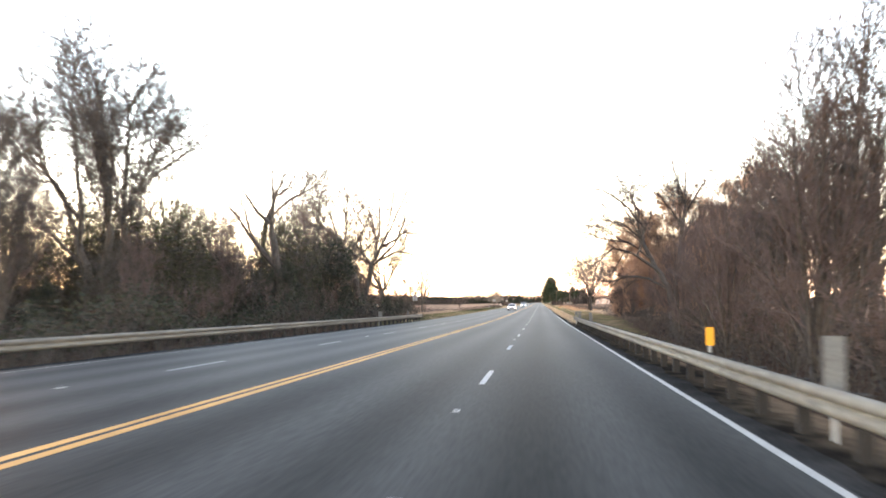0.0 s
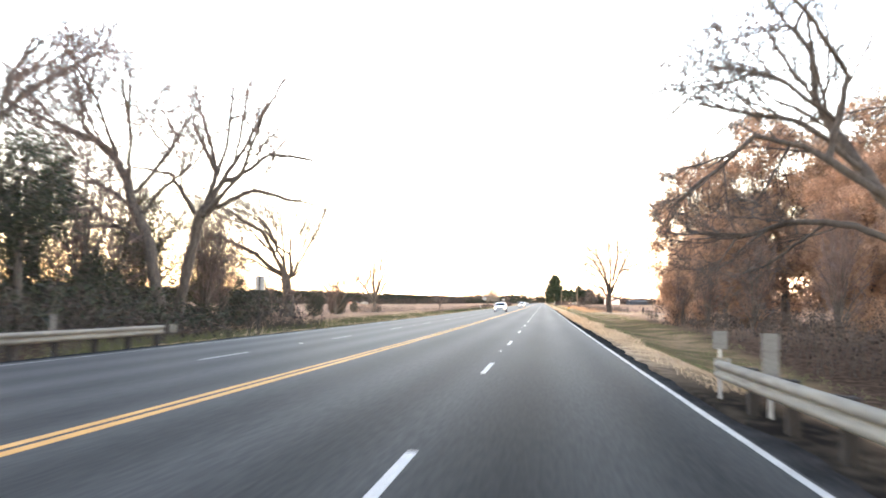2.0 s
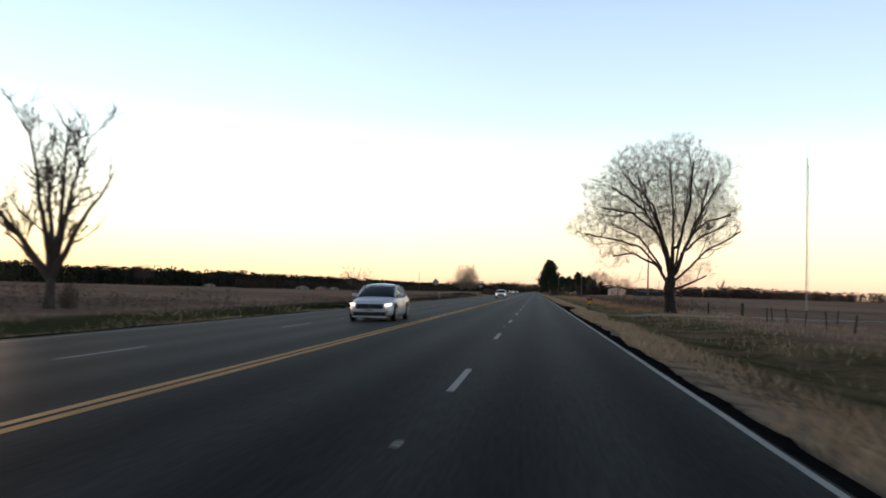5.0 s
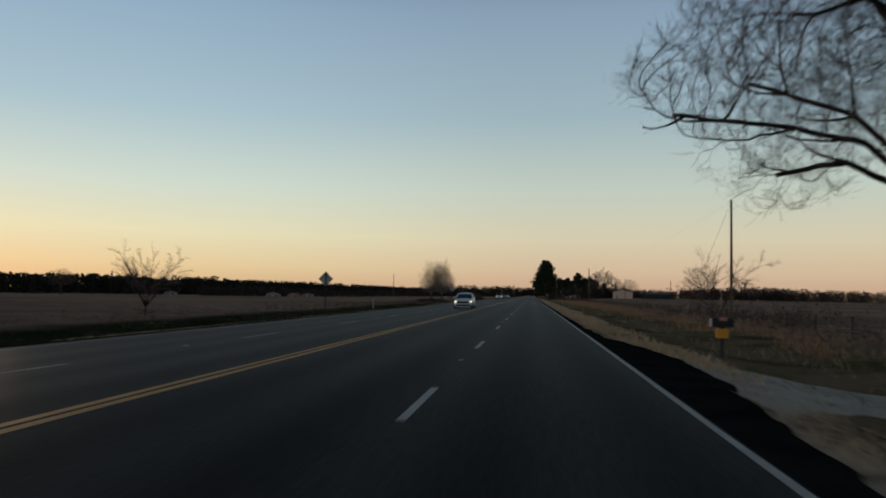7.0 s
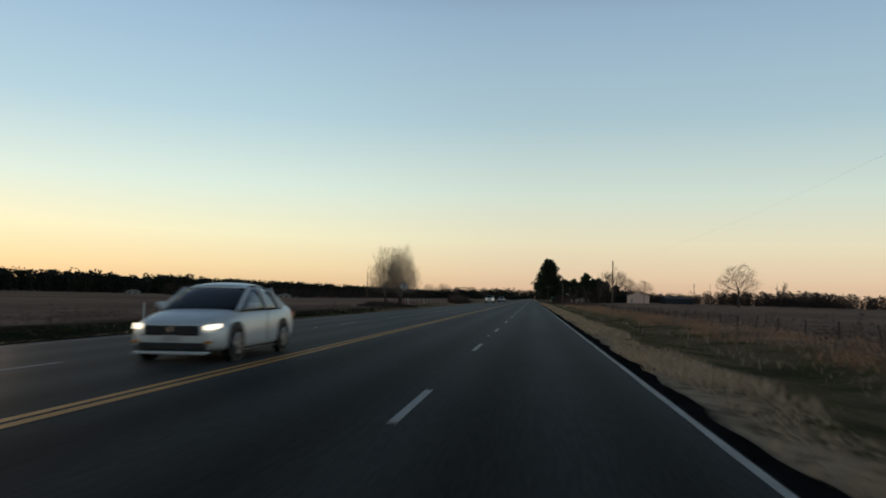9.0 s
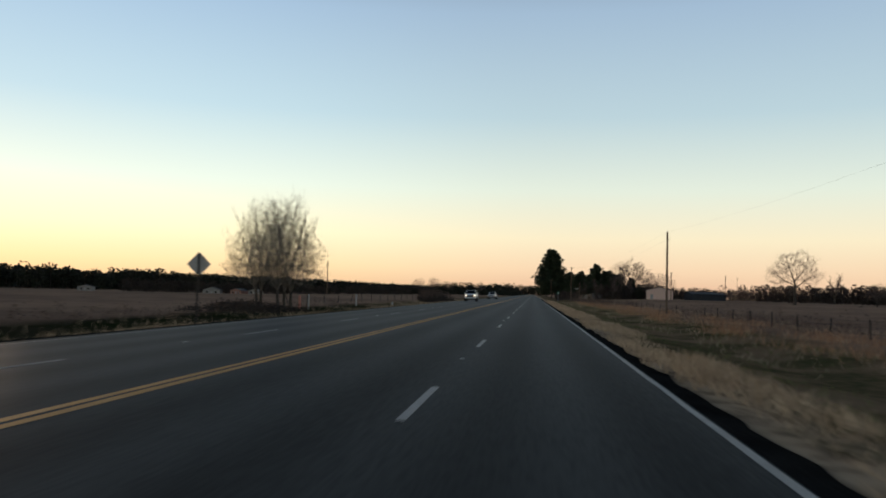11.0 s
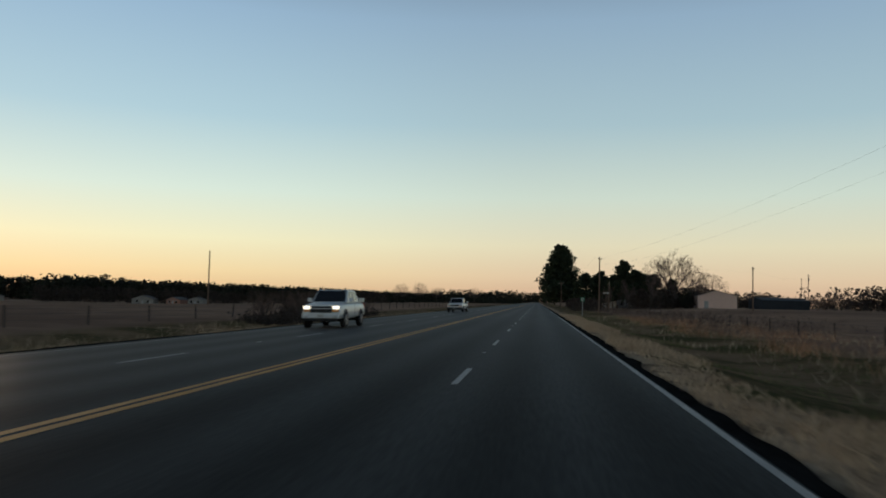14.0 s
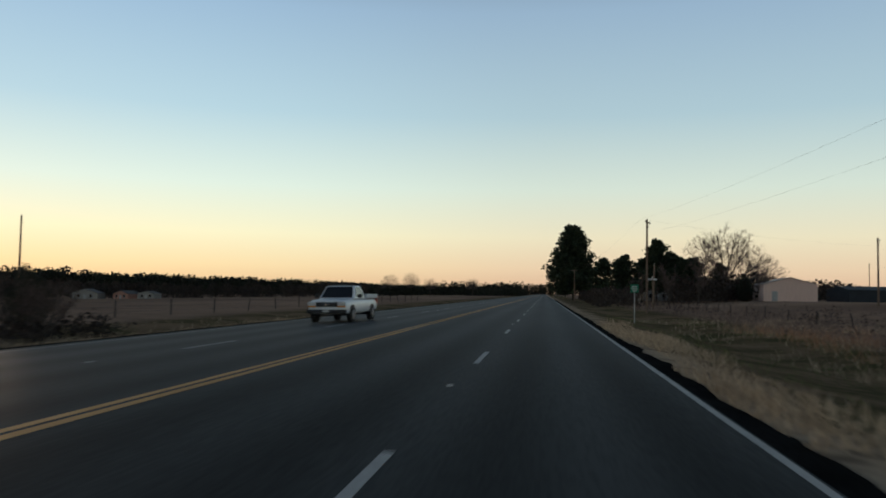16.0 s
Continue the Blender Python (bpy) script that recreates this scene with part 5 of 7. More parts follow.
bush = limb_tree("tree", 95, "low bare tree with several thin leaning stems in the brambles",
                 [[(0, 0), (0, 0.4)], [(0, 0.3), (-0.5, 2.4), (-1.1, 5.6)], [(0, 0.3), (-0.9, 2.4), (-2.0, 4.2)], [(0, 0.3), (0.6, 2.4), (1.8, 4.2), (3.0, 4.9)], [(0.5, 2.2), (1.0, 4.0), (1.3, 5.4)], [(-0.3, 1.8), (-0.1, 4.0), (0.4, 5.6)], [(-0.6, 2.0), (-1.9, 3.0), (-2.8, 3.5)], [(0.9, 3.0), (2.2, 3.8), (2.8, 3.5)]],
                 0.09, tip=0.0048, dens=(2.4, 2.8), ratio=(0.44, 0.5), angle=42, up=0.15, twigs=7.0, stout=0.55, twig_len=0.4, twig_up=0.2)
bush.matrix_basis = pose(13.2, 250.5, float(z_ground(13.2, 250.5))) @ Matrix.Scale(0.82, 4)
spread = limb_tree("tree", 97, "low wide bare tree with fine spreading branches beside the verge",
                   [[(0, 0), (0, 0.8)]] + [[(0, 0.7), (c * 0.42, 2.4), (c, h)] for c, h in ((-2.8, 3.2), (-2.2, 4.4), (-1.2, 5.0), (-0.2, 5.2), (0.9, 5.3), (1.9, 4.8), (2.6, 4.0), (3.0, 2.9))],
                   0.12, tip=0.007, dens=(2.4, 2.8), ratio=(0.44, 0.5), angle=40, up=0.15, twigs=7.0, stout=0.6, twig_len=0.40, twig_up=0.2, bark=M_BARKDARK, twig=M_TWIGRED)
spread.matrix_basis = pose(-26.2, 252.4, float(z_ground(-26.2, 252.4))) @ Matrix.Scale(0.86, 4)
round_ = grown_tree("tree", 101, "wide round-crowned bare tree standing in the field", [(0, 0, 9, 5.5, 5.5, 4.5), (-4, 0, 7, 3, 4, 2.6), (4, 0, 7.2, 3, 4, 2.6)], stem(2.6), 0.34,
                    goals=1500, step=0.55, reach=6, keep_on=0.7, fan=36, kill=0.7, tip=0.011, twigs=2.8, sprigs=1.6, twig_len=1.1, twig_up=0.3, twig=M_TWIGRED)
round_.matrix_basis = pose(76.0, 556.0, float(z_ground(76, 556))) @ Matrix.Scale(1.15, 4)

mound = grown_tree("tree", 62, "low olive-brown tree smothered in withered vines", [(0, 0, 2.6, 3.2, 3.2, 2.8), (0.8, 0, 5.2, 2.4, 2.4, 2.6), (-1.6, 0.8, 4.6, 1.9, 1.9, 2.2), (0.2, -0.6, 7.4, 1.3, 1.3, 1.8)], stem(1.2), 0.16,
                   goals=1300, step=0.45, reach=5, kill=0.6, tip=0.013, twigs=3, twig_len=1.2, twig=M_TWIG, leaf=M_VINE, leaf_n=22, leaf_size=0.075, leaf_spread=0.46, leaf_hide=0.3)
mound.matrix_basis = pose(-33.0, 46.0, float(z_ground(-33, 46)))

for source in (oak, brown, thicket, green, dark, evergreen, mound, tall, small):
    tagged(source, group="trees along the roadside")
tagged(round_, group="round-crowned field trees")

# woods beside the bridge, on the near side
for src, x, y, s, r in (
        (oak, 29, 139, 1.2, 80), (oak, 39, 132, 1.3, 200), (oak, 17.0, 131, 0.42, 150), (oak, 19, 124, 0.55, 20), (oak, 30, 118, 0.8, 250), (brown, 15.5, 128, 0.42, 60), (brown, 16.5, 120, 0.5, 150), (brown, 17.5, 134, 0.4, 230), (brown, 18.5, 112, 0.55, 20), (brown, 23, 106, 0.7, 300),
        (brown, 12.5, 20, 1.0, 0), (brown, 12.0, 33, 0.8, 100), (brown, 13.0, 6, 0.9, 50), (brown, 13.5, 45, 0.72, 190), (brown, 25, 84, 0.8, 340), 
        (brown, 20.0, 66, 0.95, 290), (brown, 27, 96, 0.8, 110), (dark, 23.5, 76, 0.9, 110), (dark, 20, 66, 0.6, 30), (brown, 14.0, -6, 1.1, 260),
        (thicket, 18.5, 33, 1.25, 140), (thicket, 24.0, 20, 1.3, 30), (thicket, 26.0, 58, 1.15, 70), (thicket, 30.0, 92, 1.05, 210), (thicket, 33.0, 38, 1.35, 95), (thicket, 35.0, 74, 1.25, 135),
        (thicket, 17.0, 14, 1.2, 300), (shrub, 13.5, 26, 0.8, 40), (shrub, 14.5, 38, 0.9, 200), (shrub, 13.0, 14, 0.8, 310), (shrub, 16.0, 49, 0.9, 100), (shrub, 15.5, 2, 0.9, 150), (thicket, 31.0, 4, 1.35, 15),
        (tall, 21.0, 54, 0.9, 120), (tall, 25.0, 74, 1.05, 75), (tall, 19.0, 8, 1.1, 330),
        (green, 18.0, 60, 0.5, 90), (green, 21.0, 80, 0.55, 10)):
    place(src, x, y, s, r)
# woods beside the far lanes
for src, x, y, s, r in (
        (tall, -38, 62, 0.85, 260), (mound, -37, 38, 0.95, 15), (mound, -36, 46, 1.25, 285), (mound, -40, 52, 1.3, 95), (mound, -43, 62, 1.4, 5), (brown, -35, 50, 0.8, 60), (brown, -39, 58, 0.85, 200), (thicket, -36, 60, 0.6, 120), (mound, -31, 52, 0.95, 75), (mound, -36, 55, 1.1, 135), (mound, -40, 62, 1.2, 195), (mound, -33, 62, 1.0, 255), (mound, -38, 72, 1.2, 315), (mound, -31, 74, 0.95, 45), (mound, -35, 80, 1.15, 100), (mound, -44, 78, 1.3, 220),
        (mound, -34, 30, 0.7, 290), (mound, -29, 38, 0.8, 200), (mound, -29, 60, 0.85, 20), (mound, -36, 104, 1.0, 170), (mound, -32, 98, 0.9, 60), (mound, -40, 92, 1.1, 350), (shrub, -24, 40, 0.6, 20), (shrub, -25, 58, 0.65, 160), (shrub, -24, 74, 0.6, 250), (shrub, -26, 47, 0.6, 330), (tall, -25, 18, 0.9, 320), (tall, -42, 104, 0.7, 100), (tall, -27, 81, 0.8, 40),
        (green, -35, 30, 0.55, 20), (green, -40, 44, 0.6, 110), (dark, -36, 52, 0.5, 200), (dark, -33, 36, 0.45, 290), (green, -44, 30, 0.6, 170), (dark, -42, 60, 0.55, 40), (green, -33, 66, 0.6, 250), (dark, -31, 47, 0.4, 330), (green, -28.5, 54, 0.55, 40), (green, -28, 46, 0.9, 130), (green, -33, 84, 1.0, 310), (green, -29, 103, 0.85, 75), (green, -37, 48, 1.1, 200),
        (dark, -24.5, 87, 0.5, 100), (dark, -26, 66, 0.7, 200), (dark, -22.5, 104, 0.4, 300), (dark, -26.4, 137.2, 0.36, 20), (mound, -28.6, 155.4, 0.36, 80), (mound, -28.0, 181.5, 0.2, 10), (mound, -30.5, 130.5, 0.42, 150), (shrub, -27.6, 128.5, 0.7, 40), (dark, -24, 112, 0.36, 140),
        (dark, -28.5, 156, 0.42, 60), (thicket, -29, 26, 0.72, 30), (brown, -27, 54, 0.75, 110), (brown, -29, 78, 0.95, 190), (brown, -26, 88, 0.9, 270),
        (brown, -36, 36, 0.85, 80), (thicket, -41, 72, 0.75, 160), (brown, -33, 8, 0.8, 240), (brown, -44, 50, 0.9, 25), (brown, -26, 35, 0.5, 25),
        (thicket, -37, 70, 0.75, 220), (thicket, -34, 94, 0.85, 40), (brown, -26.5, 106, 0.7, 10), (brown, -33, 104, 0.8, 150), (thicket, -40, 84, 0.8, 300), (brown, -31, 60, 0.8, 200), (green, -30, 90, 0.85, 160), (green, -31.5, 121, 0.72, 60), (thicket, -34, 124, 0.6, 100), (brown, -27.5, 112, 0.5, 20), (brown, -30.5, 114, 0.62, 230), (thicket, -36, 112, 0.7, 300), (tall, -33, 108, 0.7, 200), (brown, -27, 147, 0.25, 100), (dark, -30, 172, 0.22, 10)):
    place(src, x, y, s, r)
# farther trees along the fields
for src, x, y, s, r in (
        (brown, 41, 652, 0.6, 130), (brown, 48, 648, 0.5, 30), (dark, 44.5, 650, 0.6, 10), (dark, 39, 655, 0.7, 70), (round_, 50, 672, 0.9, 200), (round_, -39, 915, 0.72, 50), (round_, -72, 900, 0.92, 250),
        (round_, -83, 896, 0.88, 20), (round_, -62, 905, 0.70, 300), (round_, -190, 500, 0.8, 60), 
        (small, 110, 620, 0.9, 60), (round_, 100, 560, 0.5, 330), (small, 27, 640, 0.7, 240), (small, 22, 652, 0.6, 10),
        (small, 33, 640, 0.8, 100), (dark, -21.5, 504, 0.30, 60), (dark, -20.6, 488, 0.23, 200), (round_, 62, 700, 0.9, 140), (brown, 34, 668, 0.5, 60), (brown, 30, 655, 0.42, 160), (brown, 52, 662, 0.45, 250)):
    place(src, x, y, s, r)

for x, y, s, r in ((-19.0, 470, 0.28, 10), (-20.2, 474, 0.32, 130), (-18.4, 478, 0.27, 250), (-19.8, 481, 0.31, 60), (-21.0, 485, 0.34, 190), (-18.6, 486, 0.29, 300), (-20.0, 490, 0.33, 20),
                   (-18.2, 493, 0.28, 110), (-19.6, 496, 0.32, 220), (-21.2, 499, 0.34, 330), (-18.4, 501, 0.30, 80), (-20.0, 503, 0.30, 170), (-22.0, 493, 0.34, 75), (-21.6, 503, 0.33, 265)):
    place(shrub, x, y, s * 1.12, r, label="dark bare thorny shrub in a row beside the far lanes")

vase = frame_tree("tree", 103, "wide vase-shaped bare tree above dark bushes by the shed",
                 [[(0, 0), (0, 4)], [(0, 3.5), (-1.6, 8), (-4.4, 14.2)], [(0, 4), (-0.6, 10), (-1.5, 15.8)], [(0, 4), (0.9, 10), (2.0, 15.8)], [(0, 3.5), (2.6, 9), (6, 13.2)], [(0, 3), (-4, 7), (-7.6, 10.4)], [(0, 3), (4, 7), (8, 9.4)]],
                  0.42, fill=2.2, subs=1.0, up=0.45, stout=0.5, keep_on=0.7, fan=36, goals=1600, reach=4, kill=0.7, tip=0.012, twigs=3.6, sprigs=2.8, twig_len=1.0, twig_up=0.4, twig=M_TWIGRED)
vase.matrix_basis = pose(41.6, 655.0, float(z_ground(41.6, 655))) @ Matrix.Diagonal((0.95, 0.95, 0.90, 1))
pine = pine_tree("pine_tree", 7, "tall dark pine close beside the road", 26.5, 0.36, base=0.10, width=0.34, tufts=3400, tuft=0.85, limbs=170)
pine.matrix_basis = pose(11.5, 760, float(z_ground(11.5, 760)))
lob = pine_tree("pine_tree", 19, "dark pine with an uneven top and bare lower trunk", 15.0, 0.22, base=0.25, width=0.29, tufts=1000, tuft=0.62, limbs=58)
lob.matrix_basis = pose(28.3, 668, float(z_ground(28.3, 668)))
tagged(lob, group="pines by the shed")
for x, y, s, r in ((26, 678, 0.85, 310), (22, 690, 0.9, 140), (40, 682, 0.85, 190), (30, 684, 1.0, 80), (36, 668, 0.8, 250), (44, 672, 0.7, 20), (33, 676, 0.95, 60), (39.5, 722, 1.05, 120), (24, 700, 1.0, 200), (20, 730, 1.05, 280), (37, 690, 0.9, 330), (-330, 600, 0.9, 45), (-345, 606, 0.85, 145),
                   (16, 770, 1.1, 30), (15, 790, 1.2, 90), (6, 830, 1.0, 170)):
    place(lob, x, y, s, r, sz=s * (0.86 + 0.3 * ((r * 7) % 10) / 10))


def woods(name, path, depth, height, spacing, seed, leaf, label, twiggy=False):
    """A far belt of trees along a line, as one mass of crowns with an uneven top."""
    rng = np.random.default_rng(seed)
    path = np.array(path, float)
    seg = np.linalg.norm(np.diff(path, axis=0), axis=1)
    total = seg.sum()
    n = int(total / spacing)
    at = rng.uniform(0, total, n)
    cum = np.concatenate([[0], np.cumsum(seg)])
    x = np.interp(at, cum, path[:, 0]) + rng.uniform(-depth, depth, n) / 2
    y = np.interp(at, cum, path[:, 1]) + rng.uniform(-depth, depth, n) / 2
    h = height * (0.93 + 0.09 * np.sin(at * 0.045) + 0.06 * np.sin(at * 0.17 + 1)) * rng.uniform(0.62, 1.08, n)
    z0 = z_ground(x, y)
    h = h + np.where(x < -60, np.maximum(-1.9 - z0, 0), 0)
    tb = tubes(np.column_stack([x, y, z0 - 0.5]), np.column_stack([x, y, z0 + h * 0.9]), h * 0.014, h * 0.004, 4)
    k = 84 if twiggy else 46
    f = rng.uniform(0.0, 1.0, (n, k))
    if twiggy:
        rad = h[:, None] * 0.42 * np.sin(np.pi * (0.25 + 0.72 * f)) ** 0.6
    else:
        rad = h[:, None] * 0.34 * np.sin(np.pi * (0.34 + 0.56 * f)) ** 0.6
    az = rng.uniform(0, 2 * np.pi, (n, k))
    rr = rad * np.sqrt(rng.uniform(0.1, 1, (n, k)))
    c = np.stack([x[:, None] + np.cos(az) * rr, y[:, None] + np.sin(az) * rr, z0[:, None] + h[:, None] * (0.08 + 0.92 * f)], 2).reshape(-1, 3)
    lv = leaf_quads(rng, c, np.repeat(np.minimum(h * (0.062 if twiggy else 0.10), 1.35), k))
    g = thing(name, label, "woods", kind="stuff")
    put("trunks", mesh_of("trunks", *tb, mat=M_BARK), g)
    put("crowns", mesh_of("crowns", *lv, mat=leaf), g)
    return g


woods("far_woods", [(-520, 560), (-400, 760), (-335, 930), (-310, 1300), (-230, 1900), (-120, 2300)], 46, 14.6, 0.46, 3, M_FARPINE, "dark belt of pine woods across the field")
woods("far_woods", [(-700, 300), (-470, 520), (-380, 640)], 34, 9, 0.8, 4, M_FARBRUSH, "low brown belt of bare trees across the field", True)
woods("far_woods", [(-140, 1500), (-30, 1650), (14, 1700)], 40, 17, 1.0, 13, M_FARPINE, "dark woods where the road runs out of sight")
woods("far_woods", [(18, 1700), (150, 1600), (500, 1500)], 40, 14, 1.3, 14, M_FARBRUSH, "brown woods far beside the road", True)
woods("far_woods", [(90, 640), (160, 640), (300, 560), (520, 420), (700, 300)], 30, 6.6, 0.34, 5, M_FARBRUSH, "brown hedgerow of bare trees behind the field", True)
woods("far_woods", [(30, 640), (60, 690), (90, 720)], 14, 6.0, 0.5, 6, M_FARBRUSH, "brown thicket around the buildings", True)
woods("far_woods", [(14, 600), (16, 680), (18, 760)], 8, 3.2, 0.5, 15, M_FARBRUSH, "roadside scrub below the pines", True)
woods("far_woods", [(-75, 800), (-120, 830), (-260, 800)], 18, 6.0, 0.7, 16, M_FARBRUSH, "brown scrub before the pine woods", True)
woods("far_woods", [(-100, 880), (-42, 935), (-14, 1080)], 14, 5.2, 0.6, 17, M_FARPINE, "low dark belt of trees before the bend")


def brush(name, boxes, n, hmin, hmax, seed, mat, leafmat, label, leaves=3, leaf_size=0.09):
    """Undergrowth: thin arching stems with a few leaves, scattered over patches of ground."""
    rng = np.random.default_rng(seed)
    area = np.array([(b[1] - b[0]) * (b[3] - b[2]) for b in boxes], float)
    pick = rng.choice(len(boxes), n, p=area / area.sum())
    b = np.array(boxes, float)[pick]
    clump = rng.uniform(0, 1, (n, 2))
    x, y = b[:, 0] + (b[:, 1] - b[:, 0]) * clump[:, 0], b[:, 2] + (b[:, 3] - b[:, 2]) * clump[:, 1]
    keep = (np.sin(x * 0.9 + 2.1 * np.sin(y * 0.37)) + np.sin(y * 0.71 + x * 0.3)) > rng.uniform(-2.2, 1.6, n)
    x, y = x[keep], y[keep]
    n = len(x)
    h = rng.uniform(hmin, hmax, n) * (0.75 + 0.35 * np.sin(x * 0.5 + y * 0.23))
    p = np.column_stack([x, y, z_ground(x, y) - 0.05])
    d = rng.normal(size=(n, 3)) * 0.35
    d[:, 2] = 1
    q = p + d * h[:, None] * 0.55
    d2 = d + rng.normal(size=(n, 3)) * 0.5
    e = q + d2 * h[:, None] * 0.45
    r = 0.006 + 0.006 * h
    tb = join(tubes(p, q, r, r * 0.7, 3), tubes(q, e, r * 0.7, r * 0.3, 3))
    g = thing(name, label, "undergrowth", kind="stuff")
    put("stems", mesh_of("stems", *tb, mat=mat), g)
    if leaves:
        t = rng.uniform(0.25, 1.0, (n, leaves, 1))
        c = (q[:, None] * (1 - t) + e[:, None] * t).reshape(-1, 3) + rng.normal(size=(n * leaves, 3)) * 0.16
        put("leaves", mesh_of("leaves", *leaf_quads(rng, c, leaf_size), mat=leafmat), g)
    return g


brush("undergrowth", [(10.5, 34, -20, 60), (14, 34, 60, 110), (13.5, 30, 110, 143)], 9000, 0.8, 3.2, 1, M_BARK, M_FARBRUSH, "tangled brown undergrowth below the trees", 5, 0.10)
brush("undergrowth", [(-38, -16.5, -10, 110)], 7800, 0.8, 3.2, 2, M_BARK, M_FARBRUSH, "dark tangled undergrowth beside the far lanes", 5, 0.10)
brush("undergrowth", [(-36, -19, 0, 106)], 7000, 1.0, 3.4, 22, M_BARK, M_DARKLEAF, "dull green vines and shrubs below the trees", 10, 0.12)
brush("undergrowth", [(16.5, 23, 256, 425), (13, 24, 468, 600)], 3600, 0.5, 1.5, 33, M_TWIGRED, M_BROWNLEAF, "brown weeds and brambles along the wire fence", 4, 0.07)
brush("undergrowth", [(-27, -19, 196, 420)], 3800, 0.25, 0.7, 31, M_TWIG, M_BROWNLEAF, "dark low weeds along the ditch", 3, 0.06)
brush("undergrowth", [(-25, -18.4, 376, 389.5)], 1500, 0.2, 0.6, 36, M_BARK, M_FARBRUSH, "dark brambles at the foot of the bare trees", 6, 0.09)
brush("undergrowth", [(-20.5, -17, 468, 504), (-23, -20.5, 484, 504)], 3000, 0.4, 1.35, 35, M_BARK, M_FARBRUSH, "dark tangled scrub beside the far lanes", 7, 0.10)
brush("undergrowth", [(-34, -24, 160, 200), (14, 24, 232, 300)], 2000, 0.5, 1.8, 3, M_TWIG, M_BROWNLEAF, "low brown brambles along the field edge", 4, 0.08)


def grass(name, boxes, n, hmin, hmax, width, seed, mat, label, patchy=0.0):
    """Blades of grass, bent, scattered over strips of ground."""
    rng = np.random.default_rng(seed)
    area = np.array([(b[1] - b[0]) * (b[3] - b[2]) for b in boxes], float)
    b = np.array(boxes, float)[rng.choice(len(boxes), n, p=area / area.sum())]
    x, y = b[:, 0] + (b[:, 1] - b[:, 0]) * rng.uniform(0, 1, n), b[:, 2] + (b[:, 3] - b[:, 2]) * rng.uniform(0, 1, n)
    if patchy:
        keep = (np.sin(x * 1.1 + 1.7 * np.sin(y * 0.23)) + np.sin(y * 0.31 + x * 0.5)) > rng.uniform(-2, 2, n) * (1 - patchy) + patchy
        x, y = x[keep], y[keep]
        n = len(x)
    keep = (x < 0) | (x > np.interp(y, EDGE_Y, EDGE_OUT) - 0.02)
    x, y = x[keep], y[keep]
    n = len(x)
    h = rng.uniform(hmin, hmax, n)
    a = rng.uniform(0, 2 * np.pi, n)
    w = np.column_stack([np.cos(a), np.sin(a), np.zeros(n)]) * width
    d = np.column_stack([rng.normal(size=n) * 0.35, rng.normal(size=n) * 0.35, np.ones(n)])
    p = np.column_stack([x, y, z_ground(x, y) - 0.02])
    q = p + d * (h * 0.6)[:, None]
    d2 = d * np.array([2.0, 2.0, 0.8])
    e = q + d2 * (h * 0.4)[:, None]
    v = np.stack([p - w, p + w, q + w * 0.7, q - w * 0.7, e], 1).reshape(-1, 3)
    i = np.arange(n) * 5
    me = mesh_of(name, v, np.column_stack([i, i + 1, i + 2, i + 3]), np.column_stack([i + 3, i + 2, i + 4]), mat)
    return tagged(put(name, me), label, "grass", kind="stuff")


grass("dead_grass", [(4.5, 6.0, 60, 520)], 34000, 0.05, 0.16, 0.012, 1, M_GRASSTAN, "dry tan grass along the asphalt edge")
grass("dead_grass", [(4.5, 6.3, 84, 520)], 76000, 0.12, 0.36, 0.015, 7, M_GRASSTAN, "tufts of dry grass beside the asphalt", 0.45)
grass("dead_grass", [(-13.4, -11.9, 70, 520)], 24000, 0.04, 0.14, 0.012, 11, M_GRASSTAN, "short dry grass along the far asphalt edge", 0.1)
grass("dead_grass", [(4.0, 4.8, 84, 520)], 46000, 0.08, 0.26, 0.014, 12, M_GRASSTAN, "ragged dry grass hanging over the asphalt edge", 0.35)
grass("verge_grass", [(5.6, 14, 60, 540), (-20, -13.3, 70, 340)], 80000, 0.06, 0.20, 0.014, 2, M_GRASSGREEN, "short winter grass of the verge", 0.1)
grass("broomsedge", [(11.5, 19, 228, 520)], 30000, 0.25, 0.75, 0.012, 3, M_SEDGE, "orange-brown broomsedge along the fence", 0.55)
grass("dead_grass", [(9, 24, 150, 540), (-24, -16, 90, 200), (-20, -13.4, 340, 520)], 42000, 0.15, 0.45, 0.012, 4, M_GRASSTAN, "taller dry grass towards the fields", 0.1)


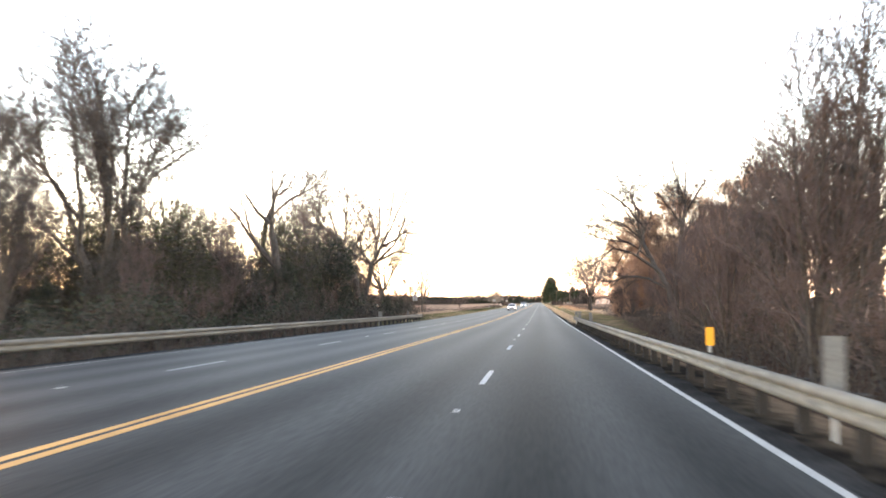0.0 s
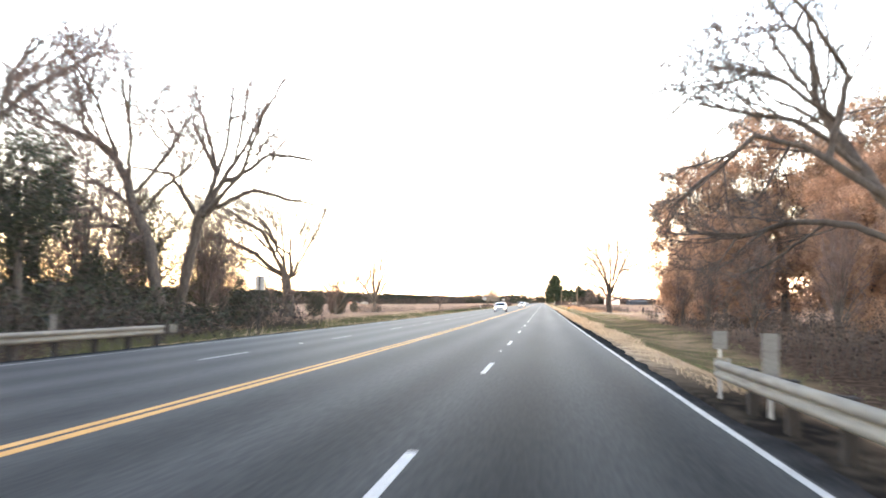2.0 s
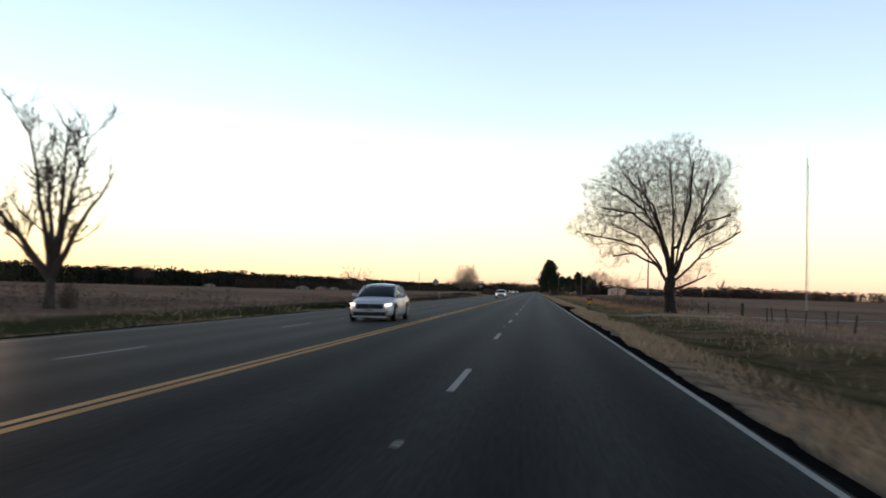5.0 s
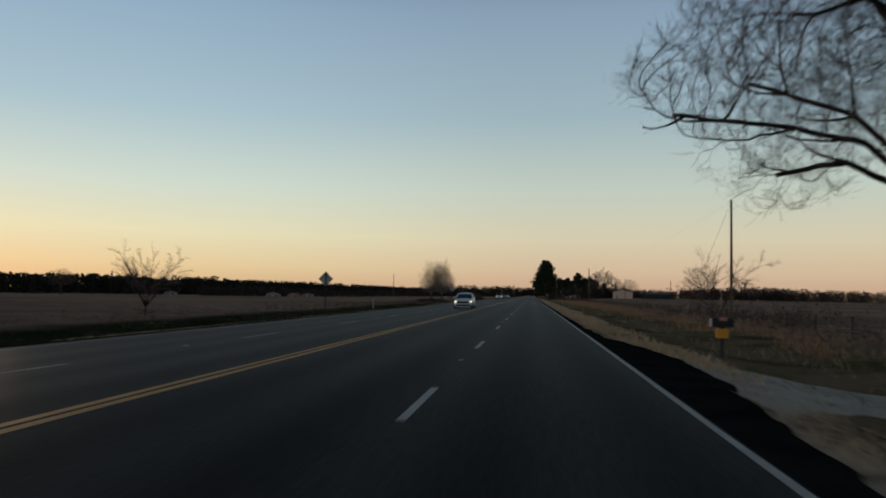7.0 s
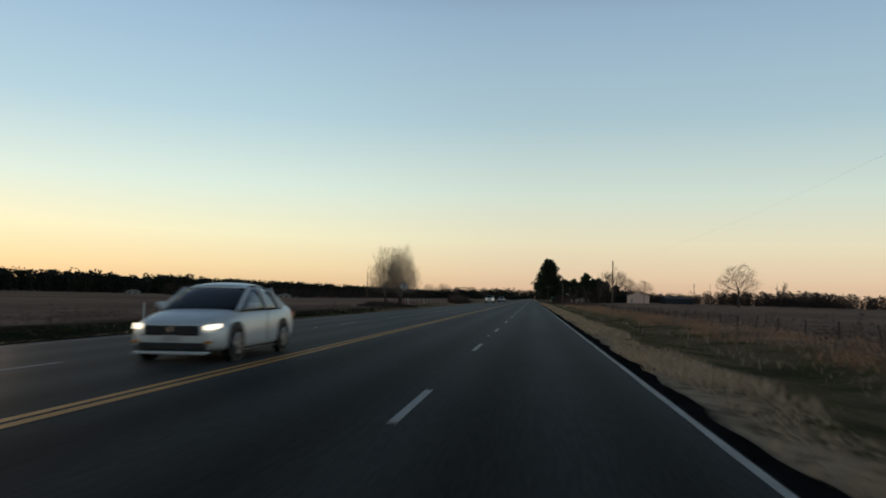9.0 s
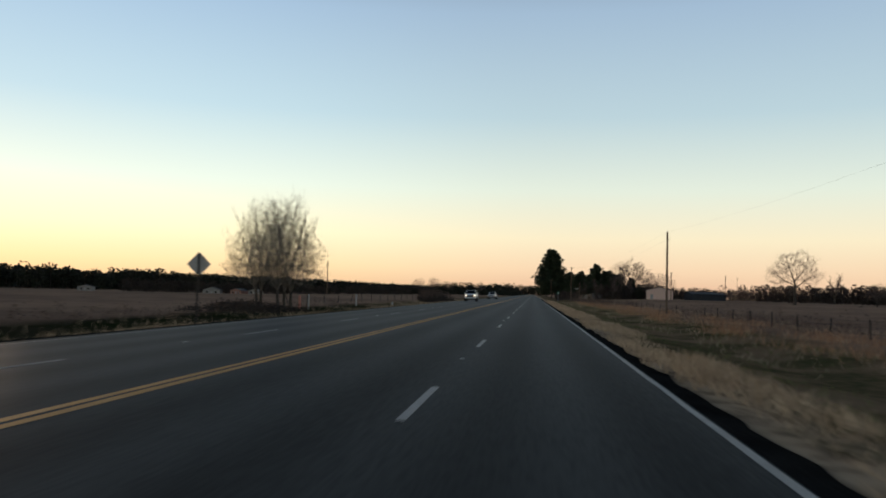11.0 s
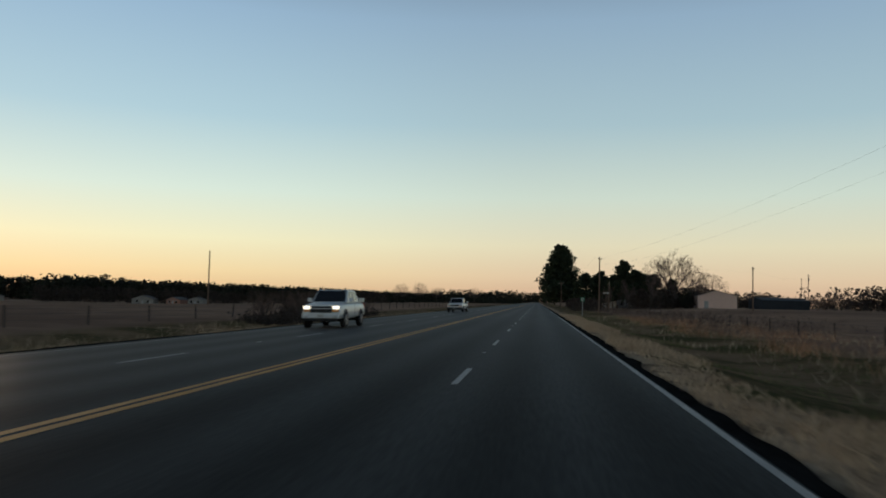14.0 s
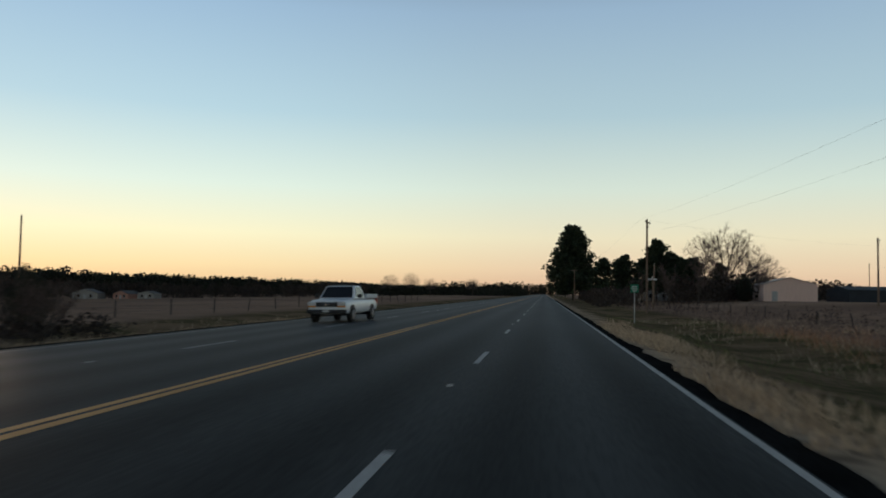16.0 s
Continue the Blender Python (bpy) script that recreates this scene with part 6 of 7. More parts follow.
# ---- poles, wires and signs ----
def utility_pole(x, y, h, label, arm=True, arm_turn=0.0, can=False, lean=0.0):
    """A timber pole with a crossarm, braces and insulators."""
    z = float(z_ground(x, y))
    g = thing("utility_pole", label, "utility pole", "utility poles", at=(x, y, z), rz=arm_turn)
    g.matrix_basis = pose(x, y, z, 0, lean, arm_turn)
    part("shaft", rod((0, 0, -0.8), (0, 0, h), 0.15, 0.10, 12), M_WOODPOLE, g)
    if arm:
        part("crossarm", box(-1.0, 1.0, -0.15, -0.05, h - 0.45, h - 0.33, 0.012), M_WOODPOLE, g)
        for s in (-1, 1):
            part("brace", rod((0, -0.12, h - 1.05), (s * 0.6, -0.12, h - 0.42), 0.018, 0.018, 6), M_GALV, g)
        for s in (-0.9, -0.45, 0.9):
            part("insulator", rod((s, -0.1, h - 0.33), (s, -0.1, h - 0.16), 0.05, 0.03, 8), M_SIGNBACK, g)
    else:
        part("insulator", rod((0, 0, h), (0, 0, h + 0.2), 0.05, 0.03, 8), M_SIGNBACK, g)
        part("bracket", rod((0, 0, h - 0.9), (0.35, 0, h - 0.75), 0.02, 0.02, 6), M_GALV, g)
    if can:
        part("transformer", rod((0.32, 0, h - 1.9), (0.32, 0, h - 1.1), 0.22, 0.22, 14), M_SIGNBACK, g, "grey transformer can")
    return g


utility_pole(20.7, 277.3, 11.6, "weathered timber utility pole by the fence", False)
utility_pole(16.8, 414.0, 9.6, "plain weathered timber utility pole in dry grass", False)
utility_pole(12.8, 562.5, 10.6, "timber utility pole with a crossarm near the road sign", True, 68)
utility_pole(16.5, 585.0, 6.2, "short grey timber pole leaning slightly", False, 0, False, 1.5)
utility_pole(46.3, 585.0, 9.4, "timber utility pole standing in the field", True, 60)
utility_pole(79.0, 651.0, 10.4, "timber utility pole with a transformer can", True, 60, True)
utility_pole(107.0, 745.0, 12.5, "distant timber utility pole behind the hedgerow", True, 60)
utility_pole(-62.8, 560.7, 10.6, "bare timber pole beyond the far lanes", False)
utility_pole(40, 700, 12.0, "distant timber pole between bare trees", True, 20)
utility_pole(9.8, 700.0, 9.5, "timber utility pole by the pines", True, 5)


def guy_wire(a, b, label):
    """A stay from a pole's top to its anchor, with a pale sleeve over its foot."""
    a, b = Vector(a), Vector(b)
    g = thing("guy_wire", label, "guy wire", at=b)
    part("cable", rod((0, 0, 0), a - b, 0.011, 0.011, 6), M_WIRE, g)
    d = (a - b).normalized()
    part("sleeve", rod(d * 0.5, d * 2.9, 0.035, 0.035, 8), M_SIGNWHITE, g, "pale plastic sleeve")
    part("anchor", rod(d * -0.5, d * 0.4, 0.02, 0.02, 6), M_GALV, g)


guy_wire((20.7, 277.3, 10.9), (21.4, 304.0, float(z_ground(21.4, 304))), "slanting guy wire with a pale sleeve by the timber pole")


def wire(name, a, b, sag, label, r=0.0034):
    """A hanging cable between two points."""
    t = np.linspace(0, 1, 25)
    p = np.outer(1 - t, a) + np.outer(t, b)
    p[:, 2] -= sag * 4 * t * (1 - t)
    v, f = tubes(p[:-1], p[1:], np.full(24, r), np.full(24, r), 5)
    return tagged(put(name, mesh_of(name, v, f, mat=M_WIRE)), label, "power line", "power lines")


wire("power_line", (20.7, 277.3, 10.9), (16.8, 414, 9.0), 1.6, "thin dark power line between timber poles", 0.003)
wire("power_line", (16.8, 414, 9.0), (12.0, 562.4, 9.9), 1.5, "thin dark power line between timber poles")
wire("power_line", (16.8, 414, 8.2), (13.6, 562.4, 8.6), 1.5, "thin dark cable below the power line")
wire("power_line", (12.0, 562.4, 9.9), (9.3, 700, 9.0), 1.5, "thin dark power line towards the pines")
wire("power_line", (12.8, 562.4, 9.9), (46.3, 585, 8.6), 0.5, "thin dark power line out to the field")
wire("power_line", (46.3, 585, 8.9), (79, 651, 9.8), 0.9, "thin dark power line across the field")
wire("power_line", (79, 651, 9.9), (107, 745, 11.7), 0.9, "thin dark power line beyond the hedgerow")


def radio_mast(x, y, h):
    """A slender lattice mast."""
    g = thing("radio_mast", "slender grey lattice radio mast", "mast", at=(x, y, float(z_ground(x, y))))
    for k in range(3):
        a = k * 2.094
        part("leg", rod((0.22 * math.cos(a), 0.22 * math.sin(a), -0.3), (0.16 * math.cos(a), 0.16 * math.sin(a), h), 0.035, 0.03, 6), M_SIGNBACK, g)
    pts0, pts1 = [], []
    for i in range(int(h / 0.7)):
        for k in range(3):
            a, b = k * 2.094, (k + 1) * 2.094
            pts0.append((0.19 * math.cos(a), 0.19 * math.sin(a), i * 0.7))
            pts1.append((0.19 * math.cos(b), 0.19 * math.sin(b), i * 0.7 + 0.7))
    n = len(pts0)
    put("lattice", mesh_of("lattice", *tubes(pts0, pts1, np.full(n, 0.015), np.full(n, 0.015), 4), mat=M_SIGNBACK), g)
    part("antenna", rod((0, 0, h), (0, 0, h + 1.6), 0.03, 0.015, 6), M_SIGNBACK, g)


radio_mast(48.2, 279.5, 27.0)


def diamond_sign(x, y, half, zc, label):
    """A warning sign for oncoming traffic, seen from its bare back."""
    z = float(z_ground(x, y))
    g = thing("road_sign", label, "road sign", at=(x, y, z))
    part("post", box(-0.035, 0.035, -0.03, 0.03, -0.5, zc - z + half * 0.95, 0.005), M_POSTWOOD, g)
    bm = box(-half / 1.414, half / 1.414, 0.032, 0.038, -half / 1.414, half / 1.414)
    bmesh.ops.rotate(bm, cent=(0, 0, 0), matrix=Matrix.Rotation(radians(45), 3, "Y"), verts=bm.verts)
    bmesh.ops.translate(bm, vec=(0, 0, zc - z), verts=bm.verts)
    part("panel", bm, M_SIGNBACK, g, "bare grey metal back of the diamond panel")
    for s in (-0.3, 0.3):
        part("bolt", rod((0, -0.045, zc - z + s * half), (0, -0.02, zc - z + s * half), 0.015, 0.015, 6), M_GALV, g)


diamond_sign(-14.8, 259.3, 0.60, 2.35, "diamond-shaped road sign seen from its grey back")
diamond_sign(-14.5, 356.5, 0.60, 2.35, "second diamond-shaped road sign seen from behind")


def green_sign(x, y):
    z = float(z_ground(x, y))
    g = thing("road_sign", "small green road sign on a pale steel post", "road sign", at=(x, y, z))
    part("post", box(-0.03, 0.03, -0.02, 0.02, -0.5, 2.85, 0.005), M_SIGNWHITE, g, "pale steel post")
    part("panel", box(-0.30, 0.30, -0.035, -0.022, 2.25, 2.85, 0.004), M_SIGNGREEN, g, "green reflective panel")
    for zz, w in ((2.68, 0.40), (2.52, 0.46), (2.38, 0.30)):
        part("bar", box(-w / 2, w / 2, -0.040, -0.036, zz - 0.035, zz + 0.035), M_SIGNWHITE, g, "white bar of lettering")


rs = thing("road_sign", "rectangular road sign seen from its blue-grey back", "road sign", at=(-15.6, 89.5, float(z_ground(-15.6, 89.5))))
part("post", box(-0.04, 0.04, -0.03, 0.03, -0.5, 3.6, 0.005), M_POSTWOOD, rs)
part("panel", box(-0.32, 0.32, 0.032, 0.04, 2.75, 3.6, 0.003), M_SIGNBACK, rs, "bare metal back of the panel")
green_sign(8.0, 531.5)


gb = thing("road_sign", "pale street name blades on a slim timber post", "road sign", at=(15.2, 576.0, float(z_ground(15.2, 576))))
part("post", rod((0, 0, -0.5), (0, 0, 4.5), 0.05, 0.05, 8), M_WOODPOLE, gb)
part("blade", box(-0.55, 0.55, -0.012, 0.012, 3.95, 4.2, 0.008), M_SIGNWHITE, gb)
part("blade", box(-0.012, 0.012, -0.55, 0.55, 4.22, 4.46, 0.008), M_SIGNWHITE, gb)


def mailbox(x, y):
    """A round-topped box on a post with a newspaper tube below."""
    z = float(z_ground(x, y))
    g = thing("mailbox", "black mailbox with a yellow newspaper tube on a post", "mailbox", at=(x, y, z))
    part("post", box(-0.05, 0.05, -0.05, 0.05, -0.4, 1.02, 0.008), M_POSTWOOD, g)
    bm = bmesh.new()
    prof = [(-0.13, 0)] + [(-0.13 * math.cos(a), 0.14 + 0.13 * math.sin(a)) for a in np.linspace(0, math.pi, 9)] + [(0.13, 0)]
    fr = [bm.verts.new((-0.30, p, 1.02 + q)) for p, q in prof]
    bk = [bm.verts.new((0.30, p, 1.02 + q)) for p, q in prof]
    bm.faces.new(fr)
    bm.faces.new(list(reversed(bk)))
    for i in range(len(prof)):
        j = (i + 1) % len(prof)
        bm.faces.new([fr[j], fr[i], bk[i], bk[j]])
    part("box", bm, M_BLACK, g)
    part("door", box(-0.325, -0.302, -0.12, 0.12, 1.03, 1.26, 0.008), M_SIGNWHITE, g, "pale mailbox door")
    part("flag", box(-0.1, 0.1, -0.16, -0.14, 1.2, 1.3, 0.004), M_PINKPOST, g)
    part("tube", box(-0.16, 0.16, -0.10, 0.10, 0.70, 0.97, 0.03), M_SIGNYELLOW, g, "yellow plastic newspaper tube")


mailbox(6.9, 221.9)


def stake(x, y, h, r, mat, label, name="marker_stake", cat="marker"):
    z = float(z_ground(x, y))
    g = thing(name, label, cat, at=(x, y, z))
    part("shaft", rod((0, 0, -0.3), (0, 0, h), r, r * 0.9, 10), mat, g)
    part("cap", rod((0, 0, h), (0, 0, h + 0.05), r * 1.15, r * 0.5, 10), mat, g)


stake(-19.1, 299.5, 1.25, 0.06, M_SIGNWHITE, "white utility marker stake on the far verge")
stake(-19.8, 413.7, 1.35, 0.07, M_SIGNWHITE, "white utility marker stake on the far verge")
stake(-20.6, 393.2, 1.25, 0.10, M_PINKPOST, "faded red and white marker post by the bare trees")
stake(-19.9, 393.8, 1.35, 0.07, M_SIGNWHITE, "thin white marker post beside the bare trees")
stake(-18.5, 431.0, 0.35, 0.12, M_SIGNWHITE, "small white cap in the grass", "white_cap")
stake(23.3, 223.4, 1.35, 0.16, M_POSTWOOD, "thick dark timber gate post", "gate_post", "post")
stake(20.0, 224.6, 1.3, 0.10, M_POSTWOOD, "dark timber gate post", "gate_post", "post")


def fence(xy0, xy1, gap, h, label, wires=(0.35, 0.7, 1.0), tilt=4.0, seed=1):
    """Wire fence on thin posts."""
    rng = np.random.default_rng(seed)
    a, b = np.array(xy0, float), np.array(xy1, float)
    n = int(np.linalg.norm(b - a) / gap)
    g = thing("wire_fence", label, "fence", at=(a[0], a[1], 0))
    me = bm_mesh("post", rod((0, 0, -0.4), (0, 0, h), 0.055, 0.045, 7), M_POSTWOOD)
    pts = []
    for i in range(n + 1):
        p = (b - a) * i / n
        z = float(z_ground(a[0] + p[0], a[1] + p[1]))
        pts.append((p[0], p[1], z))
        put("post", me, g, m=pose(p[0], p[1], z, rng.normal() * tilt, rng.normal() * tilt, 0))
    pts = np.array(pts)
    for w in wires:
        q = pts + np.array([0, 0, w])
        put("wire", mesh_of("wire", *tubes(q[:-1], q[1:], np.full(n, 0.008), np.full(n, 0.008), 3), mat=M_WIRE), g)


fence((19.5, 234), (19.0, 404), 5.5, 1.12, "old wire fence on thin timber posts", seed=1)
fence((19.0, 420), (24.0, 640), 7.5, 1.05, "wire fence along the field", seed=2)
fence((-25.5, 405), (-26, 640), 7.5, 1.15, "wire fence beyond the far verge", seed=3)
fence((21, 206), (60, 203), 5.0, 1.2, "wire fence along the drive", seed=4)
fence((17.5, 160), (22, 208), 6.0, 1.2, "wire fence behind the verge", seed=5)


# ---- buildings ----
def gable_building(name, x, y, w, d, eave, ridge, rz, wall, roof, label, windows=(), door=None, over=0.25):
    """Four walls with gables along its depth, two roof slopes with thickness, and openings on its front."""
    g = thing(name, label, "building", at=(x, y, float(z_ground(x, y)) - 0.1), rz=rz)
    bm = bmesh.new()
    f = [bm.verts.new(p) for p in ((-w / 2, 0, 0), (w / 2, 0, 0), (w / 2, 0, eave), (0, 0, ridge), (-w / 2, 0, eave))]
    k = [bm.verts.new((v.co.x, d, v.co.z)) for v in f]
    bm.faces.new(f)
    bm.faces.new(list(reversed(k)))
    for i in (0, 1, 4):
        j = (i + 1) % 5
        bm.faces.new([f[j], f[i], k[i], k[j]])
    part("wall", bm, wall, g)
    rise = (ridge - eave) / (w / 2)
    for s in (-1, 1):
        bm = bmesh.new()
        x1, z1 = s * (w / 2 + over), eave - over * rise
        vs = [bm.verts.new(p) for p in ((0, -over, ridge + 0.02), (x1, -over, z1 + 0.02), (x1, d + over, z1 + 0.02), (0, d + over, ridge + 0.02),
                                        (0, -over, ridge + 0.16), (x1, -over, z1 + 0.16), (x1, d + over, z1 + 0.16), (0, d + over, ridge + 0.16))]
        for q in ((0, 1, 2, 3), (7, 6, 5, 4), (0, 4, 5, 1), (1, 5, 6, 2), (2, 6, 7, 3), (3, 7, 4, 0)):
            bm.faces.new([vs[i] for i in q])
        part("roof", bm, roof, g)
    for wx, wz, ww, wh in windows:
        o = part("window", box(wx - ww / 2 - 0.08, wx + ww / 2 + 0.08, -0.05, 0.02, wz - wh / 2 - 0.08, wz + wh / 2 + 0.08, 0.01), M_SIGNWHITE, g)
        part("pane", box(wx - ww / 2, wx + ww / 2, -0.065, -0.052, wz - wh / 2, wz + wh / 2), M_CARGLASS, o)
    if door:
        wx, ww, wh = door
        part("door", box(wx - ww / 2, wx + ww / 2, -0.06, 0.02, 0.05, wh, 0.01), M_SIGNBACK, g)
    return g


gable_building("metal_shed", 51.2, 640, 10.2, 24.0, 3.5, 4.9, -8.0, M_SHEDWALL, M_SHEDROOF, "pinkish metal shed with a low gable roof", door=(-3.0, 1.1, 2.1))
gable_building("long_barn", 64.5, 652, 9.0, 14.0, 2.6, 3.4, -80.0, M_BLUEWALL, M_BLUEWALL, "low dark slate-grey metal building behind the shed")
gable_building("house", 33.0, 700, 8.0, 12.0, 2.6, 4.0, 20.0, M_HOUSEWALL, M_HOUSEROOF, "pale house half hidden by trees", windows=((-2, 1.5, 1.0, 1.2), (2, 1.5, 1.0, 1.2)), door=(0, 0.95, 2.05))
gable_building("house", -200.0, 795, 10.5, 12.0, 2.8, 4.6, 15.0, M_HOUSEWALL, M_HOUSEROOF, "white farmhouse at the foot of the pine woods", windows=((-2.6, 1.6, 1.1, 1.3), (2.6, 1.6, 1.1, 1.3)), door=(0, 1.0, 2.1))
gable_building("house", -186.0, 800, 8.0, 9.0, 2.6, 4.0, -10.0, M_BRICKRED, M_HOUSEROOF, "reddish brick house before the pine woods", windows=((-2, 1.5, 1.0, 1.2), (2, 1.5, 1.0, 1.2)), door=(0, 1.0, 2.1))
gable_building("house", -174.0, 800, 7.5, 8.0, 2.5, 3.6, 5.0, M_HOUSEWALL, M_HOUSEROOF, "small white house before the pine woods", windows=((-1.8, 1.5, 1.0, 1.2), (1.8, 1.5, 1.0, 1.2)), door=(0, 0.95, 2.05))
gable_building("house", -283.0, 792, 9.0, 9.0, 2.6, 3.8, 20.0, M_HOUSEWALL, M_HOUSEROOF, "white house across the wide field", windows=((-2, 1.5, 1.0, 1.2), (2, 1.5, 1.0, 1.2)), door=(0, 1.0, 2.1))
gable_building("house", -395.0, 770, 14.0, 9.0, 2.8, 4.2, 30.0, M_HOUSEWALL, M_HOUSEROOF, "long white house at the field's far corner", windows=((-4, 1.6, 1.1, 1.3), (4, 1.6, 1.1, 1.3)), door=(0, 1.0, 2.1))


# ---- vehicles ----
def loft(sections, mat_name="body"):
    """A closed body through rings of equal size along the vehicle."""
    bm = bmesh.new()
    rings = [[bm.verts.new(p) for p in s] for s in sections]
    n = len(rings[0])
    for a, b in zip(rings, rings[1:]):
        for i in range(n):
            j = (i + 1) % n
            bm.faces.new([a[i], a[j], b[j], b[i]])
    bm.faces.new(list(reversed(rings[0])))
    bm.faces.new(rings[-1])
    bmesh.ops.recalc_face_normals(bm, faces=bm.faces)
    return bm


def rounded(ob, level=2):
    """Smooths a body's coarse rings into a curved skin."""
    m = ob.modifiers.new("skin", "SUBSURF")
    m.levels = m.render_levels = level
    ob.data.polygons.foreach_set("use_smooth", np.ones(len(ob.data.polygons), bool))
    return ob


def body_ring(y, w, lo, mid, top, crown=0.03):
    half = [(0.0, lo), (w * 0.88, lo), (w * 0.97, lo + 0.10), (w, (lo + mid) / 2), (w * 0.985, mid), (w * 0.90, top - 0.015), (w * 0.6, top + crown * 0.7), (0.0, top + crown)]
    return [(x, y, z) for x, z in half] + [(-x, y, z) for x, z in reversed(half[1:-1])]


def frustum(base, roof):
    """A cabin from a base rectangle (half width, y0, y1, z0, z1) and a roof one, with rounded edges."""
    bm = bmesh.new()
    bw, b0, b1, bz0, bz1 = base
    rw, r0, r1, rz0, rz1 = roof
    v = [bm.verts.new(p) for p in ((-bw, b0, bz0), (bw, b0, bz0), (bw, b1, bz1), (-bw, b1, bz1), (-rw, r0, rz0), (rw, r0, rz0), (rw, r1, rz1), (-rw, r1, rz1))]
    for q in ((0, 1, 5, 4), (1, 2, 6, 5), (2, 3, 7, 6), (3, 0, 4, 7), (4, 5, 6, 7), (3, 2, 1, 0)):
        bm.faces.new([v[i] for i in q])
    bmesh.ops.recalc_face_normals(bm, faces=bm.faces)
    return bm


def pane(quad, u0, u1, v0, v1, off, sub=4):
    """A glass panel on a four-cornered face, inset, raised by off."""
    a, b, c, d = (Vector(p) for p in quad)
    nrm = (b - a).cross(d - a).normalized()
    bm = bmesh.new()

    def at(u, v):
        return a.lerp(b, u).lerp(d.lerp(c, u), v)
    out = [at(u, v) + nrm * off for u, v in ((u0, v0), (u1, v0), (u1, v1), (u0, v1))]
    inn = [at(u, v) - nrm * 0.02 for u, v in ((u0, v0), (u1, v0), (u1, v1), (u0, v1))]
    o = [bm.verts.new(p) for p in out]
    i_ = [bm.verts.new(p) for p in inn]
    bm.faces.new(o)
    for k in range(4):
        j = (k + 1) % 4
        bm.faces.new([o[j], o[k], i_[k], i_[j]])
    return bm


def wheel(g, x, y, r, w, side):
    """A tyre with its rim and spokes; side is +1 on the vehicle's +x side."""
    bm = bmesh.new()
    bmesh.ops.create_cone(bm, cap_ends=True, segments=28, radius1=r, radius2=r, depth=w, matrix=Matrix.Rotation(radians(90), 4, "Y"))
    bmesh.ops.bevel(bm, geom=[e for e in bm.edges if len(e.link_faces) == 2 and abs(e.verts[0].co.x - e.verts[1].co.x) < 1e-5], offset=0.035, segments=2, affect="EDGES")
    t = part("wheel", bm, M_TYRE, g)
    t.matrix_basis = pose(x, y, r)
    bm = bmesh.new()
    bmesh.ops.create_cone(bm, cap_ends=True, segments=24, radius1=r * 0.66, radius2=r * 0.58, depth=0.03, matrix=Matrix.Translation((side * (w / 2 + 0.004), 0, 0)) @ Matrix.Rotation(radians(90 * side), 4, "Y"))
    part("rim", bm, M_RIM, t, "alloy rim")
    for k in range(5):
        a = k * 2 * math.pi / 5
        part("spoke_gap", rod((side * (w / 2 + 0.005), math.cos(a) * r * 0.38, math.sin(a) * r * 0.38), (side * (w / 2 + 0.023), math.cos(a) * r * 0.38, math.sin(a) * r * 0.38), r * 0.13, r * 0.13, 8), M_BLACK, t)


def arch(g, x, y, r, lift_z):
    bm = bmesh.new()
    bmesh.ops.create_cone(bm, cap_ends=True, segments=28, radius1=r, radius2=r, depth=0.03, matrix=Matrix.Translation((x, y, lift_z)) @ Matrix.Rotation(radians(90), 4, "Y"))
    part("wheel_arch", bm, M_BLACK, g)


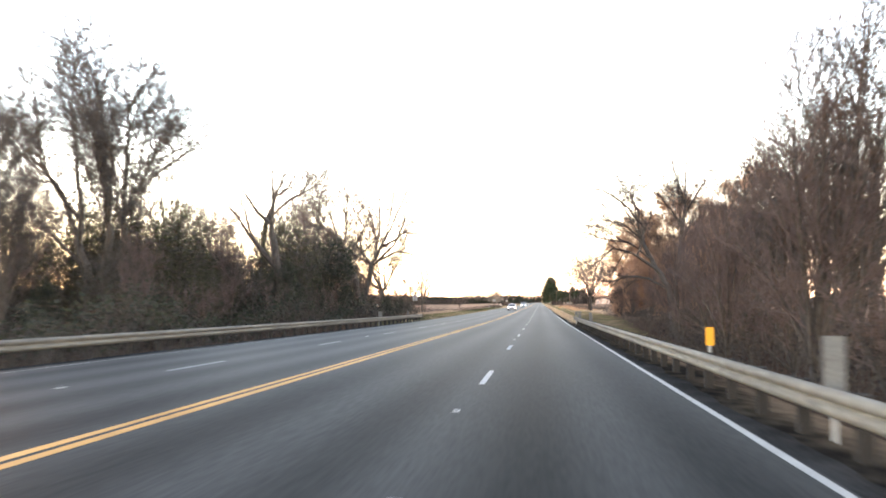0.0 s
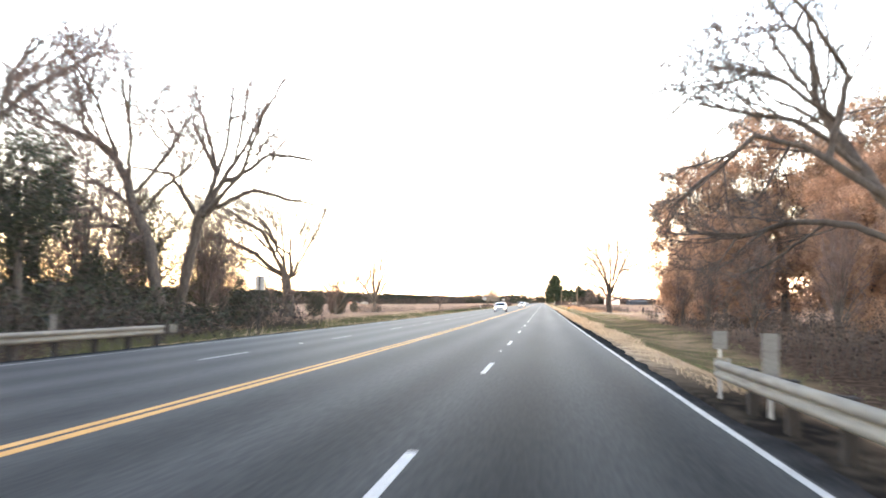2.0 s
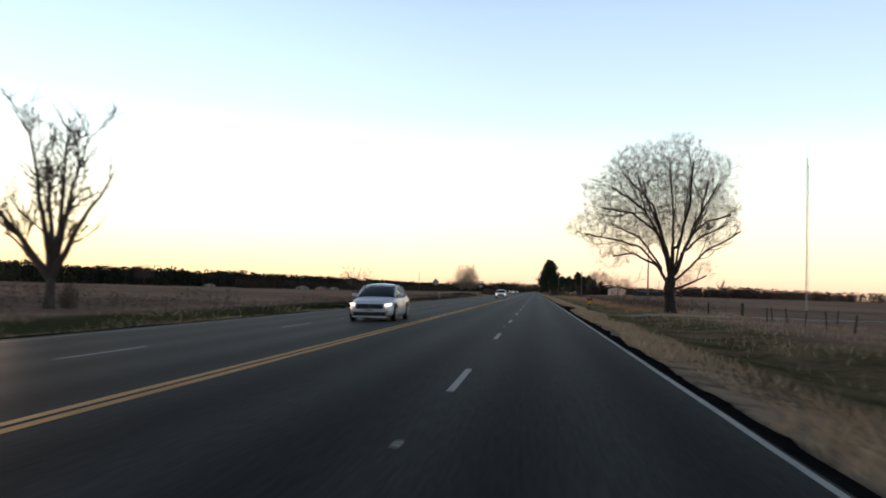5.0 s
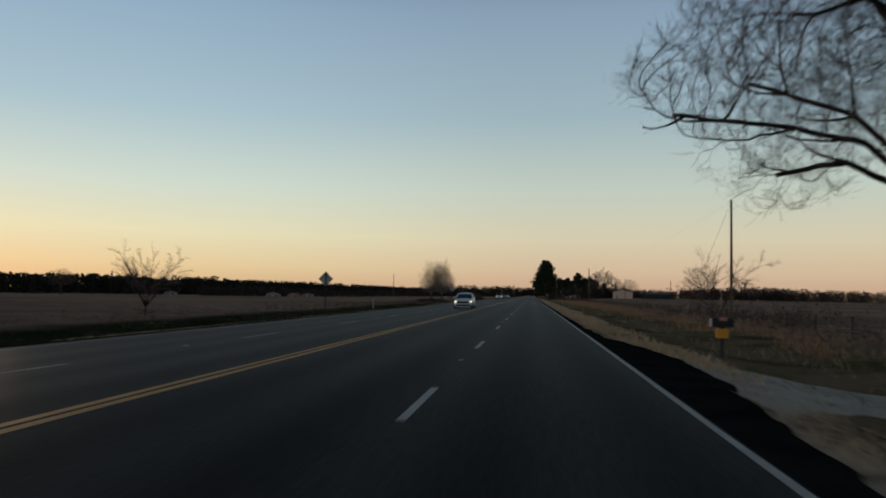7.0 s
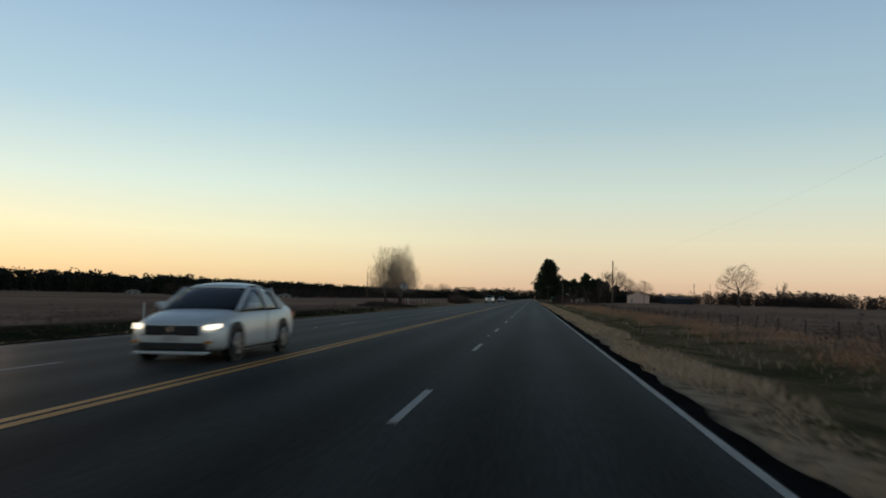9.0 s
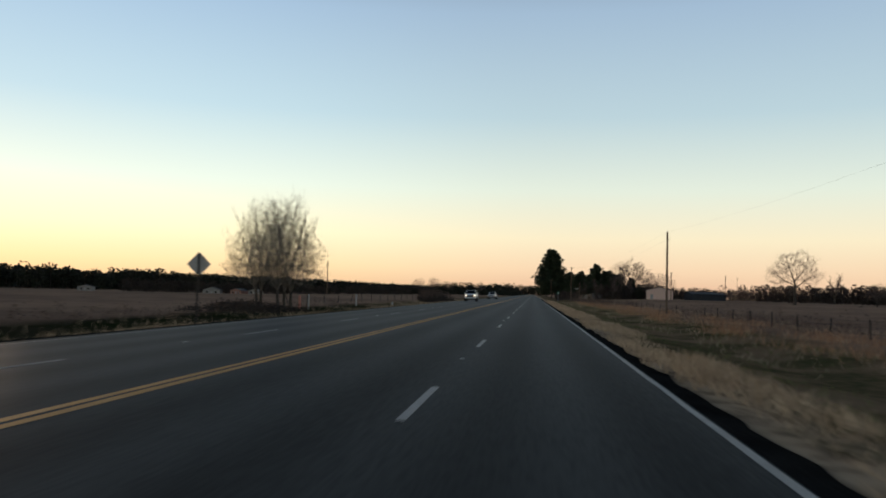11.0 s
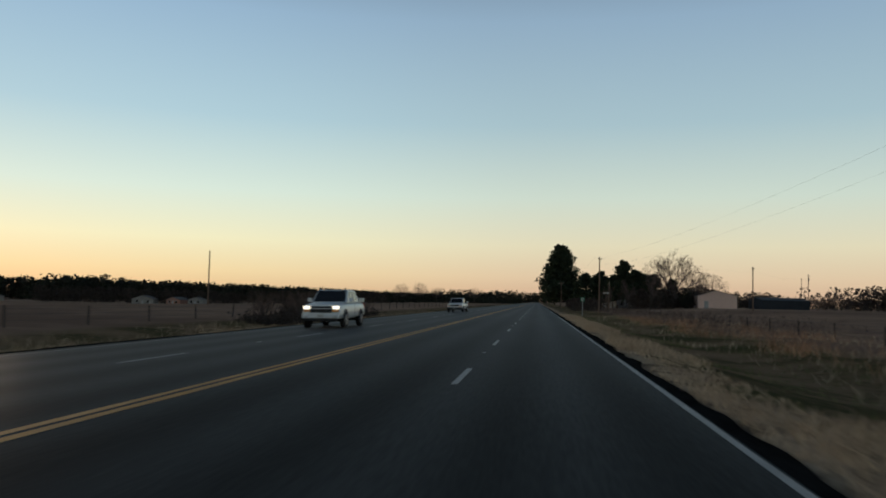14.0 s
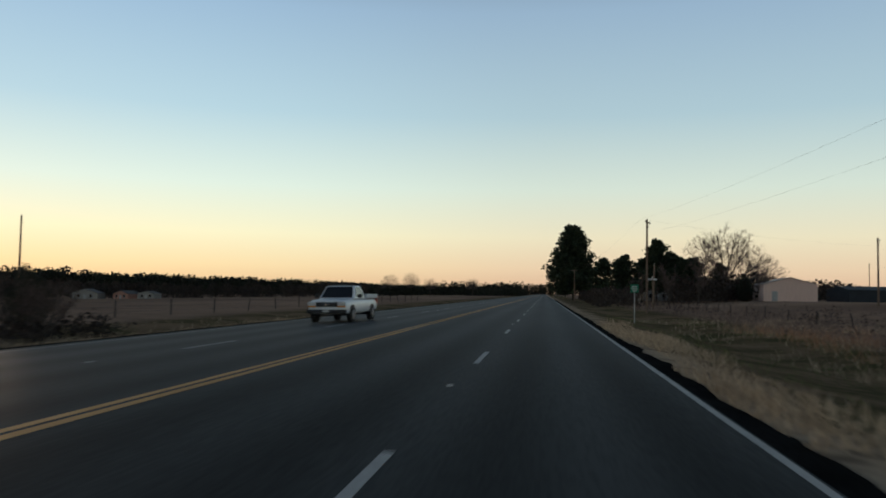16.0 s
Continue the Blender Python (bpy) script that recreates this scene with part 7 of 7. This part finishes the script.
def sedan(x, y, z, paint, lit, label, tilt=0.0):
    """A four-door car facing -y, its nose at y."""
    g = thing("car", label, "car", at=(x, y, z))
    g.matrix_basis = pose(x, y, z, 0, tilt, 0)
    g.scale = (1.0, 1.0, 1.05)
    st = [(0.0, 0.62, 0.32, 0.50, 0.60), (0.10, 0.78, 0.22, 0.52, 0.68), (0.30, 0.87, 0.18, 0.56, 0.76), (0.75, 0.915, 0.17, 0.62, 0.86), (1.30, 0.925, 0.17, 0.66, 0.94), (2.2, 0.925, 0.17, 0.68, 0.95), (3.4, 0.925, 0.17, 0.70, 0.98), (4.2, 0.915, 0.18, 0.72, 1.02), (4.65, 0.87, 0.22, 0.72, 1.01), (4.82, 0.80, 0.30, 0.66, 0.92)]
    rounded(part("body", loft([body_ring(*s) for s in st]), paint, g))
    # arched greenhouse of glass under a painted roof, with pillars along its edges
    arc = [(1.15, 0.80, 0.76, 0.93), (1.50, 0.84, 0.74, 1.13), (2.00, 0.86, 0.70, 1.37), (2.45, 0.86, 0.66, 1.455), (2.95, 0.86, 0.65, 1.465), (3.45, 0.85, 0.64, 1.40), (3.95, 0.83, 0.64, 1.25), (4.45, 0.78, 0.66, 1.03)]
    rounded(part("windows", loft([[(-w0, y_, 0.86), (-w0, y_, 0.92), (-w1, y_, zt - 0.05), (-w1 * 0.6, y_, zt), (w1 * 0.6, y_, zt), (w1, y_, zt - 0.05), (w0, y_, 0.92), (w0, y_, 0.86)] for y_, w0, w1, zt in arc]), M_CARGLASS, g, "dark windscreen and windows"), 2)
    rounded(part("roof", loft([[(-w1 - 0.015, y_, zt - 0.075), (-w1 * 0.62, y_, zt + 0.012), (w1 * 0.62, y_, zt + 0.012), (w1 + 0.015, y_, zt - 0.075), (w1 * 0.62, y_, zt - 0.03), (-w1 * 0.62, y_, zt - 0.03)] for y_, w0, w1, zt in
                               ((2.02, 0.86, 0.70, 1.385), (2.1, 0.86, 0.69, 1.41), (2.45, 0.86, 0.66, 1.46), (2.95, 0.86, 0.65, 1.47), (3.45, 0.85, 0.64, 1.41), (3.62, 0.84, 0.64, 1.37), (3.7, 0.84, 0.64, 1.34))]), paint, g), 2)
    for s in (1, -1):
        for a_, b_, r_ in (((0.80, 1.22, 0.93), (0.685, 2.06, 1.345), 0.035), ((0.60, 3.5, 1.31), (0.72, 4.22, 0.97), 0.06), ((0.862, 2.72, 0.95), (0.675, 2.62, 1.40), 0.03), ((0.85, 3.62, 0.95), (0.66, 3.5, 1.36), 0.03)):
            part("pillar", rod((s * a_[0], a_[1], a_[2]), (s * b_[0], b_[1], b_[2]), r_, r_, 8), paint, g)
        part("mirror", box(s * 0.98 - 0.10, s * 0.98 + 0.10, 1.55, 1.66, 0.95, 1.07, 0.04), paint, g)
        hl = part("headlamp", loft([[(s * a, b, c) for a, b, c in ring] for ring in (
            [(0.62, 0.015, 0.60), (0.77, 0.085, 0.605), (0.77, 0.085, 0.68), (0.62, 0.04, 0.665)], [(0.62, 0.12, 0.60), (0.85, 0.30, 0.635), (0.85, 0.30, 0.70), (0.62, 0.16, 0.675)])]), M_LAMP if lit else M_LAMPOFF, g, "lit headlamp" if lit else "clear headlamp")
        part("indicator", box(s * 0.70 - 0.07, s * 0.70 + 0.07, 0.015, 0.06, 0.36, 0.40, 0.008), M_AMBER if lit else M_LAMPOFF, g)
        for wy in (0.92, 3.72):
            arch(g, s * 0.918, wy, 0.385, 0.34)
            wheel(g, s * 0.835, wy, 0.325, 0.21, s)
        part("door_seam", box(s * 0.929 - 0.004, s * 0.929 + 0.004, 2.62, 2.635, 0.3, 0.9), M_BLACK, g)
        part("tail_lamp", box(s * 0.70 - 0.14, s * 0.70 + 0.14, 4.76, 4.84, 0.72, 0.86, 0.02), M_PINKPOST, g)
    part("grille", box(-0.55, 0.55, -0.03, 0.06, 0.49, 0.665, 0.03), M_BLACK, g, "black grille")
    part("badge", rod((0, -0.045, 0.60), (0, -0.02, 0.60), 0.05, 0.05, 14), M_CHROME, g)
    part("chrome_strip", box(-0.48, 0.48, -0.035, -0.01, 0.655, 0.675, 0.006), M_CHROME, g)
    part("intake", box(-0.66, 0.66, -0.012, 0.10, 0.235, 0.365, 0.03), M_BLACK, g)
    part("lip", box(-0.70, 0.70, -0.05, 0.12, 0.165, 0.215, 0.02), paint, g)
    part("number_plate", box(-0.16, 0.16, -0.034, -0.015, 0.40, 0.50, 0.004), M_SIGNWHITE, g, "plain pale number plate")
    part("sill", box(-0.90, 0.90, 1.35, 3.3, 0.15, 0.20, 0.02), M_BLACK, g)
    return g


def pickup(x, y, z, paint, lit, label, tilt=0.0, old=True, rz=0.0):
    """A pickup truck facing -y, its nose at y."""
    g = thing("pickup_truck", label, "truck", at=(x, y, z))
    g.matrix_basis = pose(x, y, z, 0, tilt, rz)
    k = 1.0 if old else 1.12
    st = [(0.0, 0.86, 0.42, 0.72, 0.98), (0.06, 0.90, 0.38, 0.74, 1.02), (0.25, 0.93, 0.36, 0.76, 1.05), (1.35, 0.945, 0.36, 0.80, 1.09), (2.0, 0.945, 0.36, 0.80, 1.10), (3.30, 0.945, 0.36, 0.82, 1.12), (3.36, 0.945, 0.40, 0.82, 1.12), (5.25, 0.945, 0.44, 0.84, 1.12), (5.35, 0.93, 0.46, 0.84, 1.10)]
    rounded(part("body", loft([body_ring(a, w * (1 if old else 1.05), lo * k, m * k, t * k, 0.02) for a, w, lo, m, t in st]), paint, g))
    base, roof = ((0.86, 1.38, 3.28, 1.08, 1.10), (0.70, 1.98, 3.05, 1.70, 1.70)) if old else ((0.92, 1.42, 4.02, 1.08 * k, 1.10 * k), (0.76, 2.15, 3.78, 1.67 * k, 1.66 * k))
    bm = frustum(base, roof)
    bmesh.ops.bevel(bm, geom=[e for e in bm.edges if max(v.co.z for v in e.verts) > 1.4], offset=0.05, segments=3, affect="EDGES")
    part("cabin", bm, paint, g)
    bw, b0, b1, z0, z1 = base
    rw, r0, r1, z2, z3 = roof
    part("windscreen", pane(((-bw, b0, z0), (bw, b0, z0), (rw, r0, z2), (-rw, r0, z2)), 0.05, 0.95, 0.08, 0.92, 0.012), M_CARGLASS, g, "dark windscreen")
    part("rear_window", pane(((bw, b1, z1), (-bw, b1, z1), (-rw, r1, z3), (rw, r1, z3)), 0.08, 0.92, 0.15, 0.9, 0.012), M_CARGLASS, g)
    part("bed_floor", box(-0.78, 0.78, 3.45 if old else 4.12, 5.22, 1.10 * k, 1.135 * k + 0.012, 0.005), M_BLACK, g, "dark open cargo bed")
    for s in (1, -1):
        q = ((bw, b0, z0), (bw, b1, z1), (rw, r1, z3), (rw, r0, z2)) if s > 0 else ((-bw, b1, z1), (-bw, b0, z0), (-rw, r0, z2), (-rw, r1, z3))
        for u0, u1 in (((0.20, 0.88),) if old else ((0.16, 0.50), (0.54, 0.90))):
            part("side_window", pane(q, u0 if s > 0 else 1 - u1, u1 if s > 0 else 1 - u0, 0.12, 0.88, 0.012), M_CARGLASS, g)
        if not old:
            part("door_seam", box(s * 0.993 - 0.004, s * 0.993 + 0.004, 2.78, 2.795, 0.5, 1.2), M_BLACK, g)
            part("fog_lamp", box(s * 0.72 - 0.09, s * 0.72 + 0.09, -0.135, -0.11, 0.50, 0.58, 0.01), M_LAMPOFF, g)
        part("bed_rail", box(s * 0.86 - 0.07, s * 0.86 + 0.07, 3.38 if old else 4.08, 5.32, 1.10 * k, 1.30 * k, 0.02), paint, g)
        part("mirror", box(s * 1.06 - 0.10, s * 1.06 + 0.10, 1.62, 1.74, 1.12 * k, 1.30 * k, 0.03), M_BLACK if old else paint, g)
        part("headlamp", box(s * 0.72 - (0.17 if old else 0.15), s * 0.72 + 0.17, -0.035, 0.05, (0.78 if old else 0.82) * k, 0.94 * k, 0.02), M_LAMP if lit else M_LAMPOFF, g, "lit headlamp" if lit else "clear headlamp")
        part("indicator", box(s * 0.70 - 0.17, s * 0.70 + 0.17, -0.03, 0.04, 0.70 * k, 0.765 * k, 0.01), M_AMBER, g)
        rr = 0.36 * k
        for wy in (0.95, 4.25):
            arch(g, s * 0.94 * (1 if old else 1.05), wy, rr + 0.07, rr + 0.03)
            wheel(g, s * 0.86 * (1 if old else 1.05), wy, rr, 0.24, s)
        part("tail_lamp", box(s * 0.86 - 0.07, s * 0.86 + 0.07, 5.30, 5.37, 0.85, 1.2, 0.02), M_PINKPOST, g)
    part("grille", box(-0.52, 0.52, -0.03, 0.05, (0.72 if old else 0.66) * k, 0.93 * k, 0.02), M_BLACK, g, "black grille")
    part("badge", box(-0.10, 0.10, -0.042, -0.02, 0.81 * k, 0.85 * k, 0.008), M_CHROME, g)
    if not old:
        part("grille_bar", box(-0.54, 0.54, -0.05, -0.02, 0.815 * k, 0.845 * k, 0.008), paint, g)
        part("air_dam", box(-0.80, 0.80, -0.06, 0.10, 0.30 * k, 0.41 * k, 0.03), M_BLACK, g, "dark lower air dam")
    part("bumper", box(-0.92, 0.92, -0.12, 0.10, 0.42 * k, 0.60 * k, 0.04), M_BLACK if old else paint, g, "dark bumper" if old else "painted bumper")
    part("number_plate", box(-0.16, 0.16, -0.135, -0.122, 0.47 * k, 0.57 * k, 0.004), M_SIGNWHITE, g, "plain pale number plate")
    part("axle", rod((-0.8, 0.95, 0.36), (0.8, 0.95, 0.36), 0.06, 0.06, 8), M_BLACK, g)
    part("axle", rod((-0.8, 4.25, 0.36), (0.8, 4.25, 0.36), 0.08, 0.08, 8), M_BLACK, g)
    return g


sedan(-5.06, 273.4, float(z_road(-5.06, 276)) + 0.0, M_CARSILVER, True, "pale silver sedan with lit headlamps in the opposite lane", -1.1)
pickup(-8.9, 450.1, float(z_road(-8.9, 452.6)), M_CARSILVER, True, "large silver pickup truck with lit headlamps", -1.1, old=False)
pickup(-8.4, 506.4, float(z_road(-8.4, 508)), M_CARWHITE, False, "older white pickup truck with a dark bumper", -1.1, rz=-3.0)
sedan(-5.4, 166.0, float(z_road(-5.4, 168)), M_CARWHITE, True, "white sedan with lit headlamps in the opposite lane", -1.1)
